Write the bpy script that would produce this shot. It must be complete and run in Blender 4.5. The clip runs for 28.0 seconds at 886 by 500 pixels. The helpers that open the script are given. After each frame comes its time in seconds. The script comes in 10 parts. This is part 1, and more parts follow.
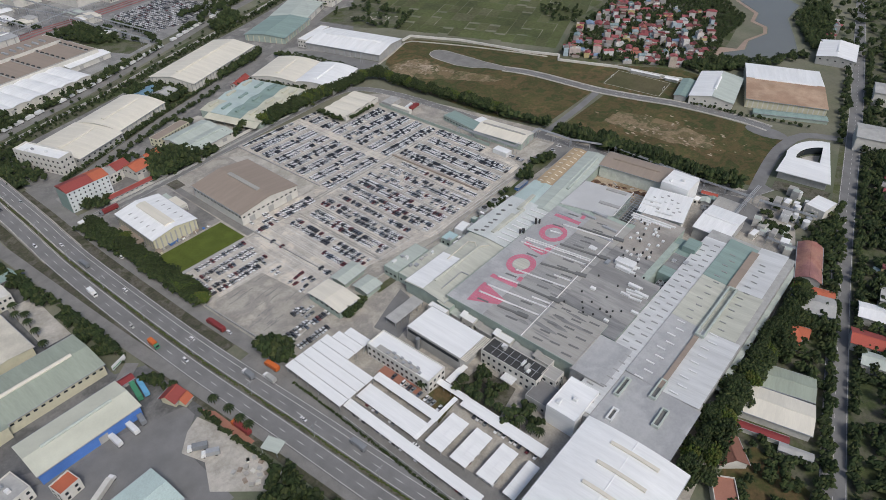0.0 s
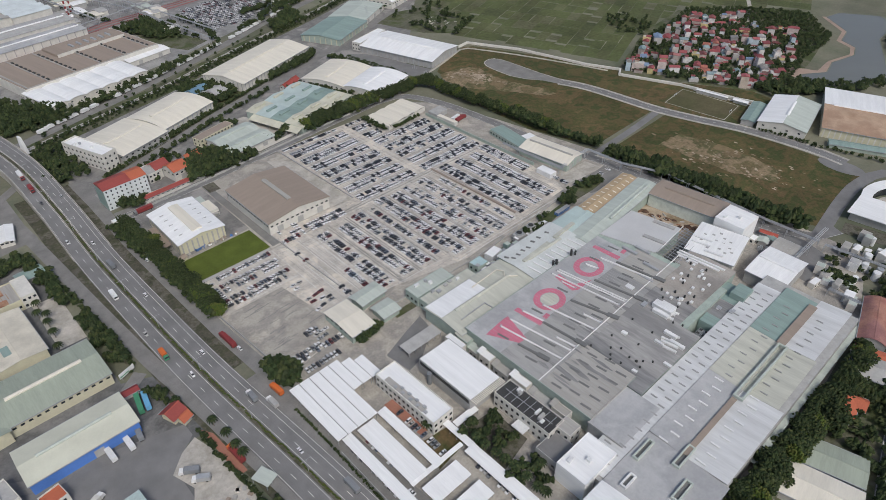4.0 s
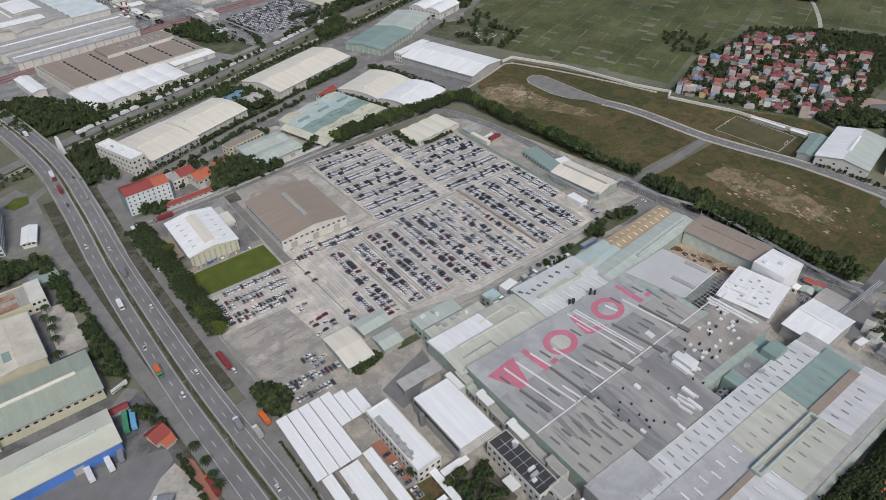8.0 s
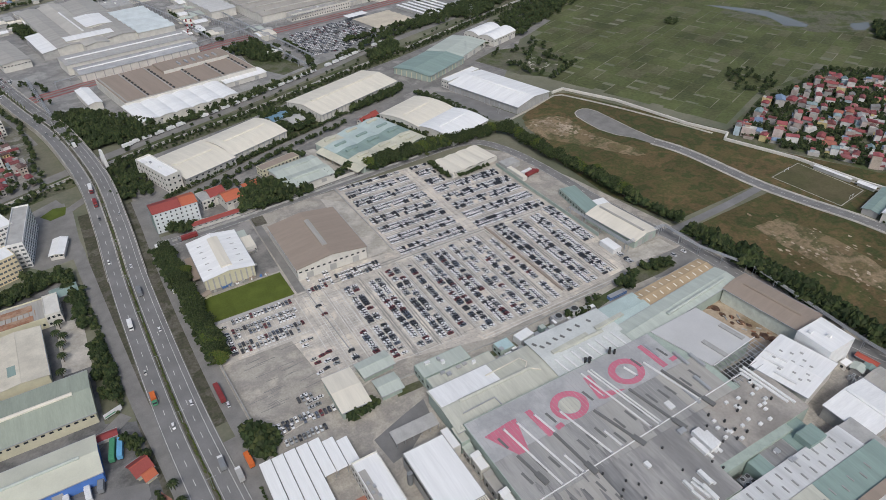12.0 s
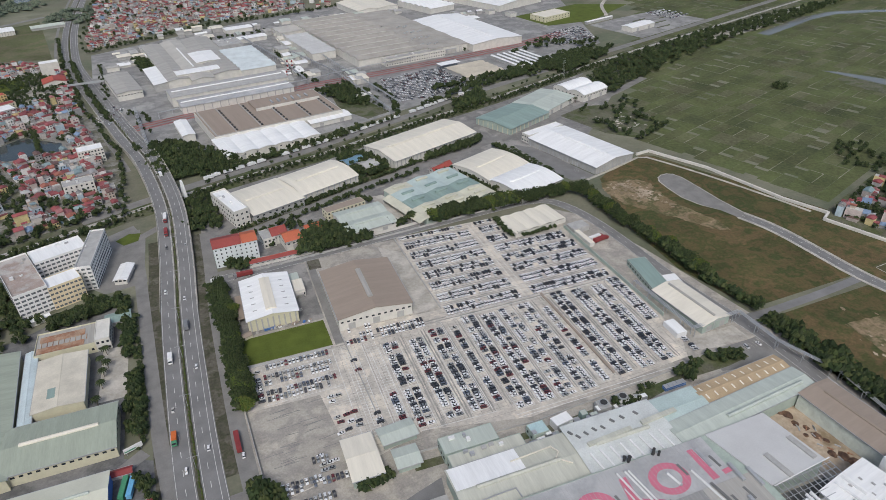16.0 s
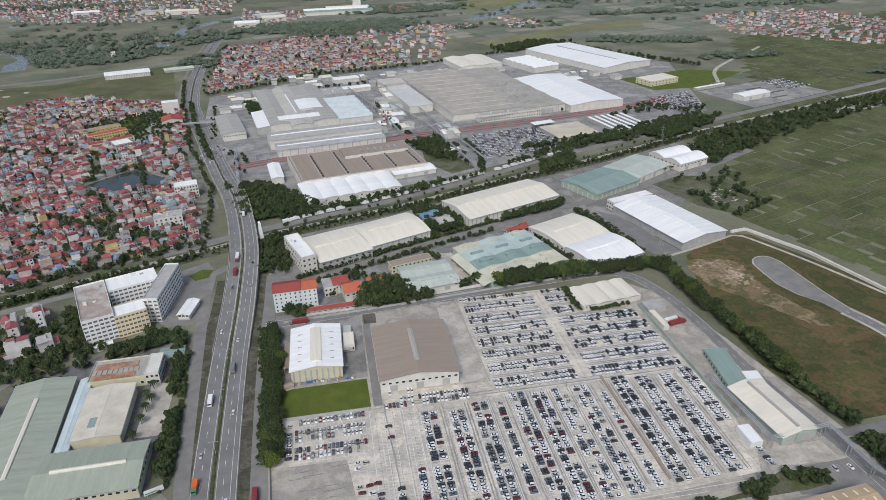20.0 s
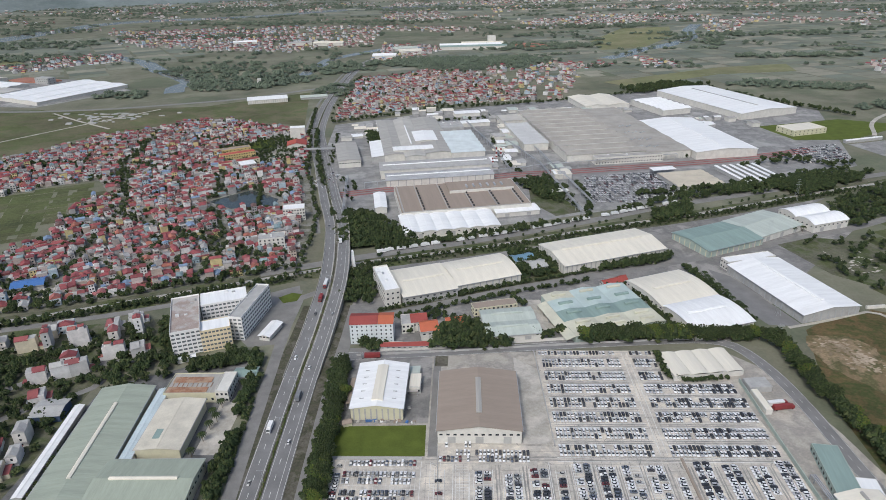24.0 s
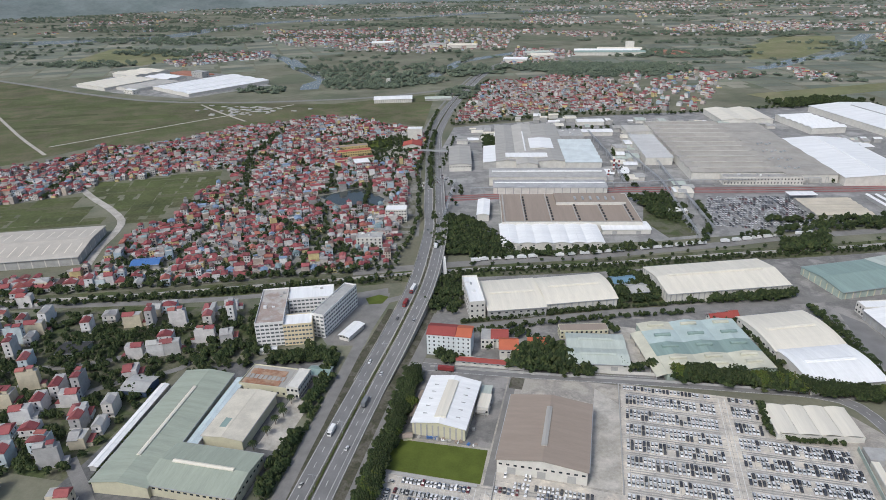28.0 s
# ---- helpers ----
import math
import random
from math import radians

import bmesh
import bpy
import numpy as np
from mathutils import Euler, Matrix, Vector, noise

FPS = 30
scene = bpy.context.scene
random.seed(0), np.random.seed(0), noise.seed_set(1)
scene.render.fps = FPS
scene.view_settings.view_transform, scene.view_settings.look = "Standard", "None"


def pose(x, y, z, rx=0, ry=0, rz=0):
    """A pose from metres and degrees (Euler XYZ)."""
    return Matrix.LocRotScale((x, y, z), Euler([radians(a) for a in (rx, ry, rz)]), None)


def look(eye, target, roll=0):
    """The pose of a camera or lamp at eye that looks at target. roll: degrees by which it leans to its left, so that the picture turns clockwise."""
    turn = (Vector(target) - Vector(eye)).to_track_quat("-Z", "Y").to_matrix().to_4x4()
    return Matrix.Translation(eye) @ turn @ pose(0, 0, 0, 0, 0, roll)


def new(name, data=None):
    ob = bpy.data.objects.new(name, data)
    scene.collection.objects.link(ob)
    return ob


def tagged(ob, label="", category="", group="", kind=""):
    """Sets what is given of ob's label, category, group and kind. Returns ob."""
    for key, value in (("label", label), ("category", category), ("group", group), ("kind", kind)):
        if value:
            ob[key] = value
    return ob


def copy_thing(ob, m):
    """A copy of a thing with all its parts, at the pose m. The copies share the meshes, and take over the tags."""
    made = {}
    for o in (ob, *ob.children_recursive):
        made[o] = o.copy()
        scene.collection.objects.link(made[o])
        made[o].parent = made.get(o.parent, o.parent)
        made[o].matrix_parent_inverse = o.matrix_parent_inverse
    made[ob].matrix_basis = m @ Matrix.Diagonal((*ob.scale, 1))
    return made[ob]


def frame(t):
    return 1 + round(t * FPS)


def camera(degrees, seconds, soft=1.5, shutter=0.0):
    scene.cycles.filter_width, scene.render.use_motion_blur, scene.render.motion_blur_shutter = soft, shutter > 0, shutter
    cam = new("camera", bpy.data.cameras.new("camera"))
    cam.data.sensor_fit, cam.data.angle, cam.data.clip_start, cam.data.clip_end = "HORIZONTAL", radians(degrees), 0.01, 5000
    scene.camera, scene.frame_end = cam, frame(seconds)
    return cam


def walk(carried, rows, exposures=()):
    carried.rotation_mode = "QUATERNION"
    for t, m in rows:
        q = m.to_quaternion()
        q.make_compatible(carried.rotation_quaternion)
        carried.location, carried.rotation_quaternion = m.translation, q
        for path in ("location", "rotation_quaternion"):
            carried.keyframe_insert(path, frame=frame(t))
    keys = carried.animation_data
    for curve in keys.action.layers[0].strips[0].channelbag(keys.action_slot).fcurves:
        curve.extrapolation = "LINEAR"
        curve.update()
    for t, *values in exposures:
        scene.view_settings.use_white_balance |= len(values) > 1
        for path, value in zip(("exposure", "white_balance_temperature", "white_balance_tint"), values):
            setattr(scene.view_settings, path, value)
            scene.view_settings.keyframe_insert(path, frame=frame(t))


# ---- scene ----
# The camera flies sideways past the plant while it turns and tilts up.
cam = camera(68.77, 28.0, 0.45)
PATH = [  # seconds, x, y, z, heading (clockwise from +y), tilt, lean
    (0, -221.33, -62.63, 250.06, 50.119, -37.965, -0.068),
    (1, -213.36, -62.00, 249.99, 47.943, -37.977, -0.144),
    (2, -204.85, -61.56, 250.29, 46.212, -38.071, -0.230),
    (3, -196.80, -61.59, 250.95, 44.535, -38.130, -0.315),
    (3.5, -192.53, -61.21, 250.75, 43.776, -38.129, -0.364),
    (5.5, -175.66, -60.44, 251.22, 41.174, -38.141, -0.492),
    (6, -171.34, -60.45, 251.21, 40.223, -38.116, -0.569),
    (7, -162.62, -60.23, 251.51, 38.490, -38.044, -0.697),
    (8, -154.02, -59.79, 251.26, 36.890, -37.760, -0.755),
    (9, -145.09, -59.16, 251.20, 35.273, -37.477, -0.864),
    (10, -136.80, -58.18, 251.10, 33.719, -37.165, -0.902),
    (11, -128.65, -57.06, 251.39, 32.084, -36.729, -0.954),
    (11.5, -124.06, -56.90, 251.35, 31.096, -36.449, -0.992),
    (13.5, -106.68, -54.29, 251.05, 26.622, -34.816, -1.150),
    (14, -102.29, -53.68, 251.10, 25.304, -34.348, -1.183),
    (15, -94.09, -51.79, 251.63, 22.677, -33.354, -1.222),
    (16, -85.62, -49.41, 251.33, 20.133, -32.341, -1.206),
    (17, -78.21, -47.02, 250.67, 17.491, -31.317, -1.101),
    (18, -70.22, -44.31, 249.90, 14.843, -30.365, -1.077),
    (19, -62.40, -41.30, 249.48, 12.448, -29.189, -0.997),
    (20, -54.50, -37.84, 249.41, 10.054, -27.712, -0.976),
    (21, -46.72, -34.27, 249.09, 7.109, -26.267, -0.982),
    (21.5, -42.99, -32.73, 249.00, 5.597, -25.536, -0.923),
    (23.5, -27.93, -24.62, 248.73, -0.523, -24.736, -1.131),
    (24, -24.33, -22.01, 248.51, -2.092, -24.694, -1.160),
    (25, -17.41, -17.02, 247.95, -5.168, -24.587, -1.236),
    (26, -11.43, -12.05, 247.54, -8.152, -24.447, -1.238),
    (27, -5.18, -5.99, 246.33, -11.246, -24.258, -1.327),
    (28, -0.00, -0.00, 246.47, -14.200, -24.198, -1.360),
]
walk(cam, [(t, pose(x, y, z, 0, 0, -head) @ pose(0, 0, 0, 90 + tilt) @ pose(0, 0, 0, 0, 0, lean))
           for t, x, y, z, head, tilt, lean in PATH], exposures=[(0, 0.06, 6200, 9), (14, 0.12, 6200, 9), (21, 0.24, 6080, 8), (28, 0.30, 6020, 8)])

# ---- light ----
world = bpy.data.worlds.new("world")
scene.world = world
world.use_nodes = True
wn = world.node_tree.nodes
sky = wn.new("ShaderNodeTexSky")
sky.sky_type, sky.sun_disc = "NISHITA", False
sky.sun_elevation, sky.sun_rotation = radians(50), radians(201)
sky.air_density, sky.dust_density, sky.ozone_density = 1.0, 4.0, 1.0
world.node_tree.links.new(sky.outputs[0], wn["Background"].inputs[0])
wn["Background"].inputs[1].default_value = 0.10
sun = new("sun", bpy.data.lights.new("sun", "SUN"))
sun.data.energy, sun.data.angle, sun.data.color = 1.42, radians(14), (1.0, 0.96, 0.9)
# light comes from the south-west, high
sun.matrix_world = look((-75, -190, 240), (0, 0, 0))


# ---- materials ----
def mat(name, cols, rough=0.8, metal=0.0, grain=0.12, gscale=1.5, wear=0.12, wscale=0.06, bump=0.0, source="", stretch=(1, 1, 1), spec=0.3, ramp_world=False):
    """A surface with fine grain and broad stains; several colours are spread over objects ("object") or loose pieces ("island")."""
    m = bpy.data.materials.new(name)
    m.use_nodes = True
    nt = m.node_tree
    n, l = nt.nodes, nt.links
    b = n["Principled BSDF"]
    b.inputs["Roughness"].default_value = rough
    b.inputs["Metallic"].default_value = metal
    b.inputs["Specular IOR Level"].default_value = spec
    geo = n.new("ShaderNodeNewGeometry")
    mp = n.new("ShaderNodeMapping")
    mp.inputs["Scale"].default_value = stretch
    if stretch == (1, 1, 1):
        l.new(geo.outputs["Position"], mp.inputs[0])
    else:
        tc = n.new("ShaderNodeTexCoord")
        l.new(tc.outputs["Object"], mp.inputs[0])
    fine, broad = n.new("ShaderNodeTexNoise"), n.new("ShaderNodeTexNoise")
    fine.inputs["Scale"].default_value, fine.inputs["Detail"].default_value = gscale, 7
    fine.inputs["Roughness"].default_value = 0.68
    broad.inputs["Scale"].default_value, broad.inputs["Detail"].default_value = wscale, 5
    broad.inputs["Roughness"].default_value = 0.6
    for t in (fine, broad):
        l.new(mp.outputs[0], t.inputs["Vector"])
    a1, a2, add = n.new("ShaderNodeMapRange"), n.new("ShaderNodeMapRange"), n.new("ShaderNodeMath")
    for a, t, v in ((a1, fine, grain), (a2, broad, wear)):
        a.inputs["From Min"].default_value, a.inputs["From Max"].default_value = 0.3, 0.7
        a.inputs["To Min"].default_value, a.inputs["To Max"].default_value = -v, v
        l.new(t.outputs["Fac"], a.inputs["Value"])
    l.new(a1.outputs[0], add.inputs[0])
    l.new(a2.outputs[0], add.inputs[1])
    one = n.new("ShaderNodeMath")
    one.inputs[1].default_value = 1.0
    l.new(add.outputs[0], one.inputs[0])
    hsv = n.new("ShaderNodeHueSaturation")
    l.new(one.outputs[0], hsv.inputs["Value"])
    cols = [cols] if isinstance(cols[0], (int, float)) else cols
    if len(cols) > 1:
        r = n.new("ShaderNodeValToRGB")
        r.color_ramp.interpolation = "LINEAR" if source == "noise" else "CONSTANT"
        for i, c in enumerate(cols):
            e = r.color_ramp.elements[0] if i == 0 else r.color_ramp.elements.new(i / len(cols))
            e.position, e.color = i / len(cols), (*c, 1)
        while len(r.color_ramp.elements) > len(cols):
            r.color_ramp.elements.remove(r.color_ramp.elements[-1])
        if source == "object":
            l.new(n.new("ShaderNodeObjectInfo").outputs["Random"], r.inputs[0])
        elif source == "noise":
            w2 = n.new("ShaderNodeTexNoise")
            w2.inputs["Scale"].default_value, w2.inputs["Detail"].default_value = wscale * 0.6, 6
            w2.inputs["Roughness"].default_value = 0.65
            l.new(mp.outputs[0], w2.inputs["Vector"])
            w3 = n.new("ShaderNodeMapRange")
            w3.inputs["From Min"].default_value, w3.inputs["From Max"].default_value = 0.32, 0.68
            l.new(w2.outputs["Fac"], w3.inputs["Value"])
            l.new(w3.outputs[0], r.inputs[0])
        else:
            l.new(geo.outputs["Random Per Island"], r.inputs[0])
        l.new(r.outputs[0], hsv.inputs["Color"])
    else:
        hsv.inputs["Color"].default_value = (*cols[0], 1)
    l.new(hsv.outputs[0], b.inputs["Base Color"])
    if bump:
        bp = n.new("ShaderNodeBump")
        bp.inputs["Strength"].default_value, bp.inputs["Distance"].default_value = bump, 0.3
        l.new(fine.outputs["Fac"], bp.inputs["Height"])
        l.new(bp.outputs[0], b.inputs["Normal"])
    return m


ROOFX = (1, 0.06, 1)         # streaks that run down the sheets, across a ridge along x
m_ground = mat("ground_soil", [(0.115, 0.125, 0.082), (0.145, 0.15, 0.10), (0.185, 0.18, 0.13), (0.125, 0.138, 0.09)], 0.95, gscale=0.4, wear=0.25, wscale=0.01, source="noise")
m_grass = mat("rough_grass", [(0.046, 0.0634, 0.0176), (0.0718, 0.0757, 0.0264), (0.138, 0.095, 0.0464), (0.0644, 0.0704, 0.0232), (0.11, 0.0827, 0.0368), (0.0478, 0.0616, 0.0192), (0.092, 0.0757, 0.032)], 0.95, grain=0.25, gscale=0.5, wear=0.2, wscale=0.03, source="noise")
m_lawn = mat("lawn_grass", (0.092, 0.118, 0.02), 0.95, grain=0.12, gscale=1.0, wear=0.2, wscale=0.08)
m_verge = mat("verge_grass", [(0.058, 0.062, 0.036), (0.10, 0.093, 0.07), (0.13, 0.12, 0.096), (0.066, 0.068, 0.04), (0.088, 0.083, 0.06)], 0.95, grain=0.3, gscale=0.6, wear=0.2, wscale=0.1, source="noise")
m_bund = mat("dry_bund", [(0.20, 0.19, 0.13), (0.28, 0.26, 0.20), (0.17, 0.165, 0.11)], 0.95, grain=0.2, gscale=0.5, source="noise")
m_paddy = mat("paddy", [(0.088, 0.102, 0.040), (0.082, 0.096, 0.038), (0.096, 0.108, 0.043), (0.088, 0.096, 0.042), (0.105, 0.110, 0.052), (0.086, 0.102, 0.039), (0.092, 0.106, 0.042), (0.078, 0.090, 0.038), (0.112, 0.112, 0.060), (0.09, 0.104, 0.04)], 0.95, grain=0.32, gscale=0.3, wear=0.34, wscale=0.016, source="island")
m_asphalt = mat("asphalt", (0.2, 0.197, 0.193), 0.9, grain=0.08, gscale=2.0, wear=0.16, wscale=0.08)
m_oldroad = mat("worn_road", (0.219, 0.212, 0.2), 0.9, grain=0.1, gscale=1.5, wear=0.18, wscale=0.1)
m_concrete = mat("yard_concrete", [(0.34, 0.32, 0.285), (0.46, 0.42, 0.36), (0.30, 0.28, 0.25), (0.41, 0.38, 0.33)], 0.9, grain=0.15, gscale=0.9, wear=0.1, wscale=0.06, source="noise")
m_stain = mat("tyre_stain", [(0.30, 0.285, 0.265), (0.36, 0.34, 0.31), (0.27, 0.26, 0.24)], 0.9, grain=0.2, gscale=0.5, source="noise", wscale=0.1)
m_yard = mat("worn_yard", [(0.20, 0.195, 0.185), (0.25, 0.24, 0.225), (0.18, 0.176, 0.168), (0.31, 0.295, 0.275)], 0.9, grain=0.12, gscale=0.9, wear=0.14, wscale=0.05, source="noise")
m_lot = mat("lot_concrete", [(0.475, 0.441, 0.389), (0.616, 0.556, 0.47), (0.454, 0.419, 0.369), (0.529, 0.488, 0.427), (0.648, 0.589, 0.497)], 0.9, grain=0.16, gscale=0.5, wear=0.16, wscale=0.07, source="noise")
m_pale = mat("pale_concrete", [(0.45, 0.42, 0.36), (0.38, 0.355, 0.31), (0.48, 0.45, 0.40)], 0.9, grain=0.14, gscale=0.5, wear=0.15, wscale=0.1, source="noise")
m_dirt = mat("bare_dirt", [(0.30, 0.225, 0.15), (0.44, 0.36, 0.27), (0.22, 0.17, 0.11)], 0.95, grain=0.15, gscale=0.5, wear=0.15, wscale=0.06, source="noise")
m_clay = mat("red_clay", (0.36, 0.17, 0.12), 0.9, grain=0.08)
m_paint = mat("road_paint", (0.64, 0.63, 0.60), 0.8, grain=0.12, wear=0.2, wscale=0.2)
m_water = mat("pond_water", (0.055, 0.065, 0.06), 0.12, grain=0.03, wear=0.1, spec=0.5)
# Silty base, lifted to carry the pale sky reflection of open water.
m_river = mat("silty_sky_pale_water", (0.17, 0.17, 0.15), 0.2, grain=0.03, wear=0.08, wscale=0.01, spec=0.5)
m_white = mat("white_roof_sheet", (0.81, 0.81, 0.80), 0.55, grain=0.05, gscale=1.6, wear=0.08, wscale=0.22, stretch=ROOFX)
m_cream = mat("cream_roof_sheet", (0.71, 0.665, 0.565), 0.6, grain=0.05, gscale=1.6, wear=0.08, wscale=0.22, stretch=ROOFX)
m_brown = mat("brown_roof_sheet", (0.315, 0.258, 0.21), 0.7, grain=0.05, gscale=1.6, wear=0.07, wscale=0.22, stretch=ROOFX)
m_green = mat("pale_green_roof_sheet", (0.46, 0.50, 0.45), 0.6, grain=0.07, gscale=1.6, wear=0.12, wscale=0.22, stretch=ROOFX)
m_olive = mat("grey_green_roof_sheet", (0.335, 0.37, 0.30), 0.65, grain=0.07, gscale=1.6, wear=0.12, wscale=0.22, stretch=ROOFX)
m_teal = mat("teal_roof_sheet", (0.25, 0.33, 0.30), 0.6, grain=0.07, gscale=1.6, wear=0.12, wscale=0.22, stretch=ROOFX)
m_grey = mat("grey_roof_sheet", [(0.40, 0.402, 0.405), (0.47, 0.47, 0.468), (0.36, 0.362, 0.366), (0.43, 0.43, 0.427)], 0.6, grain=0.05, gscale=1.0, wear=0.1, wscale=0.04, source="noise")
m_tan = mat("tan_roof_sheet", (0.39, 0.375, 0.345), 0.65, grain=0.08, gscale=1.4, wear=0.14, wscale=0.2, stretch=ROOFX)
m_beige = mat("beige_roof_sheet", (0.50, 0.50, 0.43), 0.6, grain=0.08, gscale=1.4, wear=0.14, wscale=0.2, stretch=ROOFX)
m_soot = mat("sooty_roof_sheet", [(0.115, 0.115, 0.116), (0.19, 0.19, 0.19), (0.28, 0.278, 0.272), (0.21, 0.208, 0.205), (0.34, 0.33, 0.315), (0.24, 0.235, 0.228)], 0.65, grain=0.09, gscale=0.8, wear=0.16, wscale=0.05, source="noise", stretch=(1, 0.16, 1))
m_midroof = mat("dusty_grey_sheet", [(0.33, 0.328, 0.32), (0.40, 0.392, 0.375), (0.29, 0.288, 0.282), (0.37, 0.36, 0.338)], 0.65, grain=0.07, gscale=0.9, wear=0.12, wscale=0.06, source="noise", stretch=(1, 0.14, 1))
m_rust = mat("rusty_roof_sheet", [(0.33, 0.17, 0.10), (0.42, 0.30, 0.21), (0.30, 0.15, 0.09)], 0.85, grain=0.15, gscale=1.0, wear=0.2, wscale=0.15, source="noise")
m_pink = mat("red_roof_paint", (0.55, 0.175, 0.24), 0.6, grain=0.06, gscale=1.0, wear=0.1, wscale=0.1)
m_tile = mat("red_tile_roof", [(0.33, 0.075, 0.06), (0.42, 0.10, 0.07), (0.29, 0.07, 0.06)], 0.7, grain=0.1, gscale=2, source="object")
m_orange = mat("orange_tile_roof", (0.45, 0.13, 0.07), 0.75, grain=0.1, gscale=2)
m_wall = mat("plaster_wall", (0.62, 0.60, 0.55), 0.85, grain=0.05, gscale=1.0, wear=0.1, wscale=0.2)
m_wallc = mat("cream_wall", (0.58, 0.55, 0.40), 0.85, grain=0.05, gscale=1.0, wear=0.08, wscale=0.2)
m_wallg = mat("grey_wall", (0.40, 0.395, 0.38), 0.85, grain=0.06, gscale=1.0, wear=0.14, wscale=0.2)
m_walldg = mat("green_wall", (0.36, 0.42, 0.37), 0.85, grain=0.06, gscale=1.0, wear=0.12, wscale=0.2)
m_yellow = mat("yellow_wall", (0.62, 0.47, 0.22), 0.85, grain=0.05)
m_blue = mat("blue_wall", (0.10, 0.22, 0.58), 0.6, grain=0.05)
m_glass = mat("window_glass", (0.03, 0.036, 0.042), 0.25, grain=0.05, spec=0.6)
m_dark = mat("dark_opening", (0.05, 0.05, 0.05), 0.7)
m_skylight = mat("skylight_sheet", (0.17, 0.17, 0.165), 0.45, grain=0.1)
m_steel = mat("galvanised_steel", (0.42, 0.43, 0.44), 0.5, 0.3, grain=0.08)
m_kerb = mat("kerb_stone", (0.42, 0.41, 0.39), 0.9)
# Far leaves are lightened towards grey, so the haze sits in their colour.
m_leaf_far = mat("haze_paled_leaves", [(0.10, 0.125, 0.088), (0.118, 0.142, 0.10), (0.088, 0.11, 0.082)], 0.9, grain=0.2, gscale=0.4, wear=0.2, wscale=0.02, source="island", spec=0.15)
# Backdrop colour with distance haze mixed in as a pale blue-grey.
m_rise = mat("hazy_backdrop", [(0.15, 0.18, 0.175), (0.18, 0.21, 0.205), (0.135, 0.165, 0.16)], 0.95, grain=0.1, gscale=0.05, wear=0.2, wscale=0.004, source="noise")
m_fallow = mat("fallow_field", [(0.112, 0.112, 0.058), (0.10, 0.112, 0.048), (0.135, 0.122, 0.072), (0.088, 0.105, 0.042), (0.125, 0.118, 0.064)], 0.95, grain=0.2, gscale=0.3, wear=0.25, wscale=0.012, source="noise")
m_pitch = mat("worn_pitch", [(0.10, 0.090, 0.046), (0.115, 0.10, 0.054), (0.088, 0.085, 0.040)], 0.95, grain=0.15, gscale=0.5, wear=0.15, wscale=0.06, source="noise")
m_leaf = mat("leaves", [(0.0265, 0.0416, 0.0171), (0.0341, 0.051, 0.0199), (0.0492, 0.0662, 0.0237), (0.0227, 0.035, 0.0152), (0.0388, 0.051, 0.0237), (0.0605, 0.0728, 0.0284)], 0.8, grain=0.3, gscale=1.2, wear=0.25, wscale=0.05, source="island", spec=0.15)
m_leaf2 = mat("light_leaves", [(0.07, 0.095, 0.02), (0.055, 0.085, 0.022), (0.09, 0.10, 0.025)], 0.8, grain=0.3, gscale=1.2, wear=0.2, source="island", spec=0.15)
m_bark = mat("bark", (0.13, 0.10, 0.075), 0.9, grain=0.2)
m_hflat = mat("terrace_concrete", [(0.34, 0.33, 0.31), (0.42, 0.41, 0.39), (0.28, 0.275, 0.265), (0.50, 0.49, 0.46)], 0.9, grain=0.12, gscale=0.8, wear=0.18, wscale=0.2, source="island")
m_vground = mat("village_soil", [(0.11, 0.115, 0.075), (0.19, 0.18, 0.155), (0.13, 0.13, 0.09), (0.26, 0.25, 0.23), (0.12, 0.12, 0.08)], 0.95, grain=0.25, gscale=0.5, wear=0.2, wscale=0.05, source="noise")
m_garden = mat("garden_green", [(0.06, 0.08, 0.03), (0.085, 0.098, 0.04), (0.13, 0.125, 0.09), (0.07, 0.088, 0.035)], 0.95, grain=0.25, gscale=0.5, wear=0.2, wscale=0.05, source="noise")
# Paler and greyer than the near plots: distance haze is put into the colour.
m_fieldfar = mat("haze_paled_field", [(0.18, 0.19, 0.145), (0.22, 0.22, 0.17), (0.165, 0.18, 0.14), (0.26, 0.25, 0.195), (0.19, 0.205, 0.15), (0.17, 0.188, 0.15), (0.14, 0.16, 0.125)], 0.95, grain=0.1, gscale=0.1, wear=0.2, wscale=0.01, source="island")
m_hwall = mat("house_walls", [(0.60, 0.59, 0.57), (0.46, 0.43, 0.40), (0.66, 0.65, 0.64), (0.33, 0.32, 0.315), (0.46, 0.39, 0.33), (0.40, 0.48, 0.53), (0.54, 0.46, 0.43), (0.33, 0.32, 0.31), (0.55, 0.46, 0.24), (0.44, 0.42, 0.40), (0.62, 0.60, 0.58), (0.38, 0.33, 0.30)], 0.85, grain=0.1, gscale=0.6, wear=0.18, wscale=0.15, source="island")
m_hwallo = mat("near_house_walls", [(0.62, 0.61, 0.60), (0.58, 0.55, 0.51), (0.68, 0.67, 0.66), (0.46, 0.45, 0.44), (0.56, 0.50, 0.38), (0.50, 0.56, 0.58), (0.63, 0.60, 0.58), (0.40, 0.39, 0.385)], 0.85, grain=0.08, gscale=0.6, wear=0.14, wscale=0.2, source="object")
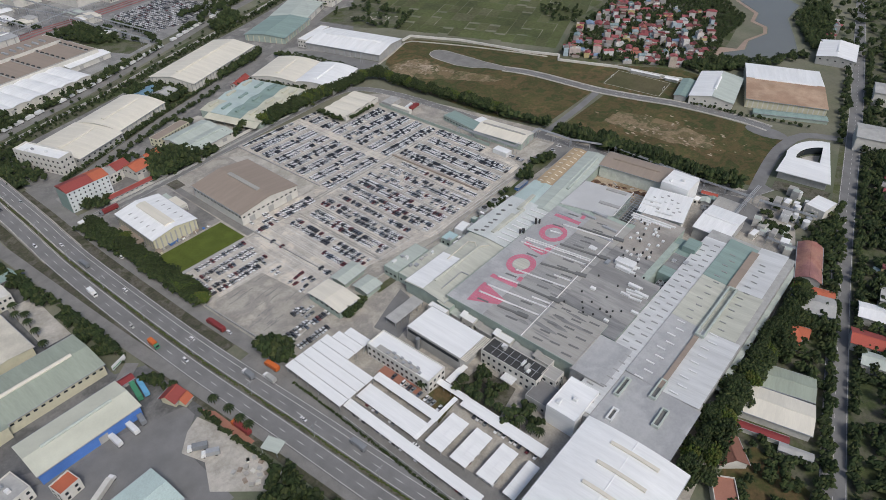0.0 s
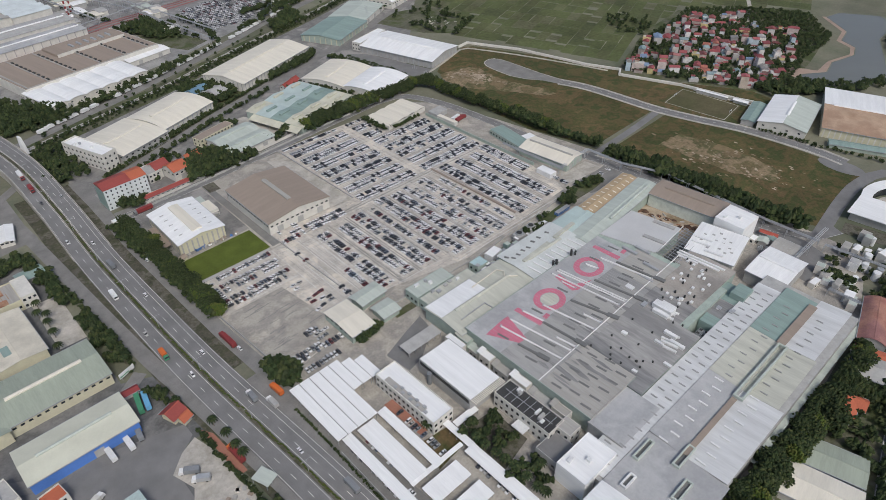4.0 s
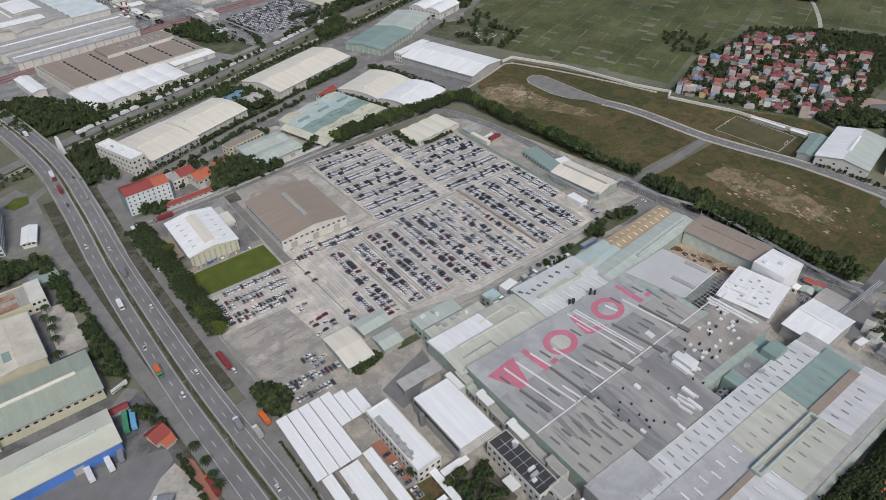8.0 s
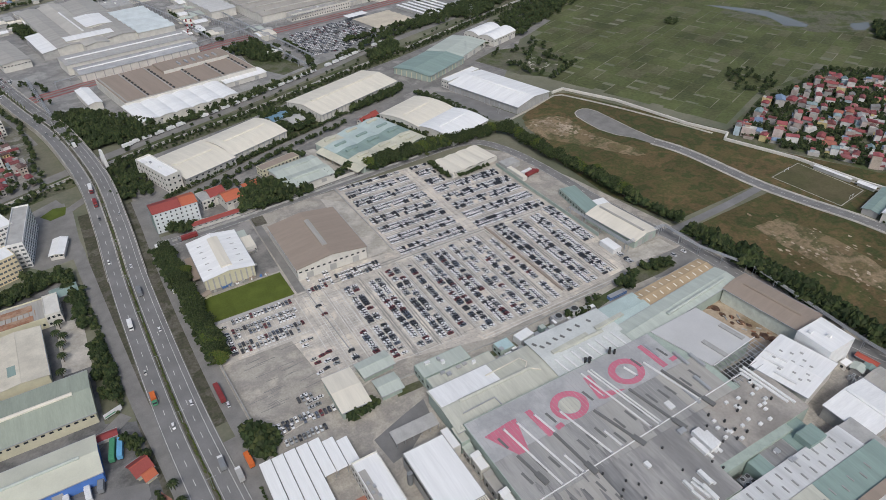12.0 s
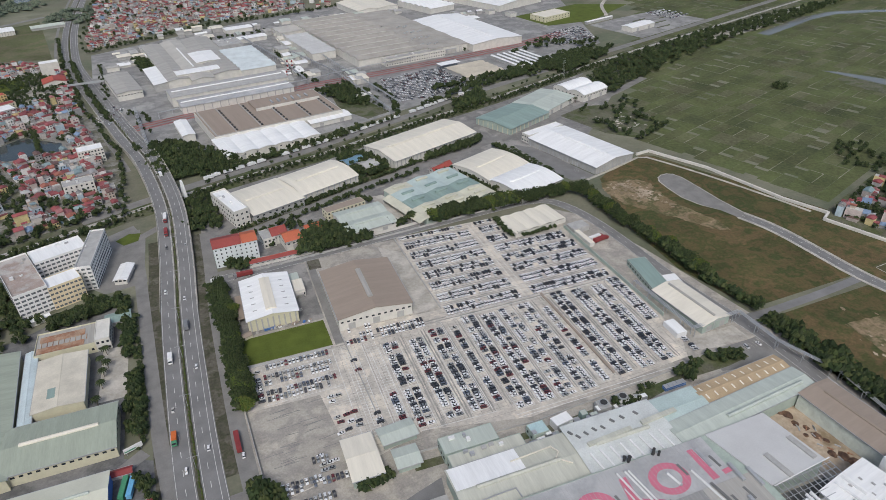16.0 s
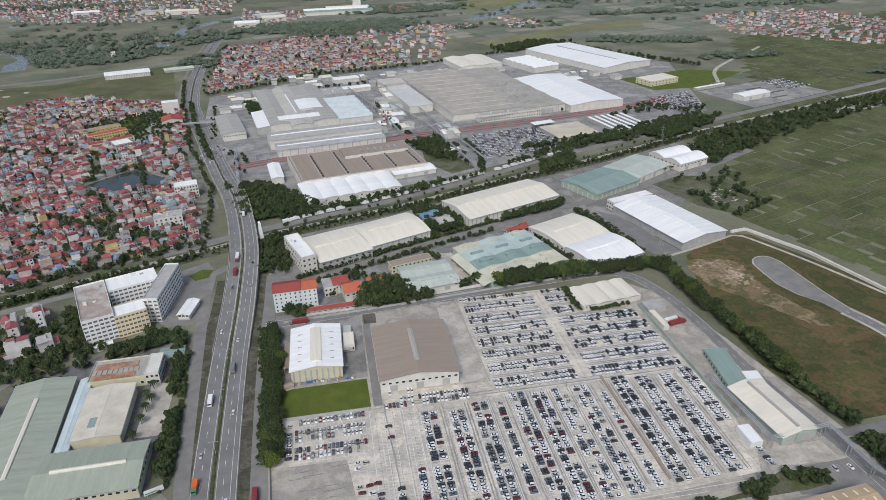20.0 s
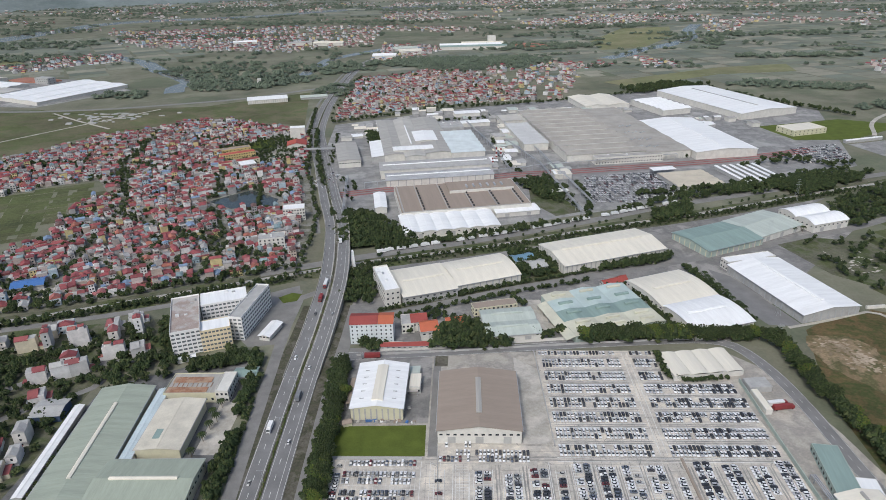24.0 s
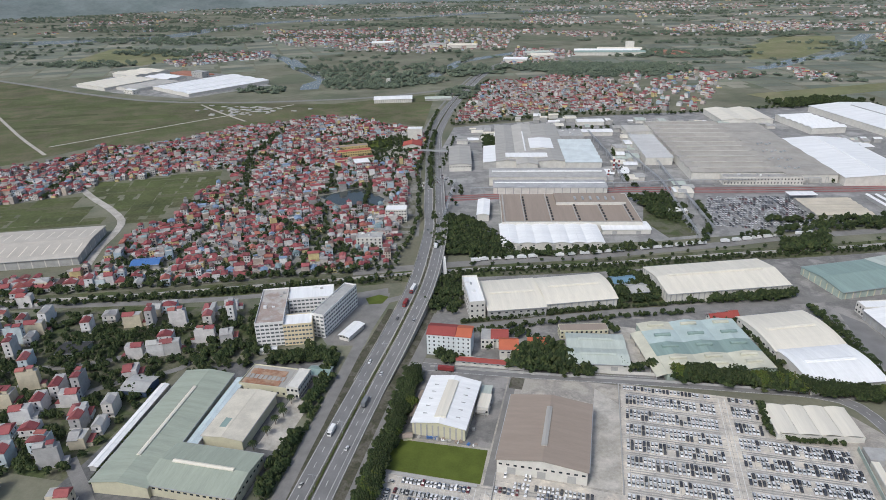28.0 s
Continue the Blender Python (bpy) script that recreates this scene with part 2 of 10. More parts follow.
m_hroof = mat("house_roofs", [(0.25, 0.075, 0.076), (0.30, 0.09, 0.09), (0.20, 0.072, 0.072), (0.33, 0.32, 0.31), (0.27, 0.082, 0.085), (0.33, 0.13, 0.095), (0.23, 0.068, 0.072), (0.27, 0.08, 0.085), (0.30, 0.115, 0.115), (0.22, 0.29, 0.30), (0.20, 0.075, 0.072), (0.26, 0.25, 0.24), (0.31, 0.10, 0.105), (0.24, 0.08, 0.08), (0.34, 0.15, 0.145), (0.16, 0.10, 0.09), (0.27, 0.075, 0.08), (0.40, 0.39, 0.38), (0.21, 0.065, 0.068), (0.20, 0.27, 0.38), (0.28, 0.085, 0.09)], 0.8, grain=0.18, gscale=0.6, wear=0.2, wscale=0.1, source="island")
m_hroofo = mat("near_house_roofs", [(0.26, 0.082, 0.08), (0.30, 0.09, 0.088), (0.22, 0.075, 0.075), (0.36, 0.35, 0.34), (0.28, 0.085, 0.085), (0.33, 0.12, 0.10), (0.24, 0.07, 0.073), (0.31, 0.11, 0.11), (0.42, 0.41, 0.39)], 0.75, grain=0.12, gscale=0.6, wear=0.15, wscale=0.1, source="object")
m_yarddark = mat("dark_yard_asphalt", [(0.13, 0.13, 0.128), (0.17, 0.168, 0.164), (0.115, 0.115, 0.114), (0.21, 0.205, 0.198)], 0.9, grain=0.12, gscale=0.8, wear=0.16, wscale=0.05, source="noise")
CARS = [(0.72, 0.72, 0.73), (0.07, 0.07, 0.08), (0.76, 0.76, 0.76), (0.40, 0.41, 0.42), (0.74, 0.74, 0.75), (0.05, 0.055, 0.07), (0.62, 0.63, 0.64), (0.72, 0.72, 0.73), (0.20, 0.21, 0.22), (0.76, 0.76, 0.76), (0.30, 0.31, 0.32), (0.70, 0.70, 0.71), (0.13, 0.03, 0.035), (0.05, 0.05, 0.055), (0.46, 0.45, 0.43), (0.12, 0.14, 0.18)]
m_car = mat("car_paint", CARS, 0.3, grain=0.02, wear=0.02, source="island", spec=0.5)
m_caro = mat("car_paint_near", CARS, 0.3, grain=0.02, wear=0.02, source="object", spec=0.5)
m_tyre = mat("tyre_rubber", (0.03, 0.03, 0.03), 0.9)
m_redpaint = mat("red_paint", (0.24, 0.045, 0.045), 0.5)
m_orangep = mat("orange_paint", (0.60, 0.15, 0.04), 0.5)
m_silver = mat("pale_car_paint", [(0.76, 0.76, 0.77), (0.06, 0.065, 0.08), (0.74, 0.74, 0.74), (0.55, 0.56, 0.57), (0.05, 0.05, 0.06), (0.76, 0.76, 0.76), (0.60, 0.61, 0.62), (0.76, 0.76, 0.77), (0.07, 0.07, 0.075), (0.78, 0.79, 0.80), (0.42, 0.43, 0.45), (0.76, 0.76, 0.76)], 0.25, grain=0.02, wear=0.02, source="island", spec=0.6)
m_whitep = mat("white_paint", (0.72, 0.72, 0.71), 0.5)
m_bluep = mat("blue_paint", (0.08, 0.18, 0.42), 0.5)
m_sky = mat("sky_blue_paint", (0.16, 0.40, 0.62), 0.5)
m_greenp = mat("green_paint", (0.08, 0.27, 0.15), 0.5)
m_greyp = mat("grey_paint", (0.22, 0.23, 0.24), 0.55)


TURNED = {}


def turned(m):
    """The same sheets laid the other way, for roofs whose ridge runs along y."""
    if m.name not in TURNED:
        c = m.copy()
        for n in c.node_tree.nodes:
            if n.type == "MAPPING":
                x, y, z = n.inputs["Scale"].default_value
                n.inputs["Scale"].default_value = (y, x, z)
        TURNED[m.name] = c
    return TURNED[m.name]


# ---- mesh helpers ----
class Build:
    """Collects boxes, prisms and sheets of one mesh."""

    def __init__(self):
        self.v, self.f = [], []

    def add(self, verts, faces):
        o = len(self.v)
        self.v += [tuple(p) for p in verts]
        self.f += [tuple(i + o for i in f) for f in faces]
        return self

    def box(self, x0, x1, y0, y1, z0, z1):
        return self.add([(x0, y0, z0), (x1, y0, z0), (x1, y1, z0), (x0, y1, z0), (x0, y0, z1), (x1, y0, z1), (x1, y1, z1), (x0, y1, z1)],
                        [(3, 2, 1, 0), (4, 5, 6, 7), (0, 1, 5, 4), (1, 2, 6, 5), (2, 3, 7, 6), (3, 0, 4, 7)])

    def prism(self, pts, z0, z1):
        n = len(pts)
        return self.add([(x, y, z0) for x, y in pts] + [(x, y, z1) for x, y in pts],
                        [tuple(range(n - 1, -1, -1)), tuple(range(n, 2 * n))] + [(i, (i + 1) % n, n + (i + 1) % n, n + i) for i in range(n)])

    def loft(self, prof, a, b, axis="x"):
        """A closed profile of (across, up), swept from a to b along the axis."""
        n = len(prof)
        if axis == "x":
            vs = [(a, p, z) for p, z in prof] + [(b, p, z) for p, z in prof]
        else:
            vs = [(p, a, z) for p, z in prof] + [(p, b, z) for p, z in prof]
        return self.add(vs, [tuple(range(n - 1, -1, -1)), tuple(range(n, 2 * n))] + [(i, (i + 1) % n, n + (i + 1) % n, n + i) for i in range(n)])

    def tube(self, x, y, z0, z1, r0, r1, n=8):
        ring = [(math.cos(2 * math.pi * i / n), math.sin(2 * math.pi * i / n)) for i in range(n)]
        return self.add([(x + r0 * c, y + r0 * s, z0) for c, s in ring] + [(x + r1 * c, y + r1 * s, z1) for c, s in ring],
                        [tuple(range(n - 1, -1, -1)), tuple(range(n, 2 * n))] + [(i, (i + 1) % n, n + (i + 1) % n, n + i) for i in range(n)])

    def mesh(self, name, material):
        me = bpy.data.meshes.new(name)
        me.from_pydata(self.v, [], self.f)
        me.materials.append(material)
        me.update()
        return me


def part(name, bm, material, parent, label=""):
    me = bm if isinstance(bm, bpy.types.Mesh) else bm.mesh(name, material)
    ob = new(name, me)
    ob.parent = parent
    if label:
        ob["label"] = label
    return ob


def thing(name, label, category, x=0.0, y=0.0, z=0.0, ang=0.0, group="", kind=""):
    ob = new(name)
    ob.empty_display_size = 0.5
    ob.matrix_world = pose(x, y, z, 0, 0, ang)
    return tagged(ob, label, category, group, kind)


def single(name, bm, material, label, category, group="", kind="", m=None):
    ob = new(name, bm.mesh(name, material))
    if m is not None:
        ob.matrix_world = m
    return tagged(ob, label, category, group, kind)


def smooth_line(pts, step=12.0):
    """A spline through the points, sampled about every step metres."""
    p = [Vector(q) for q in pts]
    p = [2 * p[0] - p[1]] + p + [2 * p[-1] - p[-2]]
    out = []
    for i in range(1, len(p) - 2):
        a, b, c, d = p[i - 1:i + 3]
        k = max(1, int((c - b).length / step))
        for j in range(k):
            t = j / k
            out.append(0.5 * (2 * b + (c - a) * t + (2 * a - 5 * b + 4 * c - d) * t * t + (3 * b - a - 3 * c + d) * t ** 3))
    return out + [p[-2]]


def offset_line(line, off):
    out = []
    for i, q in enumerate(line):
        d = line[min(i + 1, len(line) - 1)] - line[max(i - 1, 0)]
        n = Vector((d.y, -d.x, 0)).normalized()
        out.append(q + n * off)
    return out


def ribbon(bm, line, off0, off1, lift, depth=0.25):
    """A slab along the line between two offsets to its right."""
    a, b = offset_line(line, off0), offset_line(line, off1)
    n = len(line)
    up = Vector((0, 0, lift))
    dn = Vector((0, 0, lift - depth))
    vs = [q + up for q in a] + [q + up for q in b] + [q + dn for q in a] + [q + dn for q in b]
    fs = []
    for i in range(n - 1):
        fs += [(i, n + i, n + i + 1, i + 1), (2 * n + i, i, i + 1, 2 * n + i + 1), (n + i, 3 * n + i, 3 * n + i + 1, n + i + 1)]
    bm.add(vs, fs)
    return bm


def dashes(bm, line, off, width, on, gap, lift):
    """Painted strokes along the line."""
    pts = offset_line(line, off)
    seg, pos, nxt = 0, 0.0, 0.0
    total = [0.0]
    for a, b in zip(pts, pts[1:]):
        total.append(total[-1] + (b - a).length)

    def at(s):
        i = max(0, min(len(pts) - 2, int(np.searchsorted(total, s)) - 1))
        f = (s - total[i]) / max(1e-6, total[i + 1] - total[i])
        return pts[i].lerp(pts[i + 1], f)
    s = 0.0
    while s + on < total[-1]:
        a, b = at(s), at(s + on)
        d = (b - a).normalized()
        n = Vector((d.y, -d.x, 0)) * width / 2
        up = Vector((0, 0, lift))
        bm.add([a - n + up, a + n + up, b + n + up, b - n + up], [(0, 1, 2, 3)])
        s += on + gap
    return bm


def inside(x, y, poly):
    c = False
    for (x0, y0), (x1, y1) in zip(poly, poly[1:] + poly[:1]):
        if (y0 > y) != (y1 > y) and x < (x1 - x0) * (y - y0) / (y1 - y0) + x0:
            c = not c
    return c


def scatter(poly, gap, jitter, rng, turn=0.0):
    """Points of a loosened grid inside the outline."""
    cx, cy = sum(p[0] for p in poly) / len(poly), sum(p[1] for p in poly) / len(poly)
    r = max(math.hypot(p[0] - cx, p[1] - cy) for p in poly)
    c, s = math.cos(radians(turn)), math.sin(radians(turn))
    gx, gy = gap if isinstance(gap, tuple) else (gap, gap)
    out = []
    for i in range(int(-r / gx) - 1, int(r / gx) + 2):
        for j in range(int(-r / gy) - 1, int(r / gy) + 2):
            u, v = i * gx + rng.uniform(-jitter, jitter), j * gy + rng.uniform(-jitter, jitter)
            x, y = cx + u * c - v * s, cy + u * s + v * c
            if inside(x, y, poly):
                out.append((x, y))
    return out


# ---- ground, fields, water, roads ----
def sheet(name, pts, z, material, label, category, depth=0.2, kind="structure"):
    b = Build()
    b.prism([tuple(p) for p in pts], z - depth, z)
    return single(name, b, material, label, category, kind=kind)


g = Build()
ring = [(9000 * math.cos(2 * math.pi * i / 64), 9000 * math.sin(2 * math.pi * i / 64)) for i in range(64)]
g.add([(x, y, 0) for x, y in ring], [tuple(range(64))])
single("ground", g, m_ground, "mixed green and brown farmland reaching the horizon", "ground", kind="structure")
# added backdrop rise hides where the plain is clipped; haze is in its colour
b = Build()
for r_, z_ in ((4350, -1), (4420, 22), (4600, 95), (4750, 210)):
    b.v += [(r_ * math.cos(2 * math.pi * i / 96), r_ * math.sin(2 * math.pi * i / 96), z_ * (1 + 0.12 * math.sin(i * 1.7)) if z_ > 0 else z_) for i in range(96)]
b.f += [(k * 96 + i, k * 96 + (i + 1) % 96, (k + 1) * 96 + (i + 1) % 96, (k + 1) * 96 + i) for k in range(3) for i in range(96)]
single("backdrop_rise", b, m_rise, "added backdrop rise over the cut edge of the plain, haze in its colour", "hill", kind="structure")

rng = random.Random(5)


def field_plots(name, poly, gap, turn, z, material, label, seed, shrink=0.45):
    """Small farm plots with bare bunds between them."""
    r = random.Random(seed)
    b = Build()
    gx, gy = gap
    c, s = math.cos(radians(turn)), math.sin(radians(turn))
    for x, y in scatter(poly, gap, 0.0, r, turn):
        hx, hy = gx * shrink * r.uniform(0.97, 1.08), gy * shrink * r.uniform(0.97, 1.08)
        if r.random() < 0.12:
            hx *= r.uniform(0.5, 0.9)
        zz = z + r.uniform(0, 0.05)
        b.add([(x + u * c - v * s, y + u * s + v * c, zz) for u, v in ((-hx, -hy), (hx, -hy), (hx, hy), (-hx, hy))], [(0, 1, 2, 3)])
    bunds = Build()
    for x, y in scatter(poly, (gx, gy), 0.0, r, turn):
        if r.random() < 0.2:
            hx, hy = gx * 0.5, gy * 0.5
            w = 0.3 + gy * 0.008
            if r.random() < 0.6:
                q = ((-hx, hy - w), (hx, hy - w), (hx, hy + w), (-hx, hy + w))
            else:
                q = ((hx - w, -hy), (hx + w, -hy), (hx + w, hy), (hx - w, hy))
            bunds.add([(x + u * c - v * s, y + u * s + v * c, z + 0.14) for u, v in q], [(0, 1, 2, 3)])
    single("field_bund", bunds, m_bund, "pale dry bunds between rice plots", "field bund", kind="structure")
    return single(name, b, material, label, "field", kind="structure")


field_plots("field_north_east", [(300, 425), (352, 268), (455, 302), (545, 314), (612, 266), (660, 200), (900, 300), (1500, 700), (1400, 1500), (800, 1250), (620, 900), (520, 760), (440, 690), (372, 560), (330, 500)], (25, 12), 21, 0.05, m_paddy, "patchwork of green rice paddies with pale bunds", 1, 0.485)
sheet("field_west", [(-280, 1000), (-480, 1050), (-540, 985), (-600, 950), (-640, 868), (-690, 815), (-740, 800), (-790, 700), (-860, 610), (-1400, 640), (-1700, 900), (-1600, 1350), (-1260, 1236), (-1000, 1148), (-840, 1112), (-500, 1150), (-330, 1270), (-300, 1110)], 0.05, m_fallow, "smooth brown and green fallow fields beside the village", "field")
b = Build()
rf = random.Random(88)
for i in range(34):
    # rank green and dry tan stretches of uneven outline
    px_, py_ = rf.uniform(-1350, -560), rf.uniform(760, 1120)
    if py_ < 700 - (px_ + 560) * 0.2 and px_ > -760:
        continue
    q, a0 = rf.uniform(10, 34), 0.45
    ring_ = []
    for k in range(15):
        u, v = q * rf.uniform(0.7, 1.2) * math.cos(k * 0.4189) * 2.2, q * rf.uniform(0.6, 1.2) * math.sin(k * 0.4189) * 0.5
        ring_.append((px_ + u * math.cos(a0) - v * math.sin(a0), py_ + u * math.sin(a0) + v * math.cos(a0), 0.065 + 0.0005 * i))
    b.add(ring_, [tuple(range(15))])
single("field_patch", b, m_paddy, "rank green stretches in the fallow fields", "field", kind="structure")
b = Build()
for i in range(60):
    px_, py_ = -640 + rf.gauss(0, 42), 1075 + rf.gauss(0, 22)
    w, d, hh = rf.uniform(1.5, 6), rf.uniform(1, 3), rf.uniform(0.5, 1.8)
    b.box(px_ - w, px_ + w, py_ - d, py_ + d, 0, hh)
single("field_graves", b, m_wallg, "scattered pale low grave plots in a field", "graves", kind="structure")
field_plots("field_village", [(-598, 612), (-602, 650), (-566, 664), (-521, 702), (-478, 722), (-441, 675), (-464, 639), (-447, 558), (-464, 524), (-489, 545), (-525, 573), (-572, 602)], (21, 10), 24, 0.05, m_paddy, "green rice plots between village houses", 3, 0.485)
field_plots("field_village_west", [(-750, 480), (-665, 552), (-600, 598), (-510, 536), (-506, 524), (-591, 491), (-700, 440)], (24, 10), 24, 0.05, m_paddy, "green rice plots west of a village track", 9, 0.485)
field_plots("field_north", [(-250, 1500), (100, 1500), (500, 1300), (900, 1350), (1500, 1700), (1400, 2600), (300, 2300), (-100, 1900)], (75, 34), 18, 0.05, m_fieldfar, "distant green rice paddies, paled for haze", 4)
field_plots("field_far", [(-2600, 1500), (-1300, 1350), (-900, 1500), (-700, 2000), (-1300, 2300), (-2300, 2200)], (90, 45), 32, 0.05, m_fieldfar, "distant green and ochre fields, paled for haze", 6)
field_plots("field_horizon", [(-3600, 3400), (-1200, 3300), (600, 2500), (2600, 2400), (3200, 4200), (-3000, 4800)], (150, 70), 12, 0.06, m_fieldfar, "far fields near the horizon, paled for haze", 7)

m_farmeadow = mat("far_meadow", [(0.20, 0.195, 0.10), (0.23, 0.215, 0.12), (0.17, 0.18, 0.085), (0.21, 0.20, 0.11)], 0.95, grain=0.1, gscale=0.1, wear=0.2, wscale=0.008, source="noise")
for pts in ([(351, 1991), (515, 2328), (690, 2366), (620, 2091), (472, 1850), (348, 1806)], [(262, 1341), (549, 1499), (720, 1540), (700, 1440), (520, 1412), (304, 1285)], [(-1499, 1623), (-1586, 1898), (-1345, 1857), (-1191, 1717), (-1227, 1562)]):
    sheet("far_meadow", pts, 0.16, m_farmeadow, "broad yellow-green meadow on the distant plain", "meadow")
sheet("meadow_north", [(218, 379), (243, 396), (280, 407), (290, 402), (353, 262), (294, 189), (206, 186), (192, 240), (194, 300)], 0.06, m_grass, "overgrown vacant plot of brown and green grass", "meadow")
m_drysoil = mat("dry_soil", [(0.21, 0.15, 0.085), (0.13, 0.11, 0.052), (0.27, 0.20, 0.125), (0.09, 0.09, 0.038), (0.19, 0.14, 0.078)], 0.95, grain=0.25, gscale=0.5, wear=0.2, wscale=0.05, source="noise")


def ragged_edge(pts, jit, z, n=7):
    """Closed outline with an uneven worn edge."""
    out = []
    for k, (ax, ay) in enumerate(pts):
        bx, by = pts[(k + 1) % len(pts)]
        for m in range(n):
            f = m / n
            out.append((ax + (bx - ax) * f + rng.uniform(-jit, jit), ay + (by - ay) * f + rng.uniform(-jit, jit), z))
    return out


e = ragged_edge([(214, 371), (243, 371), (253, 357), (250, 335), (252, 312), (262, 284), (262, 266), (250, 274), (238, 294), (223, 316), (211, 333), (209, 356)], 1.0, 0.09)
single("meadow_soil", Build().add(e, [tuple(range(len(e)))]), m_drysoil, "dry brown soil and thin grass on the meadow", "soil", kind="structure")
e = ragged_edge([(246, 152), (272, 150), (282, 110), (276, 70), (258, 62), (246, 96)], 1.4, 0.09)
single("meadow_soil", Build().add(e, [tuple(range(len(e)))]), m_drysoil, "dry brown soil and thin grass on the meadow", "soil", kind="structure")
b = Build()
for i in range(230):
    # ragged bare spots of several sizes, thickest along one line
    f = min(1, abs(rng.gauss(0, 0.45)))
    wd = 7.5 * (1 - 0.7 * f)
    px_, py_ = 227 + 19 * f + rng.gauss(0, wd), 362 - 42 * f + rng.gauss(0, 4)
    q = rng.uniform(0.25, 1.5) * (1.3 if i < 30 else 0.8)
    a0 = rng.uniform(0, 3)
    b.add([(px_ + q * rng.uniform(0.55, 1.25) * math.cos(a0 + k * 0.4833) * 1.6, py_ + q * rng.uniform(0.55, 1.25) * math.sin(a0 + k * 0.4833), 0.1 + 0.0004 * i) for k in range(13)], [tuple(range(13))])
for i in range(110):
    px_, py_ = rng.gauss(262, 16), rng.gauss(96, 26)
    q = rng.uniform(0.25, 1.1)
    if 228 < px_ < 292 and 30 < py_ < 168:
        b.add([(px_ + q * rng.uniform(0.5, 1.3) * math.cos(k * 0.4833), py_ + q * rng.uniform(0.5, 1.3) * 1.8 * math.sin(k * 0.4833), 0.1 + 0.0008 * i) for k in range(13)], [tuple(range(13))])
single("meadow_bare_patch", b, m_dirt, "bare orange soil showing through the meadow", "soil", kind="structure")
sheet("allotment_plot", [(262, 526), (300, 542), (340, 532), (352, 492), (306, 440), (280, 466)], 0.2, m_garden, "overgrown allotment with sheds and rubble", "ground")
b = Build()
for i in range(60):
    px_, py_ = rng.uniform(292, 330), rng.uniform(468, 510)
    if rng.random() < 0.8:
        q, a0 = rng.uniform(0.6, 2.2), rng.choice([0.3, 0.45, 1.9])
        w = q * rng.uniform(0.2, 0.6)
        b.add([(px_ + u * math.cos(a0) - v * math.sin(a0), py_ + u * math.sin(a0) + v * math.cos(a0), 0.24 + 0.002 * i) for u, v in ((-q, -w), (q, -w), (q * 0.9, w), (-q, w * 0.8))], [(0, 1, 2, 3)])
single("allotment_beds", b, m_pale, "pale rubble and dry beds of an allotment", "soil", kind="structure")
sheet("warehouse_forecourt", [(182, 476), (196, 463), (219, 384), (195, 386), (184, 415)], 0.075, m_asphalt, "grey asphalt forecourt of a white warehouse", "yard")
sheet("estate_verge", [(16, 436), (58, 452), (60, 470), (44, 512), (14, 512), (20, 456)], 0.075, m_garden, "planted green plot between warehouses", "verge")
sheet("estate_court_dusty", [(14, 424), (34, 424), (52, 372), (28, 378)], 0.078, m_pale, "dusty concrete yard beside a striped warehouse", "yard")
sheet("estate_verge_west", [(-92, 410), (-40, 430), (18, 452), (20, 446), (-38, 424), (-90, 404)], 0.08, m_garden, "planted verge along the estate street", "verge")
sheet("estate_green", [(-48, 352), (-50, 374), (-24, 390), (8, 366), (8, 354)], 0.079, m_garden, "planted corner with large trees", "verge")
sheet("factory_green", [(48, 640), (50, 690), (76, 700), (86, 650), (98, 612), (70, 600)], 0.075, m_garden, "green plot with trees inside the factory", "verge")
sheet("meadow_east", [(206, 174), (294, 177), (302, 148), (311, 118), (315, 90), (316, 66), (316, 26), (226, 14), (208, 80), (204, 126)], 0.06, m_grass, "overgrown vacant plot with dry brown grass", "meadow")
sheet("meadow_strip", [(292, 262), (336, 251), (365, 199), (393, 150), (390, 124), (330, 120), (317, 130), (300, 187)], 0.055, m_grass, "strip of rough grass beside a white wall", "meadow")
sheet("village_gardens", [(347, 262), (455, 301), (545, 313), (612, 265), (650, 215), (600, 160), (500, 140), (417, 128), (396, 140), (368, 198), (338, 252)], 0.115, m_garden, "green gardens and trodden ground between houses", "ground")
sheet("football_pitch", [(315.4, 191.7), (353.5, 195), (357, 140.3), (321.3, 135.8)], 0.08, m_pitch, "worn brown football pitch", "pitch")
for (x0, y0), (x1, y1) in (((316, 190), (352, 193.5)), ((352, 193.5), (355.6, 142)), ((355.6, 142), (322, 137.6)), ((322, 137.6), (316, 190))):
    L, a = math.hypot(x1 - x0, y1 - y0), math.atan2(y1 - y0, x1 - x0)
    single("pitch_line", Build().box(0, L, -0.3, 0.3, 0, 0.012), m_pale, "white touch line of a football pitch", "pitch line", kind="structure", m=pose(x0, y0, 0.084, 0, 0, math.degrees(a)))
for x, y, a in ((333.5, 190.5, 5), (338.5, 140.8, 5)):
    r = thing("goal", "small white football goal frame", "goal", x, y, 0.08, a)
    for u in (-2.5, 2.5):
        part("post", Build().box(u - 0.1, u + 0.1, -0.1, 0.1, 0, 2.1), m_whitep, r)
    part("crossbar", Build().box(-2.6, 2.6, -0.1, 0.1, 2.1, 2.3), m_whitep, r)
sheet("roadside_plots", [(-40, -58), (20, -46), (120, -52), (214, -34), (330, -12), (336, -22), (180, -52), (58, -79), (-2, -93), (-50, -104)], 0.065, m_garden, "shady green plots along the local road", "ground")
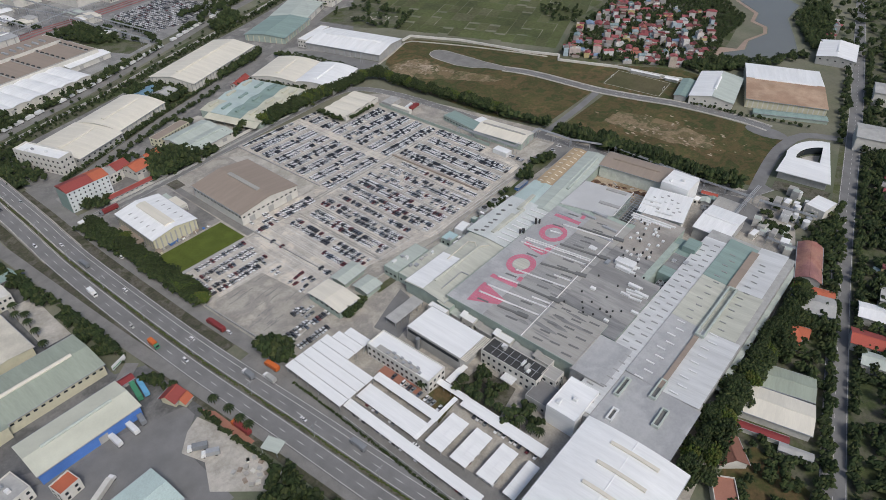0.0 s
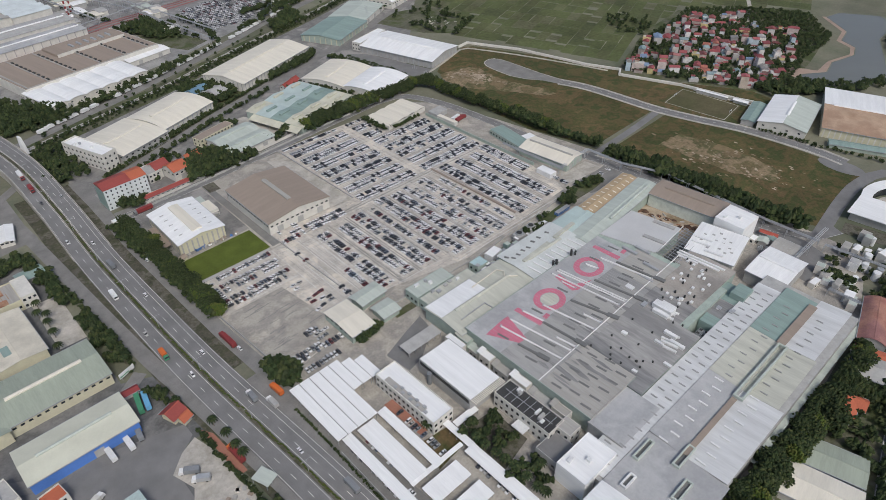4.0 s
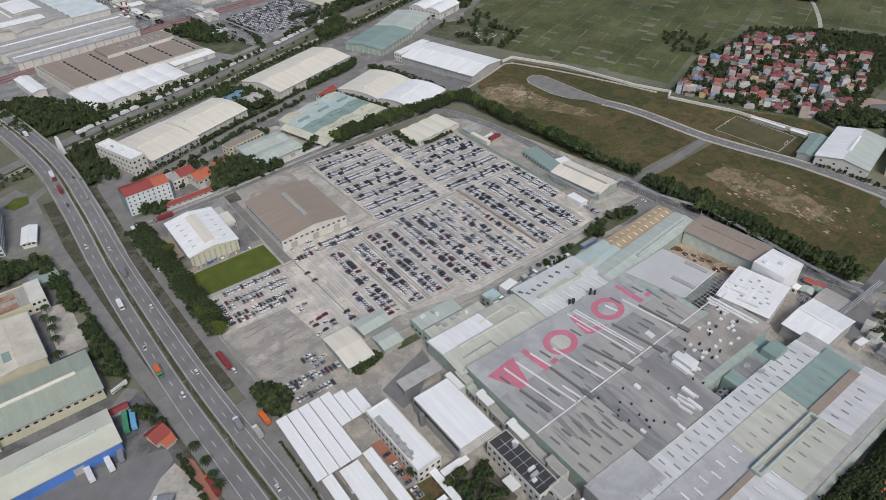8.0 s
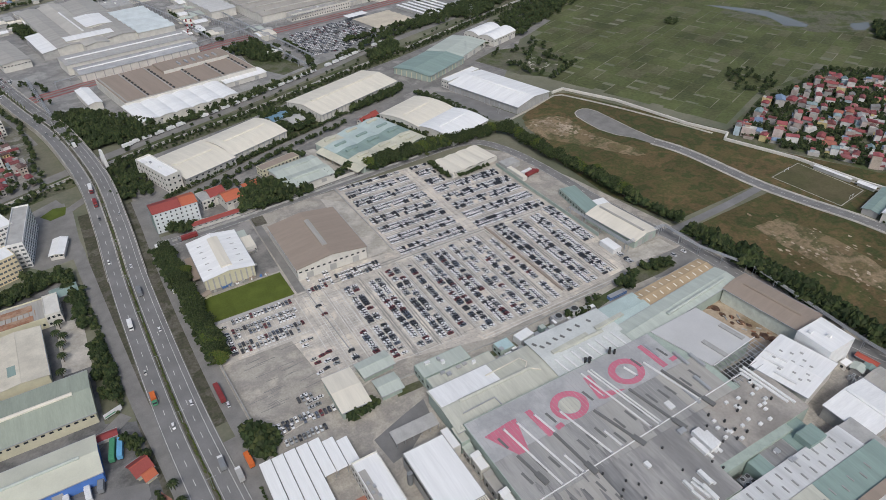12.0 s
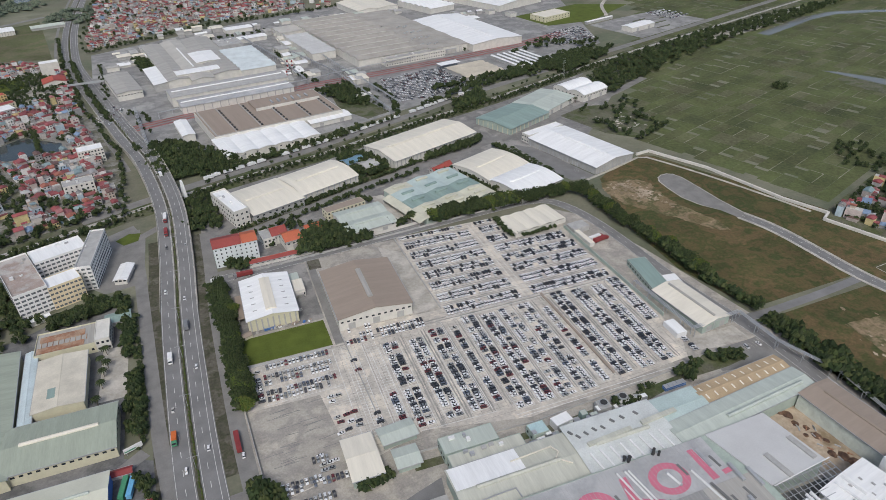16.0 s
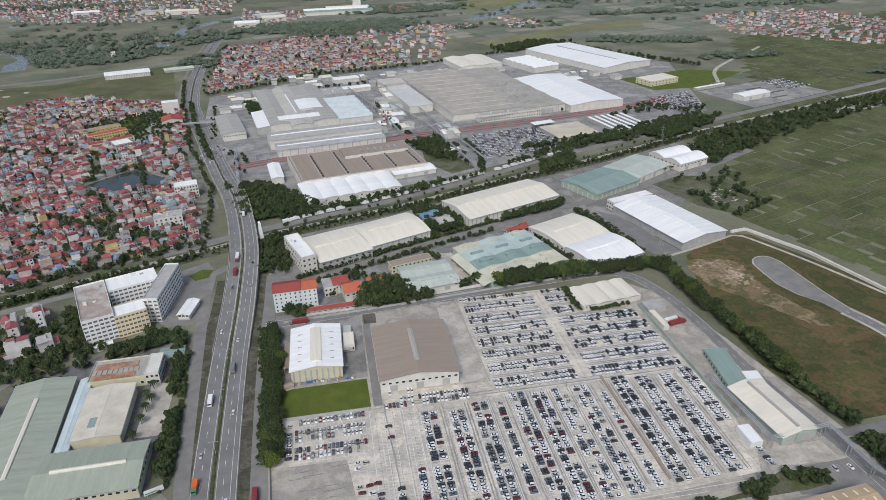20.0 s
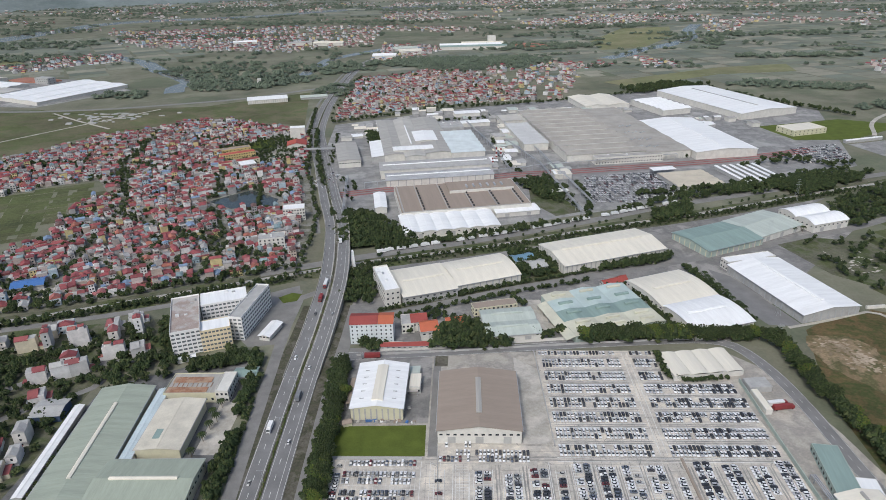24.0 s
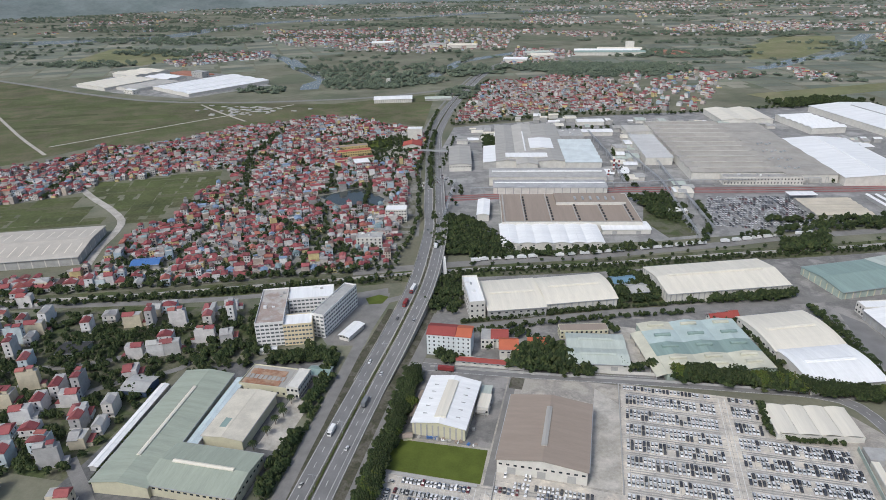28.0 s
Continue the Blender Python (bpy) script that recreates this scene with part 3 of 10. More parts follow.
sheet("roadside_plots_east", [(-60, -128), (-2, -98), (58, -84), (180, -57), (342, -25), (560, 20), (760, 62), (780, -60), (300, -190), (-20, -220)], 0.063, m_garden, "green gardens beyond the local road", "ground")
sheet("yard_plant", [(-104, -60), (-104, 160), (-96, 350), (150, 352), (170, 330), (186, 270), (200, 190), (214, 110), (216, -12), (150, -32), (20, -42), (-40, -46), (-70, -60)], 0.06, m_concrete, "worn pale concrete yard of the car plant", "yard")
sheet("yard_estate", [(-112, 360), (160, 365), (180, 385), (262, 470), (345, 556), (330, 620), (420, 690), (-100, 490), (-112, 420)], 0.06, m_yard, "grey concrete yards between estate warehouses", "yard")
m_faryard = mat("far_yard_concrete", [(0.234, 0.23, 0.222), (0.296, 0.29, 0.277), (0.211, 0.208, 0.203), (0.335, 0.328, 0.312)], 0.9, grain=0.12, gscale=0.9, wear=0.16, wscale=0.04, source="noise")
sheet("yard_far_plant", [(-168, 600), (-100, 545), (60, 590), (320, 690), (460, 760), (560, 1060), (430, 1250), (330, 1240), (-20, 1110), (-230, 1000), (-215, 820)], 0.06, m_faryard, "grey concrete grounds of a large distant factory", "yard")
sheet("test_yard", [(500, 856), (559, 874), (657, 899), (689, 812), (529, 756)], 0.16, m_faryard, "pale grey vehicle yard with planted islands", "yard")
for x, y in ((560, 812), (590, 850), (612, 826), (640, 850), (600, 800)):
    single("yard_island", Build().prism([(x - 16, y - 5), (x + 14, y + 3), (x + 16, y + 8), (x - 14, y)], 0, 0.32), m_garden, "kerbed planted island in a vehicle yard", "verge", kind="structure")
sheet("sand_strip", [(593, 712), (701, 757), (801, 796), (902, 821), (865, 791), (714, 726), (626, 706)], 0.16, m_pale, "long strip of pale sand beside the railway", "soil")
sheet("yard_west", [(-159, 122), (-161, 330), (-176, 345), (-196, 340), (-255, 310), (-262, 190), (-240, 120), (-200, 60)], 0.05, m_yarddark, "stained asphalt yards of roadside factories", "yard")
sheet("yard_gate", [(-160, 205), (-141, 196), (-137, 150), (-162, 148)], 0.058, m_yarddark, "stained asphalt forecourt of a truck yard", "yard")
sheet("yard_west_pale", [(-148, 150), (-156, 146), (-164, 138), (-160, 126), (-167, 112), (-150, 92), (-141, 96), (-142, 127)], 0.075, m_pale, "cracked pale concrete truck pad", "yard")
sheet("brick_strip", [(-144, 152), (-140.6, 146), (-139.4, 128), (-139, 118), (-143.2, 118)], 0.1, m_clay, "strip of broken red brick paving", "pavement")
sheet("apartment_forecourt", [(-191, 431), (-161, 449), (-152, 423), (-152, 384), (-150, 362), (-176, 357), (-188, 370)], 0.1, m_oldroad, "grey paved forecourt of a tall building", "yard")
sheet("forecourt_island", [(-173, 428), (-164, 436), (-155.5, 434), (-157, 422.5), (-167, 419)], 0.3, m_lawn, "kerbed grass island in a forecourt", "lawn")
sheet("yard_west_rubble", [(-174, 250), (-174, 296), (-160, 296), (-160, 250)], 0.085, m_pale, "white rubble and gravel pad between sheds", "yard")
sheet("village_ground", [(-258, 955), (-324, 992), (-397, 1034), (-484, 1038), (-522, 982), (-579, 953), (-612, 874), (-665, 809), (-725, 799), (-733, 729), (-778, 669), (-855, 600), (-745, 486), (-665, 556), (-631, 578), (-602, 612), (-605, 654), (-568, 668), (-521, 707), (-476, 728), (-434, 676), (-458, 640), (-440, 560), (-454, 518), (-448, 486), (-432, 428), (-462, 400), (-560, 368), (-540, 343), (-469, 370), (-387, 404), (-280, 440), (-166, 484), (-178, 585), (-204, 690), (-228, 800)], 0.05, m_vground, "narrow lanes and bare ground of the village", "ground")
sheet("ground_houses_west", [(-260, 205), (-262, 330), (-200, 350), (-232, 400), (-390, 372), (-480, 300), (-420, 200)], 0.045, m_garden, "green gardens and bare ground around houses", "ground")

lot = [(24, 353), (100, 352.5), (104, 349), (104, 318), (142, 318), (148, 256), (149, 200), (146, 176), (140, 164), (36, 156), (-18, 168), (-46, 160), (-92, 152), (-104, 156), (-100, 214), (-96, 247), (-47, 247), (-43, 261), (24, 258)]
sheet("car_storage_lot", lot, 0.10, m_lot, "huge concrete storage lot marked into parking bays", "parking lot")
sheet("yard_plant_east", [(150, 157), (163, 163), (184, 163), (198, 165), (202, 133), (199, 58), (189.5, 58), (189.5, 113), (188, 127), (178, 142), (150, 147)], 0.09, m_oldroad, "grey asphalt yard behind the plant", "yard")
sheet("apron_east", [(149, 177), (183, 177), (184, 164), (161, 164), (151, 166)], 0.095, m_pale, "pale dusty concrete apron", "pavement")
sheet("lot_edge_verge", [(-30, 150.5), (36, 147.5), (120, 151), (134, 154.5), (134, 150.5), (100, 144), (36, 143.5), (-30, 145.5)], 0.085, m_garden, "weedy green strip behind a lot wall", "verge")
sheet("lot_corner_verge", [(92, 150.4), (124, 153.5), (149, 162), (163, 160.5), (171, 156), (172, 151), (156, 149), (124, 149.2)], 0.13, m_garden, "weedy green strip with bushes beside a wing", "verge")
for i in range(7):
    single("bay_line", Build().box(-0.1, 0.1, -2.4, 2.4, 0, 0.012), m_pale, "worn white parking bay line", "bay line", kind="structure", m=pose(175 + i * 2.5, 157.5 + 0.4 * i, 0.094, 0, 0, 8))
sheet("hall_yard", [(-100, 341), (-88, 347), (-46, 344), (-46, 277), (-89, 277), (-98.4, 279)], 0.09, m_yard, "grey worn yard around a factory hall", "yard")
sheet("lot_lane", [(-45, 250), (-45, 347), (-40.2, 347), (-39.8, 250)], 0.125, m_oldroad, "narrow grey lane between lawn and warehouse", "road")
sheet("estate_forecourt", [(-104, 340), (-104, 356), (-46, 357), (24, 362), (24, 352), (-40, 347)], 0.088, m_oldroad, "grey asphalt before the estate road", "road")
sheet("apron_strip", [(8, 260), (24, 260), (24, 330), (8, 345)], 0.11, m_pale, "pale stained concrete strip beside a warehouse", "pavement")
sheet("apron_north", [(-42, 318), (8, 318), (8, 340), (-42, 338)], 0.10, m_concrete, "concrete apron behind a warehouse", "pavement")
sheet("apron_south_west", [(-104, 156), (-100, 213), (-62, 212), (-56, 160), (-92, 152)], 0.115, m_concrete, "empty stained concrete apron with tyre marks", "pavement")
sheet("lawn", [(-99.5, 250), (-99.5, 274), (-47, 275.5), (-46.5, 250)], 0.12, m_lawn, "mown bright green lawn", "lawn")
sheet("lawn_kerb", [(-100, 247.4), (-100, 249.4), (-48, 249.4), (-48, 247.4)], 0.22, m_kerb, "pale concrete wall along the lawn", "wall")
sheet("lawn_small", [(-44.2, 334), (-44.2, 346), (-35.5, 346), (-35.8, 334)], 0.15, m_verge, "small fenced patch of grass", "lawn")
sheet("patio", [(-73.5, 104), (-65, 104), (-64, 79), (-72, 79)], 0.3, m_clay, "terracotta paved courtyard", "patio")
sheet("courtyard", [(-58, 66), (-34, 66), (-34, 22), (-58, 22)], 0.12, m_concrete, "paved forecourt of an office", "pavement")
sheet("lawn_parking", [(-78, 60), (-60, 62), (-60, 74), (-74, 76)], 0.13, m_grass, "small planted lawn", "lawn")
sheet("lawn_office", [(-58, 40), (-38, 44), (-38, 66), (-58, 68)], 0.15, m_verge, "dark green planted bed beside an office", "lawn")
sheet("asphalt_yard", [(-52, 128), (-34, 134), (-20, 138), (-22, 126), (-40, 114), (-50, 112)], 0.12, m_asphalt, "dark resurfaced asphalt yard", "yard")
sheet("asphalt_yard_blue", [(-240, 186), (-148, 160), (-148, 152), (-162, 140), (-162, 102), (-210, 100), (-250, 150)], 0.07, m_asphalt, "dark asphalt truck yard", "yard")
m_redroad = mat("red_road", [(0.26, 0.10, 0.095), (0.33, 0.14, 0.13), (0.22, 0.09, 0.088)], 0.9, grain=0.12, gscale=0.6, wear=0.15, wscale=0.08, source="noise")
sheet("far_avenue", [(-172, 660), (-172, 674), (-20, 722), (30, 746), (98, 758), (181, 775), (235, 784), (305, 800), (378, 821), (440, 842), (440, 822), (367, 794), (296, 771), (228, 757), (176, 745), (95, 731), (30, 724), (-20, 706)], 0.14, m_oldroad, "broad grey factory avenue", "road")
av_line = smooth_line([(-172, 667, 0), (-20, 714, 0), (30, 735, 0), (97, 745, 0), (178, 760, 0), (232, 771, 0), (300, 786, 0), (372, 808, 0), (440, 832, 0)], 14)
for o0, o1 in ((-9.5, -6), (-3.2, 0.4), (4.6, 8.4)):
    single("red_lane", ribbon(Build(), av_line, o0, o1, 0.17, 0.1), m_redroad, "faded red painted lane of a factory avenue", "road marking", kind="structure")
sheet("pond", [(-310, 650), (-293, 669), (-272, 688), (-233, 657), (-232, 636), (-277, 628)], 0.09, m_water, "still dark village pond", "water")
sheet("marsh_ground", [(629, 505), (824, 380), (900, 330), (830, 300), (762, 330), (690, 362), (655, 385), (634, 430), (618, 480)], 0.2, m_garden, "dark marshy ground round open water", "ground")
sheet("marsh_water", [(636, 534), (650, 522), (664, 500), (680, 474), (679, 440), (673, 408), (662, 404), (645, 422), (654, 440), (659, 458), (652, 486)], 0.24, m_river, "pale open water in a marsh", "water")
sheet("marsh_pool", [(720, 384), (742, 375), (728, 364), (709, 359), (700, 366), (708, 377)], 0.24, m_river, "small pale pool in a marsh", "water")
sheet("lake", [(445, 128), (461, 107), (472, 80), (513, 74), (560, 92), (613, 115), (672, 119), (692, 141), (670, 178), (645, 182), (612, 147), (581, 141), (570, 123), (548, 116), (513, 124), (485, 118), (464, 132)], 0.09, m_river, "grey lake with a stone edge", "water")
sheet("lake_path", [(449, 143), (472, 152), (482, 126), (513, 128.5), (547, 120.5), (566, 127), (577, 145), (609, 151.5), (643, 186.5), (645, 183), (612, 148), (581, 142), (570, 124), (548, 117), (513, 125), (485, 119), (464, 133), (452, 134)], 0.13, mat("tan_paving", (0.36, 0.27, 0.215), 0.9, grain=0.1, wear=0.15), "paved promenade along the lake", "path")


def water_course(name, pts, width, label):
    line = smooth_line([(x, y, 0) for x, y in pts], 60)
    b = Build()
    ribbon(b, line, -width / 2, width / 2, 0.1, 0.2)
    return single(name, b, m_river, label, "river", kind="structure")


water_course("river", [(-2500, 1850), (-1900, 2080), (-1640, 2240), (-1600, 2450), (-1540, 2770), (-1350, 2927), (-1110, 2990), (-900, 3080), (-640, 3320), (-200, 3500)], 120, "broad pale river winding through the plain")
water_course("stream", [(-980, 1800), (-851, 1692), (-759, 1560), (-680, 1478), (-622, 1403), (-630, 1340), (-610, 1284)], 40, "narrow grey river arm among trees")
water_course("canal", [(-420, 1380), (-388, 1490), (-380, 1610), (-372, 1712), (-250, 1900)], 34, "narrow canal beside a town")
water_course("stream_north", [(330, 1660), (387, 1708), (462, 1817), (532, 1870), (609, 1961), (665, 2048), (713, 2232), (800, 2420)], 40, "thin winding stream")
water_course("stream_east", [(700, 700), (900, 760), (1100, 700), (1300, 760)], 18, "thin winding stream in the fields")

# the highway: a dual carriageway that climbs over the railway
hw = smooth_line([(-100, -260, 0), (-108, -120, 0), (-113, 0, 0), (-117.5, 60, 0), (-121, 110, 0), (-127, 185, 0), (-130, 260, 0), (-131.3, 320, 0.4), (-131, 385, 3.2), (-134, 461, 6.6), (-150, 562, 5.6), (-171, 640, 2.6), (-200, 752, 0.3), (-228, 860, 0), (-252, 965, 0), (-270, 1125, 0), (-279, 1300, 0), (-281, 1488, 0), (-270, 1640, 0), (-220, 1800, 0), (-140, 2000, 0)], 10)
b = ribbon(Build(), hw, -10.5, -1.1, 0.34, 8)
single("road_west_carriageway", b, m_asphalt, "grey asphalt carriageway with lane markings", "road", kind="structure")
b = ribbon(Build(), hw, 1.1, 12.0, 0.34, 8)
single("road_east_carriageway", b, m_asphalt, "grey asphalt carriageway with lane markings", "road", kind="structure")
b = ribbon(Build(), hw, -1.1, 1.1, 0.5, 8)
single("median_kerb", b, m_verge, "kerbed median between two carriageways", "median", kind="structure")
b = Build()
for off in (-10.0, -1.9, 1.9, 8.8, 11.5):
    ribbon(b, hw, off - 0.1, off + 0.1, 0.355, 0.01)
for off in (-6.0, 5.2):
    dashes(b, hw, off, 0.24, 4.0, 8.0, 0.36)
single("lane_marking", b, m_paint, "worn white lane lines on asphalt", "road marking", kind="structure")

# concrete parapets of the flyover, which also face its sides
core = [q for q in hw if q.z > 0.2]
for off in (-10.85, 12.0):
    b = ribbon(Build(), core, off, off + 0.35, 1.25, 9)
    single("flyover_parapet", b, m_pale, "stained concrete parapet of the flyover", "parapet", kind="structure")
for off in (-1.45, 1.1):
    b = ribbon(Build(), core, off, off + 0.35, 0.75, 0.5)
    single("median_barrier", b, m_pale, "low concrete barrier beside the median", "barrier", kind="structure")

lower = [Vector((q.x, q.y, 0.0)) for q in hw if -260 < q.y < 420]
b = ribbon(Build(), [q for q in lower if q.y < 172], 12.1, 19.6, 0.1, 0.2)
single("service_apron", b, m_oldroad, "worn grey paved strip along the highway", "road", kind="structure")
b = ribbon(Build(), [q for q in lower if q.y > 168], 12.1, 18.0, 0.08, 0.2)
single("verge_east", b, m_verge, "dry grass strip between road and service road", "verge", kind="structure")
b = ribbon(Build(), lower, 18.0, 26.6, 0.16, 0.3)
single("service_road_east", b, m_oldroad, "worn grey service road", "road", kind="structure")
b = ribbon(Build(), lower, -18.5, -10.6, 0.08, 0.2)
single("verge_west", b, m_verge, "dark weedy ditch beside the highway", "verge", kind="structure")
west_line = smooth_line([(-114, -260, 0), (-121, -100, 0), (-126, 20, 0), (-130, 80, 0), (-134, 125, 0), (-139, 175, 0), (-142.8, 207, 0), (-146, 246, 0), (-150.2, 305, 0), (-153.4, 350, 0), (-156, 385, 0), (-158, 410, 0), (-160, 440, 0)], 12)
b = ribbon(Build(), west_line, -3.8, 3.8, 0.12, 0.3)
single("service_road_west", b, m_oldroad, "worn grey service road", "road", kind="structure")
far_side = [Vector((q.x, q.y, 0.0)) for q in hw if 560 < q.y < 1500]
b = ribbon(Build(), far_side, -20, -16, 0.12, 0.2)
single("village_road", b, m_oldroad, "narrow grey road beside the highway", "road", kind="structure")


ROAD_COUNT = [0]


def road(name, pts, width, label, material=m_asphalt, lift=0.0, lines=False):
    ROAD_COUNT[0] += 1
    lift = 0.13 + 0.008 * ROAD_COUNT[0]
    line = smooth_line([(x, y, 0) for x, y in pts], 10)
    ob = single(name, ribbon(Build(), line, -width / 2, width / 2, lift, 0.3), material, label, "road", kind="structure")
    if lines:
        b = Build()
        dashes(b, line, 0, 0.2, 3, 5, lift + 0.005)
        for o in (-width / 2 + 0.4, width / 2 - 0.4):
            ribbon(b, line, o - 0.1, o + 0.1, lift + 0.005, 0.008)
        single("lane_marking", b, m_paint, "worn white lane lines on asphalt", "road marking", kind="structure")
    return line


road("road_north_of_lot", [(-104, 346), (-46, 350), (30, 358), (100, 364), (140, 366), (160, 358), (172, 330), (178, 290), (181, 240), (186, 200), (192, 170), (195, 130), (196, 90), (199, 50), (212, 18), (230, 10)], 9, "grey estate road beside the storage lot", lines=True)
road("estate_street", [(-112, 391), (-85, 400), (-20, 427), (19, 443), (88, 466), (162, 492), (243, 522), (340, 560), (420, 600)], 10, "grey estate street between warehouses", m_oldroad)
road("truck_road", [(-200, 470), (-107, 507), (-6, 542), (108, 589), (200, 630), (418, 708), (620, 780), (900, 880)], 11, "grey road lined with parked trucks", m_oldroad)
head_line = [(281, 276), (275, 295), (266.5, 308.5), (261.5, 324), (261.5, 343), (262.5, 355), (266, 361.5), (271, 364.5), (277, 365), (281.5, 362), (284.5, 354), (285.5, 332), (286, 310), (288, 290), (290, 276)]
mx_, my_ = 275, 330
single("turning_head_kerb", Build().prism([(mx_ + (x - mx_) * 1.07, my_ + (y - my_) * (1.025 if y > 300 else 1)) for x, y in head_line], 0, 0.14), m_pale, "pale kerb round a turning head", "kerb", kind="structure")
single("turning_head", Build().prism(head_line, 0, 0.165), m_oldroad, "dusty asphalt turning head at the end of a road", "road", kind="structure")
field_line = road("field_road", [(284, 282), (291, 262), (294.5, 240), (296.5, 212), (299, 186), (308, 150), (317, 122), (322, 90), (324, 62), (322, 40)], 9, "new asphalt road with pale kerbs across vacant plots", lines=True)
for o in (-6.4, 4.6):
    single("field_road_kerb", ribbon(Build(), field_line, o, o + 1.8, 0.3, 0.3), m_pale, "pale concrete pavement beside a new road", "pavement", kind="structure")
b = Build()
b.prism([(314 + 9 * math.cos(i * 0.4488), 40 + 17 * math.sin(i * 0.4488)) for i in range(14)], 0, 0.12)
single("turning_circle", b, m_asphalt, "asphalt turning loop beside a road", "road", kind="structure")
road("field_link_road", [(296, 185), (252, 181), (208, 179), (190, 180)], 6, "short asphalt link road")
road("side_road_east", [(214, 16), (240, 19), (270, 22), (300, 22), (328, 14), (342, -16)], 9, "asphalt estate road")
road("right_road", [(-120, -120), (-2, -92), (58, -78), (180, -51), (342, -19), (450, 3), (556, 26), (760, 70)], 11, "straight grey local road with trees", m_asphalt, lines=True)
road("side_street_south", [(-40, -85), (-20, -130), (0, -200)], 10, "grey side street")
road("west_street", [(-150, 205), (-170, 190), (-200, 170), (-250, 205), (-270, 220)], 7, "narrow road between factory walls", m_oldroad)
road("west_lane", [(-140, 440), (-170, 420), (-240, 420), (-300, 400), (-400, 370), (-560, 330)], 7, "narrow lane beside the railway", m_oldroad)
road("west_lane_south", [(-232, 345), (-290, 330), (-330, 300), (-420, 270)], 6, "village lane", m_oldroad)
road("west_lane_north", [(-258, 345), (-262, 310), (-300, 280), (-330, 230)], 5, "village lane", m_oldroad)
road("field_track", [(-1700, 1395), (-1426, 1299), (-1278, 1248), (-1120, 1191), (-988, 1151), (-890, 1128), (-786, 1125), (-672, 1140), (-546, 1179), (-444, 1220), (-327, 1307)], 11, "pale road across the fields", m_oldroad)
road("lakeside_lane", [(720, 330), (676, 297), (620, 262), (570, 240), (540, 226)], 4.5, "pale lane through the paddies", m_pale)
road("field_track_south", [(-1200, 1040), (-1064, 946), (-910, 835), (-780, 748)], 5, "pale track across the fields", m_pale)
road("field_track_middle", [(-810, 787), (-758, 865), (-688, 970), (-632, 1050), (-572, 1132)], 4, "narrow pale track across the fields", m_pale)
road("field_track_north", [(-755, 1108), (-680, 1050), (-594, 990)], 4, "narrow pale track across the fields", m_pale)
road("village_track", [(-660, 665), (-633, 641), (-572, 598), (-525, 569), (-489, 541), (-473, 512), (-460, 472), (-441, 431), (-425, 395)], 8, "pale curved village track", m_pale)
road("cemetery_track", [(560, 900), (620, 1000), (800, 1150)], 6, "pale track across the fields", m_pale)

# railway and its green corridor
rail = smooth_line([(-900, 230, 0), (-640, 310, 0), (-401, 382, 0), (-277, 428, 0), (-160, 474, 0), (-107, 494, 0), (0, 526, 0), (104, 566, 0), (227, 608, 0), (403, 678, 0), (620, 752, 0), (1000, 880, 0)], 20)
b = ribbon(Build(), rail, -9, 15, 0.10, 0.2)
single("rail_corridor", b, m_garden, "weedy railway corridor", "verge", kind="structure")
b = ribbon(Build(), rail, -2.2, 2.2, 0.35, 0.4)
single("rail_ballast", b, m_wallg, "grey stone ballast of a single railway", "railway", kind="structure")
for o in (-0.55, 0.55):
    b = ribbon(Build(), rail, o - 0.07, o + 0.07, 0.52, 0.18)
    single("rail", b, m_dirt, "rusty steel rail", "rail", kind="structure")


# ---- buildings ----
def vent_row(root, x0, x1, y, z, w=1.6, h=1.1, material=None, axis="x", name="ridge_vent"):
    bm = Build()
    prof = [(-w / 2 + y, z), (w / 2 + y, z), (w / 2 + y, z + h * 0.6), (y, z + h), (-w / 2 + y, z + h * 0.6)]
    bm.loft(prof, x0, x1, axis)
    return part(name, bm, material or m_white, root)


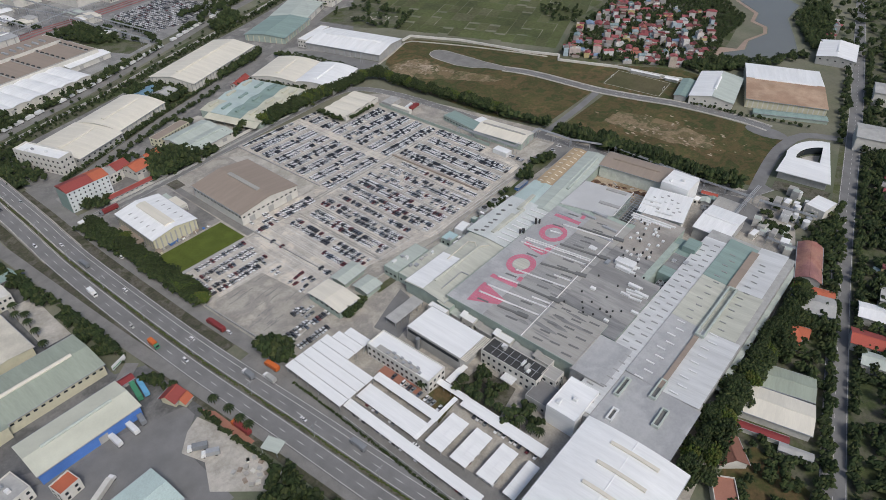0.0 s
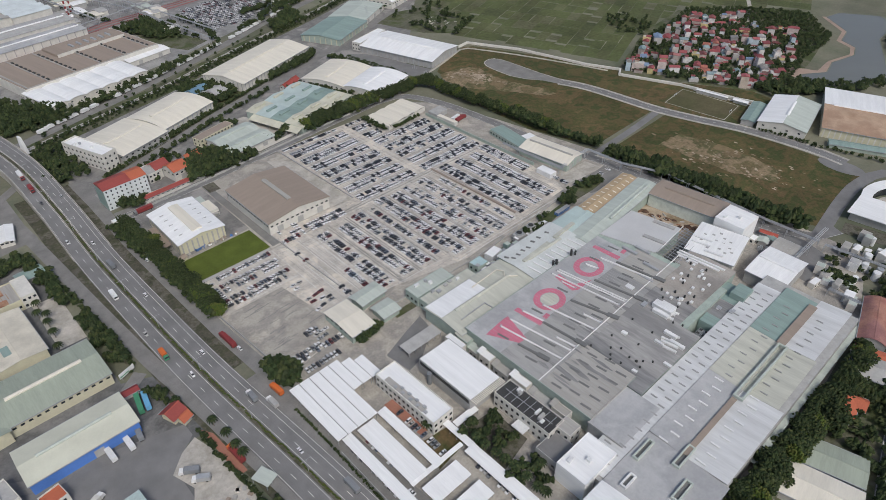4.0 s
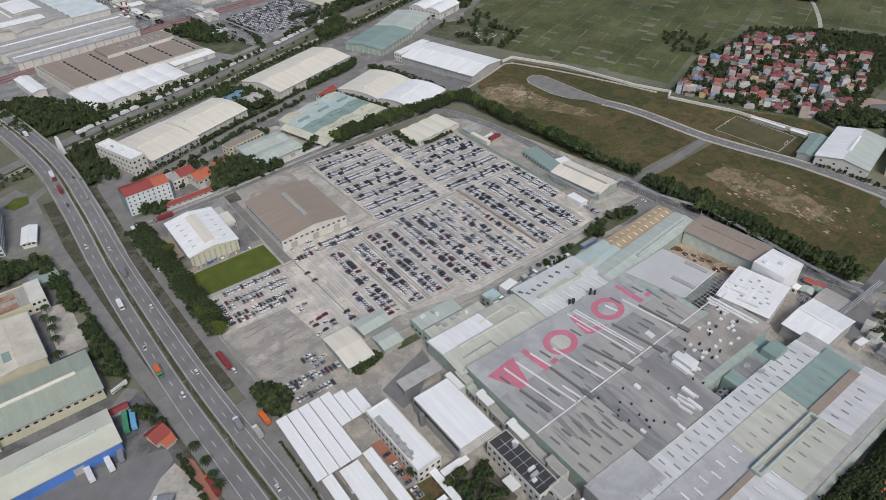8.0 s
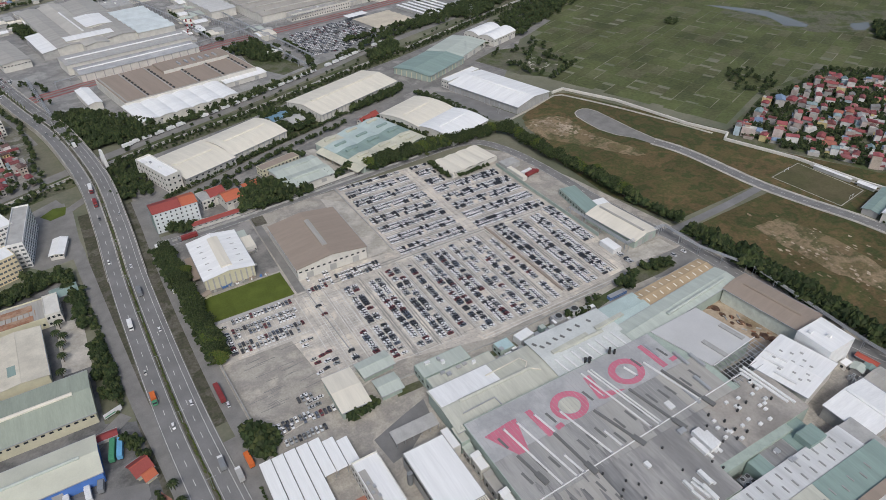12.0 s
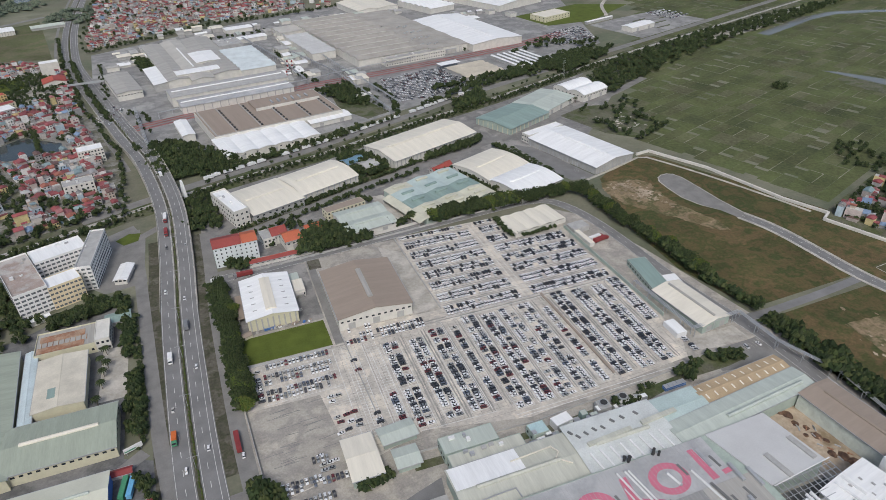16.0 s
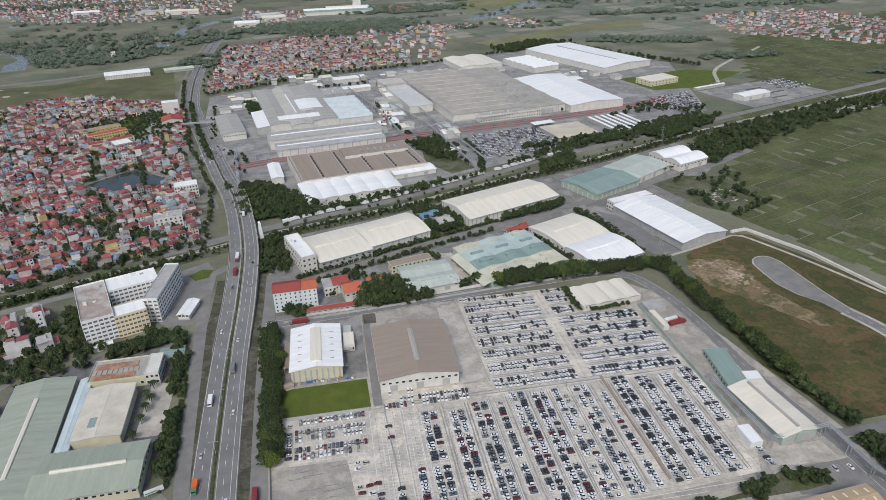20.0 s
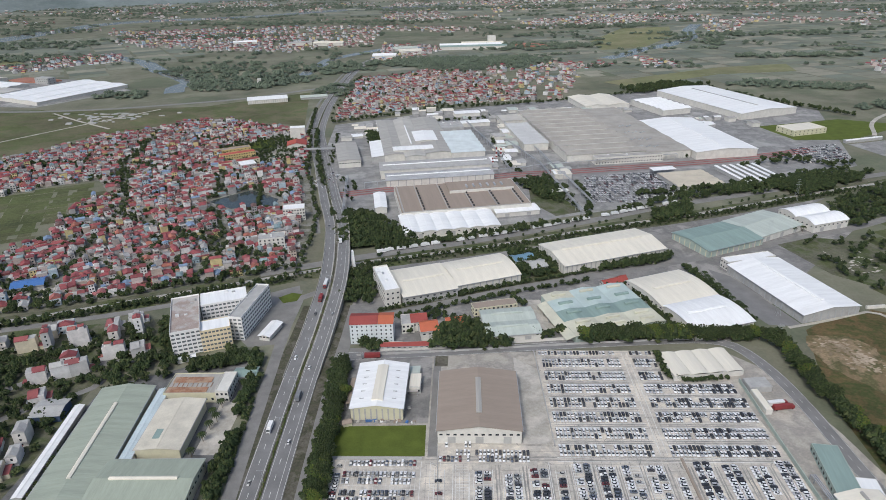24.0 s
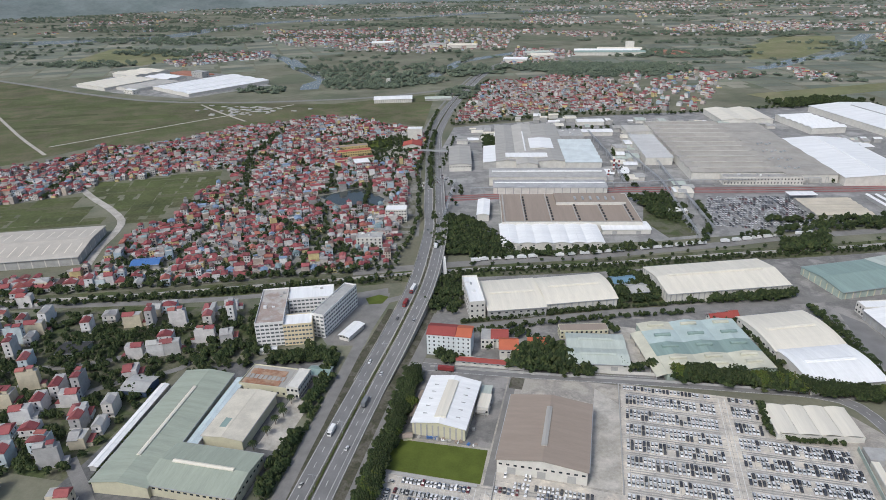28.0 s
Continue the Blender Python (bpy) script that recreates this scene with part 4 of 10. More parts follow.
def shed(name, label, cx, cy, w, d, ang, h, roof, wall, rise=3.0, axis="x", arch=False, vents=1, vent_len=0.7, strips=0, doors=2, piers=0, pier_mat=None, over=0.7, wins=0, category="warehouse", strip_mat=None, spans=1, vent_mat=None, base=0.0, gutters=True, caps=True):
    """A pitched or arched industrial hall; the ridge runs along its local x or y."""
    root = thing(name, label, category, cx, cy, base, ang)
    along, across = (w, d) if axis == "x" else (d, w)
    segs = 10 if arch else 2
    sp = across / spans

    def top(u):
        v = (u + across / 2) / sp
        f = min(max(v - math.floor(min(v, spans - 1e-6)), 0), 1)
        return h + (rise * (1 - (2 * f - 1) ** 2) if arch else rise * (1 - abs(2 * f - 1)))

    us = [-across / 2 + across * i / (segs * spans) for i in range(segs * spans + 1)]
    bm = Build()
    bm.loft([(u, top(u) - 0.12) for u in us][::-1] + [(-across / 2, 0), (across / 2, 0)], -along / 2, along / 2, axis)
    part("wall", bm, wall, root)
    uo = [-across / 2 - over] + us[1:-1] + [across / 2 + over]
    ul = [top(us[0]) - over * rise / (sp / 2)] + [top(u) for u in us[1:-1]] + [top(us[-1]) - over * rise / (sp / 2)]
    # roof sheets, one for each slope
    for k in range(spans):
        lo, hi = k * segs, (k + 1) * segs
        for a, c in (((lo, lo + segs // 2), (lo + segs // 2, hi)) if not arch else ((lo, hi),)):
            bm = Build()
            pr = [(uo[i], ul[i] + 0.16) for i in range(a, c + 1)] + [(uo[i], ul[i] - 0.06) for i in range(c, a - 1, -1)]
            bm.loft(pr, -along / 2 - over, along / 2 + over, axis)
            part("roof_sheet", bm, turned(roof) if axis == "y" else roof, root)
        if vents:
            u = (us[lo] + us[hi]) / 2
            vent_row(root, -along * vent_len / 2, along * vent_len / 2, u, top(u) + 0.05, max(1.4, min(3.2, across * 0.07)), 1.0, vent_mat or roof, axis)
        elif caps:
            u = (us[lo] + us[hi]) / 2
            vent_row(root, -along / 2 - over, along / 2 + over, u, top(u) + 0.1, 0.7, 0.22, roof, axis, "ridge_cap")
    for side in (-1, 1) if gutters and cy < 560 else ():
        bm = Build()
        e = side * (across / 2 + over)
        zz = h - over * rise / (sp / 2)
        bm.loft([(e, zz - 0.25), (e + side * 0.3, zz - 0.25), (e + side * 0.3, zz + 0.12), (e, zz + 0.12)][::side], -along / 2 - over, along / 2 + over, axis)
        part("gutter", bm, m_steel, root)
    for i in range(strips):
        for side in (-1, 1):
            for k in range(spans):
                bm = Build()
                s0 = -along / 2 + along * (i + 0.5) / strips
                ua = -across / 2 + sp * (k + (0.12 if side < 0 else 0.62))
                ub = ua + sp * 0.26
                za, zb = top(ua) + 0.17, top(ub) + 0.17
                q = [(s0 - 0.45, ua, za), (s0 + 0.45, ua, za), (s0 + 0.45, ub, zb), (s0 - 0.45, ub, zb)]
                if axis == "y":
                    q = [(p[1], p[0], p[2]) for p in q][::-1]
                bm.add(q + [(a1, a2, a3 + 0.05) for a1, a2, a3 in q], [(0, 3, 2, 1), (4, 5, 6, 7), (0, 1, 5, 4), (1, 2, 6, 5), (2, 3, 7, 6), (3, 0, 4, 7)])
                part("skylight", bm, strip_mat or m_skylight, root)
    # openings on the south face and on both ends
    dm = Build().box(-2.2, 2.2, -0.07, 0.05, 0, min(4.5, h - 1.5)).mesh("roller_door", m_wallg)
    for i in range(doors):
        o = part("roller_door", dm, None, root, "grey roller door")
        o.location = (-w / 2 + w * (i + 0.5) / doors + (0 if doors > 1 else w * 0.1), -d / 2 - 0.02, 0)
    if wins:
        wm = Build().box(-0.9, 0.9, -0.06, 0.06, 0, 1.1).mesh("window", m_glass)
        for i in range(wins):
            o = part("window", wm, None, root)
            o.location = (-w / 2 + w * (i + 0.5) / wins, -d / 2 - 0.03, h * 0.62)
        k = max(2, int(wins * d / w))
        for side in (-1, 1):
            for i in range(k):
                o = part("window", wm, None, root)
                o.location, o.rotation_euler = (side * (w / 2 + 0.03), -d / 2 + d * (i + 0.5) / k, h * 0.62), (0, 0, math.pi / 2)
    if piers:
        pm = Build().box(-0.45, 0.45, -0.1, 0.1, 0, h - 0.4).mesh("pier", pier_mat or m_wallg)
        for i in range(piers):
            o = part("pier", pm, None, root)
            o.location = (-w / 2 + w * (i + 0.5) / piers, -d / 2 - 0.05, 0)
        k = max(2, int(piers * d / w))
        for side in (-1, 1):
            for i in range(k):
                o = part("pier", pm, None, root)
                o.location, o.rotation_euler = (side * (w / 2 + 0.05), -d / 2 + d * (i + 0.5) / k, 0), (0, 0, math.pi / 2)
    return root


def block(name, label, cx, cy, w, d, ang, h, floors, wall, roof, nx=0, ny=0, parapet=0.9, category="building", win=(1.4, 1.5), units=0, seed=1, roof_label="", faces="swe", base=0.0, glass=None):
    """A flat-roofed building with parapet and rows of windows."""
    root = thing(name, label, category, cx, cy, base, ang)
    part("wall", Build().box(-w / 2, w / 2, -d / 2, d / 2, 0, h), wall, root)
    part("roof", Build().box(-w / 2 + 0.3, w / 2 - 0.3, -d / 2 + 0.3, d / 2 - 0.3, h, h + 0.15), roof, root, roof_label)
    if parapet:
        for x0, x1, y0, y1 in ((-w / 2, w / 2, -d / 2, -d / 2 + 0.28), (-w / 2, w / 2, d / 2 - 0.28, d / 2), (-w / 2, -w / 2 + 0.28, -d / 2 + 0.28, d / 2 - 0.28), (w / 2 - 0.28, w / 2, -d / 2 + 0.28, d / 2 - 0.28)):
            part("parapet", Build().box(x0, x1, y0, y1, h, h + parapet), wall, root)
    if floors:
        fh = h / floors
        wm = Build().box(-win[0] / 2, win[0] / 2, -0.05, 0.05, 0, min(win[1], fh * 0.55)).mesh("window", glass or m_glass)
        for f in range(floors):
            z = f * fh + fh * 0.32
            if "s" in faces:
                for i in range(nx):
                    part("window", wm, None, root).location = (-w / 2 + w * (i + 0.5) / nx, -d / 2 - 0.03, z)
            for key, side in (("w", -1), ("e", 1)):
                if key in faces:
                    for i in range(ny):
                        o = part("window", wm, None, root)
                        o.location, o.rotation_euler = (side * (w / 2 + 0.03), -d / 2 + d * (i + 0.5) / ny, z), (0, 0, math.pi / 2)
    r = random.Random(seed)
    for i in range(units):
        x, y = r.uniform(-w * 0.38, w * 0.38), r.uniform(-d * 0.38, d * 0.38)
        a, c, e = r.uniform(0.7, 1.8), r.uniform(0.6, 1.3), r.uniform(0.7, 1.8)
        part("roof_unit", Build().box(x - a, x + a, y - c, y + c, h + 0.15, h + 0.15 + e), r.choice([m_steel, m_whitep, m_wallg]), root, "rooftop plant unit")
    return root


def canopy(name, label, cx, cy, w, d, ang, h, roof, bays=4, tilt=0.5, axis="x", group="parking canopies"):
    """An open parking roof of long sheets on posts."""
    root = thing(name, label, "canopy", cx, cy, 0, ang, group)
    along, across = (w, d) if axis == "x" else (d, w)
    rows = max(1, int(round(across / 5.5)))
    for i in range(rows):
        a = -across / 2 + across * i / rows
        c = -across / 2 + across * (i + 1) / rows - 0.12
        bm = Build()
        bm.loft([(a, h), (c, h + tilt), (c, h + tilt + 0.18), (a, h + 0.18)], -along / 2, along / 2, axis)
        part("roof_sheet", bm, roof, root)
    pm = Build().box(-0.11, 0.11, -0.11, 0.11, 0, h + 0.05).mesh("post", m_steel)
    for i in range(bays + 1):
        for s in (-0.42, 0.42):
            u, v = -along * 0.48 + along * 0.96 * i / bays, across * s
            part("post", pm, None, root).location = (u, v, 0) if axis == "x" else (v, u, 0)
    return root


# estate north of the storage lot
shed("warehouse", "brown-roofed cream warehouse with a long ridge vent", -16.5, 288, 46.5, 55, 0, 9, m_brown, m_wall, 3.2, "y", vents=1, vent_len=0.6, wins=12, doors=3, piers=0, vent_mat=m_tan)
shed("factory_hall", "white-roofed hall with yellow walls and dark piers", -76, 302.5, 30.5, 45, 0, 8.5, m_white, m_wallc, 2.4, "y", vents=0, doors=0, piers=9)
block("annex", "small white annex beside a factory hall", -55.5, 312, 7, 14, 0, 5, 1, m_wall, m_cream, 3, 3, parapet=0.4)
b3 = block("hotel", "white five-storey guesthouse with a green side wall", -89.5, 369, 30, 15, 3, 15.5, 5, mat("pale_blue_wall", (0.62, 0.66, 0.66), 0.85, grain=0.05), m_wallg, 9, 4, parapet=0.3, faces="sw", units=3, category="building", win=(0.95, 1.2), glass=m_glass)
part("pitched_roof", Build().loft([(-8.0, 15.9), (8.0, 15.9), (0, 18.4)], -15.4, 4.4), m_tile, b3, "dark red tiled roof")
part("pitched_roof", Build().loft([(-8.0, 15.9), (8.0, 15.9), (0, 18.4)], 4.6, 15.4), m_orange, b3, "orange tiled roof")
part("side_cladding", Build().box(-15.25, -15.05, -7.4, 7.4, 0, 15.4), m_teal, b3, "dark green side wall")
shed("warehouse", "cream-roofed grey warehouse with a low ridge vent", -58.5, 444, 44, 48, 19.5, 8, m_cream, m_wallg, 1.8, "x", arch=True, vents=1, vent_len=0.8, doors=2, wins=8)
shed("warehouse", "pale arched warehouse with a long ridge vent", -11.7, 463, 55, 43, 21, 8, m_cream, m_wall, 3.2, "x", arch=True, vents=1, vent_len=0.75, doors=2, wins=0, piers=10, pier_mat=m_steel)
block("office_building", "white modern office with glass corners", -87, 436, 12, 44, 19.5, 13, 3, m_wall, m_white, 3, 10, parapet=1.4, units=3, faces="swe")
shed("warehouse", "large cream warehouse with white piers", 98, 506, 100, 48, 20.5, 8.5, m_cream, m_wall, 3.6, "x", vents=1, vent_len=0.8, doors=3, piers=22, pier_mat=m_wallg)
# the striped hall: three ridges, roof sheets in bands of cream, ice and teal
r = thing("warehouse", "three-ridged warehouse with cream, ice and teal roof bands", "warehouse", 77, 400, 0, 17)
part("wall", Build().loft([(-35, 0), (35, 0), (35, 6.4), (23.3, 7.9), (11.7, 6.4), (0, 7.9), (-11.7, 6.4), (-23.3, 7.9), (-35, 6.4)], -30, 30, "y"), m_walldg, r)
m_ice = mat("ice_green_sheet", (0.45, 0.53, 0.51), 0.6, grain=0.06, wear=0.12, wscale=0.08)
m_dust = mat("dusty_cream_sheet", (0.55, 0.535, 0.43), 0.65, grain=0.06, wear=0.14, wscale=0.08)
for k in range(3):
    for side in (0, 1):
        x0 = -35 + k * 23.33 + side * 11.67
        z0, z1 = (6.5, 8.0) if side == 0 else (8.0, 6.5)
        for y0, y1, mt in ((-31, -11, m_dust), (-11, 4, m_teal), (4, 20, m_ice), (20, 31, m_dust if k < 1 else m_ice)):
            b = Build().add([(x0, y0, z0), (x0 + 11.67, y0, z1), (x0 + 11.67, y1, z1), (x0, y1, z0), (x0, y0, z0 + 0.16), (x0 + 11.67, y0, z1 + 0.16), (x0 + 11.67, y1, z1 + 0.16), (x0, y1, z0 + 0.16)],
                            [(3, 2, 1, 0), (4, 5, 6, 7), (0, 1, 5, 4), (1, 2, 6, 5), (2, 3, 7, 6), (3, 0, 4, 7)])
            part("roof_sheet", b, mt, r)
    for y in (-24, -16, -2, 12, 25):
        x0 = -23.3 + k * 23.33
        part("roof_vent", Build().loft([(y - 1.3, 7.9), (y + 1.3, 7.9), (y + 1.3, 9.0), (y, 9.4), (y - 1.3, 9.0)], x0 - 5.5, x0 + 5.5, "x"), m_dust if y not in (-2, 12) else m_teal, r)
part("lean_roof", Build().add([(-42, -30, 4.2), (-35, -30, 6.3), (-35, 22, 6.3), (-42, 22, 4.2), (-42, -30, 4.0), (-35, -30, 6.1), (-35, 22, 6.1), (-42, 22, 4.0)], [(0, 1, 2, 3), (7, 6, 5, 4), (0, 4, 5, 1), (2, 6, 7, 3), (3, 7, 4, 0)]), m_dust, r, "pale lean-to roof on posts")
for i in range(6):
    part("post", Build().box(-41.8, -41.5, -29 + i * 10, -28.7 + i * 10, 0, 4.1), m_steel, r)
shed("warehouse", "cream-roofed warehouse with a low ridge vent", 137, 430, 50, 45, 22, 7.5, m_cream, m_wall, 2.6, "x", arch=True, vents=1, vent_len=0.7, doors=2, wins=10)
shed("warehouse", "bright white-roofed warehouse behind dark trees", 151.5, 392, 48, 42, 19, 7, m_white, m_wall, 2.8, "x", arch=True, vents=1, vent_len=0.7, doors=2, wins=0)
shed("warehouse", "long white warehouse with grey ribbed walls and a ridge vent", 231, 436, 49, 86, 16, 7, m_white, m_wallg, 3.0, "y", vents=1, vent_len=0.75, piers=8, pier_mat=m_steel, doors=2)
block("warehouse_office", "low white office end of a warehouse", 217.4, 483.5, 46, 10, 16, 8, 2, m_wall, m_white, 12, 3, parapet=0.6)
r = thing("shelter", "white arched fabric shelter in four bays", "shelter", 128.3, 334.2, 0, 8)
for i in range(4):
    a = -23 + 11.5 * i
    us = [a + 11.3 * j / 8 for j in range(9)]
    pr = [(u, 4.0 + 0.8 * math.sin(math.pi * j / 8)) for j, u in enumerate(us)]
    part("fabric_bay", Build().loft(pr + [(u, z - 0.2) for u, z in pr[::-1]], -13, 13, "y"), m_cream, r)
    for s in (-12.6, 12.6):
        part("post", Build().box(a - 0.15, a + 0.15, s - 0.15, s + 0.15, 0, 4.0), m_steel, r)
part("side_wall", Build().box(-23.1, -22.9, -13, 13, 0, 4), m_wall, r)
part("front_wall", Build().box(-22.9, 22.9, -12.9, -12.7, 0, 3.7), m_wall, r, "white sheet front wall")
shed("workshop", "pale green-roofed workshop in stepped bays", 8, 381, 38, 36, 8, 6.5, m_green, m_wall, 1.6, "x", vents=1, vent_len=0.6, doors=2, spans=2)
block("row_house", "cream two-storey row building with brown roof", -2, 407, 34, 9, 14, 6.5, 2, m_wallc, m_brown, 10, 2, parapet=0.2)
for x, y, w, d, hh, mt, lb in ((-58, 384, 11, 12, 8, m_tile, "white villa with a red tiled roof"), (-50, 372, 12, 14, 8.5, m_orange, "white villa with an orange tiled roof"), (-32, 384, 12, 10, 5, m_orange, "low house with an orange roof")):
    r = shed("villa", lb, x, y, w, d, 10, hh, mt, m_wall, 3.0, "x", vents=0, doors=1, wins=3, category="house")
block("villa_annex", "pale blue two-storey house beside villas", -66, 382, 9, 14, 8, 7.5, 2, m_wall, m_wallg, 3, 4, parapet=0.5)
shed("gate_building", "long low wall building with a red roof", -60, 356, 46, 5, 3, 3.5, m_tile, m_wall, 1.2, "x", vents=0, doors=0, wins=12, over=0.4)
block("guard_house", "small white guard house", -107, 342, 5, 4, 0, 3.2, 1, m_wall, m_white, 2, 1, parapet=0.2)
for x, y, w, d, lb in ((26, 490, 18, 12, "blue-roofed open shed behind trees"), (37, 477, 14, 14, "grey villa with gabled roofs")):
    shed("estate_shed" if "shed" in lb else "villa", lb, x, y, w, d, 20, 6, mat("dull_blue_sheet", (0.16, 0.27, 0.36), 0.6) if "blue" in lb else m_wallg, m_wall, 2, "x", vents=0, doors=1, wins=2)

for x, y, w, d in ((91, 446, 9, 8), (99, 449, 8, 9), (104, 453, 6, 7)):
    shed("villa", "small white house with a red tiled roof", x, y, w, d, 20, 4, m_tile, m_wall, 2.2, "x", vents=0, doors=1, wins=2, category="house")

# teal and pale green halls along the truck road
shed("warehouse", "large dull teal-roofed warehouse with cream piers", 209, 533, 64, 46, 25, 6.5, m_teal, m_walldg, 2.4, "x", vents=0, doors=3, piers=10, pier_mat=m_wallc)
shed("warehouse", "wide pale grey-green roofed warehouse by the road", 262, 563, 58, 44, 30, 6.5, m_green, m_wall, 2.2, "x", vents=0, doors=3)
shed("warehouse", "white arched warehouse at the estate corner", 318, 580, 42, 44, 20, 8.5, m_white, m_wall, 3.2, "x", arch=True, vents=0, spans=2, doors=2, wins=8)

# right of the lot
block("lot_office", "teal-roofed low office beside the storage lot", 166, 238, 13, 36, -8, 4.5, 1, m_walldg, m_teal, 4, 10, parapet=0.2)
shed("loading_hall", "cream-roofed hall with green gable", 168.5, 199.3, 22, 42, 7, 6, m_cream, m_walldg, 2.2, "y", vents=1, vent_len=0.9, doors=2, wins=0, vent_mat=m_tan)
block("lot_canteen", "small white-roofed building beside the lot", 176, 226, 10, 12, -8, 4, 1, m_wall, m_white, 2, 3, parapet=0.2)
block("white_cabin", "white boxy cabin at the edge of the lot", 147.3, 185.6, 7, 13, 0, 3.6, 0, m_whitep, m_white, 0, 0, parapet=0)
block("lot_shed", "low grey open shed beside the lot", 156, 312, 14, 10, 5, 4, 0, m_wallg, m_wallg, parapet=0)
block("corner_shed", "narrow cream-roofed store beside the lot", 152, 296, 4, 20, 3, 3.5, 0, m_wall, m_cream, parapet=0)

# north-east factories
r = shed("factory_hall", "gabled factory hall with a white and a green roof slope", 357, 100, 60, 36, 12, 8, m_white, m_wall, 3.4, "x", vents=1, vent_len=0.5, doors=0, wins=8)
[o for o in r.children if o.name.startswith("roof_sheet")][0].data.materials[0] = m_green
shed("side_shelter", "low teal-roofed side shelter of a factory", 345, 124, 40, 10, 12, 4.5, m_teal, m_wallg, 1, "x", vents=0, doors=0)
r = shed("factory_hall", "large factory with a white and a rusty brown roof slope", 400, 55, 64, 84, -70, 8, m_white, m_wallc, 2.6, "x", vents=1, vent_len=0.8, doors=0, piers=16, pier_mat=m_wall)
[o for o in r.children if o.name.startswith("roof_sheet")][0].data.materials[0] = mat("rusty_brown_sheet", [(0.40, 0.26, 0.17), (0.46, 0.33, 0.23), (0.36, 0.24, 0.165)], 0.75, grain=0.08, wear=0.15, wscale=0.06, source="noise")
shed("long_shed", "long low teal-roofed shed", 352, 34, 58, 9, -66, 3.2, m_teal, m_walldg, 0.8, "x", vents=0, doors=0, over=0.3)
shed("lake_hall", "white-roofed hall beside the lake", 520, 40, 50, 34, 10, 8, m_white, m_wallg, 2.5, "x", vents=1, vent_len=0.5, doors=1, wins=8)

# arched white building at the road corner
r = thing("showroom", "white building with a crescent-shaped roof and courtyard", "building", 0, 0, 0, 0)
part("roof_slab", Build().prism([(244.5, 12), (249, -24), (277, -16.5), (272, 13.5)], 6.2, 6.8), m_white, r)
part("wall", Build().prism([(247, 10.5), (251, -21.5), (275.5, -15), (270.5, 12)], 0, 6.2), m_wallg, r)
outer = [(272.2, 13.5), (280, 15), (287, 14.6), (295, 12.8), (302, 9.6), (308, 5), (312, -1), (313.5, -6.5)]
inner = [(272.4, 6.5), (279, 7.6), (286, 7), (292, 5), (297, 2), (301, -2), (303.5, -6), (304, -9)]
part("crescent_roof", Build().prism(outer[::-1] + inner, 6.2, 6.75), m_white, r, "white crescent roof")
part("crescent_wall", Build().prism([(x - 0.8, y - 0.8) for x, y in outer[::-1]] + [(x + 0.4, y + 0.4) for x, y in inner], 0.2, 6.2), m_glass, r, "glazed front under the crescent")
part("side_roof", Build().prism([(277.2, -16.4), (313.6, -6.7), (304.2, -4.4), (276.2, -9.4)][::1], 6.2, 6.7), m_white, r)
part("side_wall", Build().prism([(278, -15.4), (311, -7), (304, -5.2), (277.4, -10.2)], 0.2, 6.2), m_wall, r)
part("courtyard", Build().prism([(274, -8), (300, -5), (296, 1), (290, 4.5), (282, 6), (274, 5.5)], 0.1, 0.25), m_pale, r, "pale paved courtyard")
sheet("lawn_showroom", [(228, 8), (242, 10), (250, -26), (236, -26)], 0.13, m_verge, "green lawn beside a white building", "lawn")


# ---- the car plant ----
plant = thing("assembly_hall", "vast flat grey assembly hall roof with faded red painted shapes", "factory", 0, 0, 0, 0)
part("wall", Build().prism([(-15.5, 27), (110, 27), (110, 73.2), (141, 74.8), (136.2, 107), (-15.5, 106)], 0, 10.8), m_walldg, plant)
part("roof_north", Build().box(-15.8, 99, 82.2, 106.4, 10.82, 11.05), m_grey, plant, "blue-grey roof sheets")
part("roof_new", Build().prism([(101.5, 106.4), (109.6, 72.6), (142.4, 74.6), (137, 107.4)], 10.9, 11.45), mat("pale_grey_sheet", (0.53, 0.53, 0.525), 0.6, grain=0.04, wear=0.06), plant, "pale grey newer roof sheets")
part("roof_middle_west", Build().box(-15.8, 80, 56.3, 82.1, 10.82, 11.045), m_midroof, plant, "grey roof sheets")
part("roof_middle", Build().box(80.1, 106, 56.3, 82.1, 10.82, 11.04), m_tan, plant, "dusty tan roof sheets")
part("roof_south", Build().prism([(20.1, 26.8), (20.1, 56.2), (84, 56.2), (84, 31), (66, 31), (66, 18.7), (12.2, 18.7), (12.2, 26.4), (20.1, 26.4)], 10.8, 11.0), m_soot, plant, "soot-stained grey roof sheets")
part("wall", Build().box(12.4, 65.8, 18.8, 26.9, 0, 10.75), m_walldg, plant)
part("roof_east", Build().prism([(84.1, 31), (84.1, 56.2), (111, 56.2), (111, 61), (128, 60), (128, 31)], 10.8, 11.01), mat("dusty_brown_sheet", [(0.34, 0.31, 0.275), (0.40, 0.37, 0.33), (0.28, 0.26, 0.235)], 0.7, grain=0.08, gscale=0.8, wear=0.14, wscale=0.05, source="noise"), plant, "dusty brown roof sheets")
part("wall", Build().box(110.2, 127.8, 31.2, 60, 0, 10.75), m_walldg, plant)
part("roof_south_west", Build().box(-15.8, 20, 26.8, 56.2, 10.8, 11.02), m_tan, plant, "dusty tan roof sheets")
part("roof_step", Build().box(-18, 12, 8.5, 26.6, 10.2, 10.5), m_grey, plant, "grey lower roof")
part("wall_step", Build().box(-17.6, 11.6, 8.8, 26.6, 0, 10.2), m_wallg, plant)
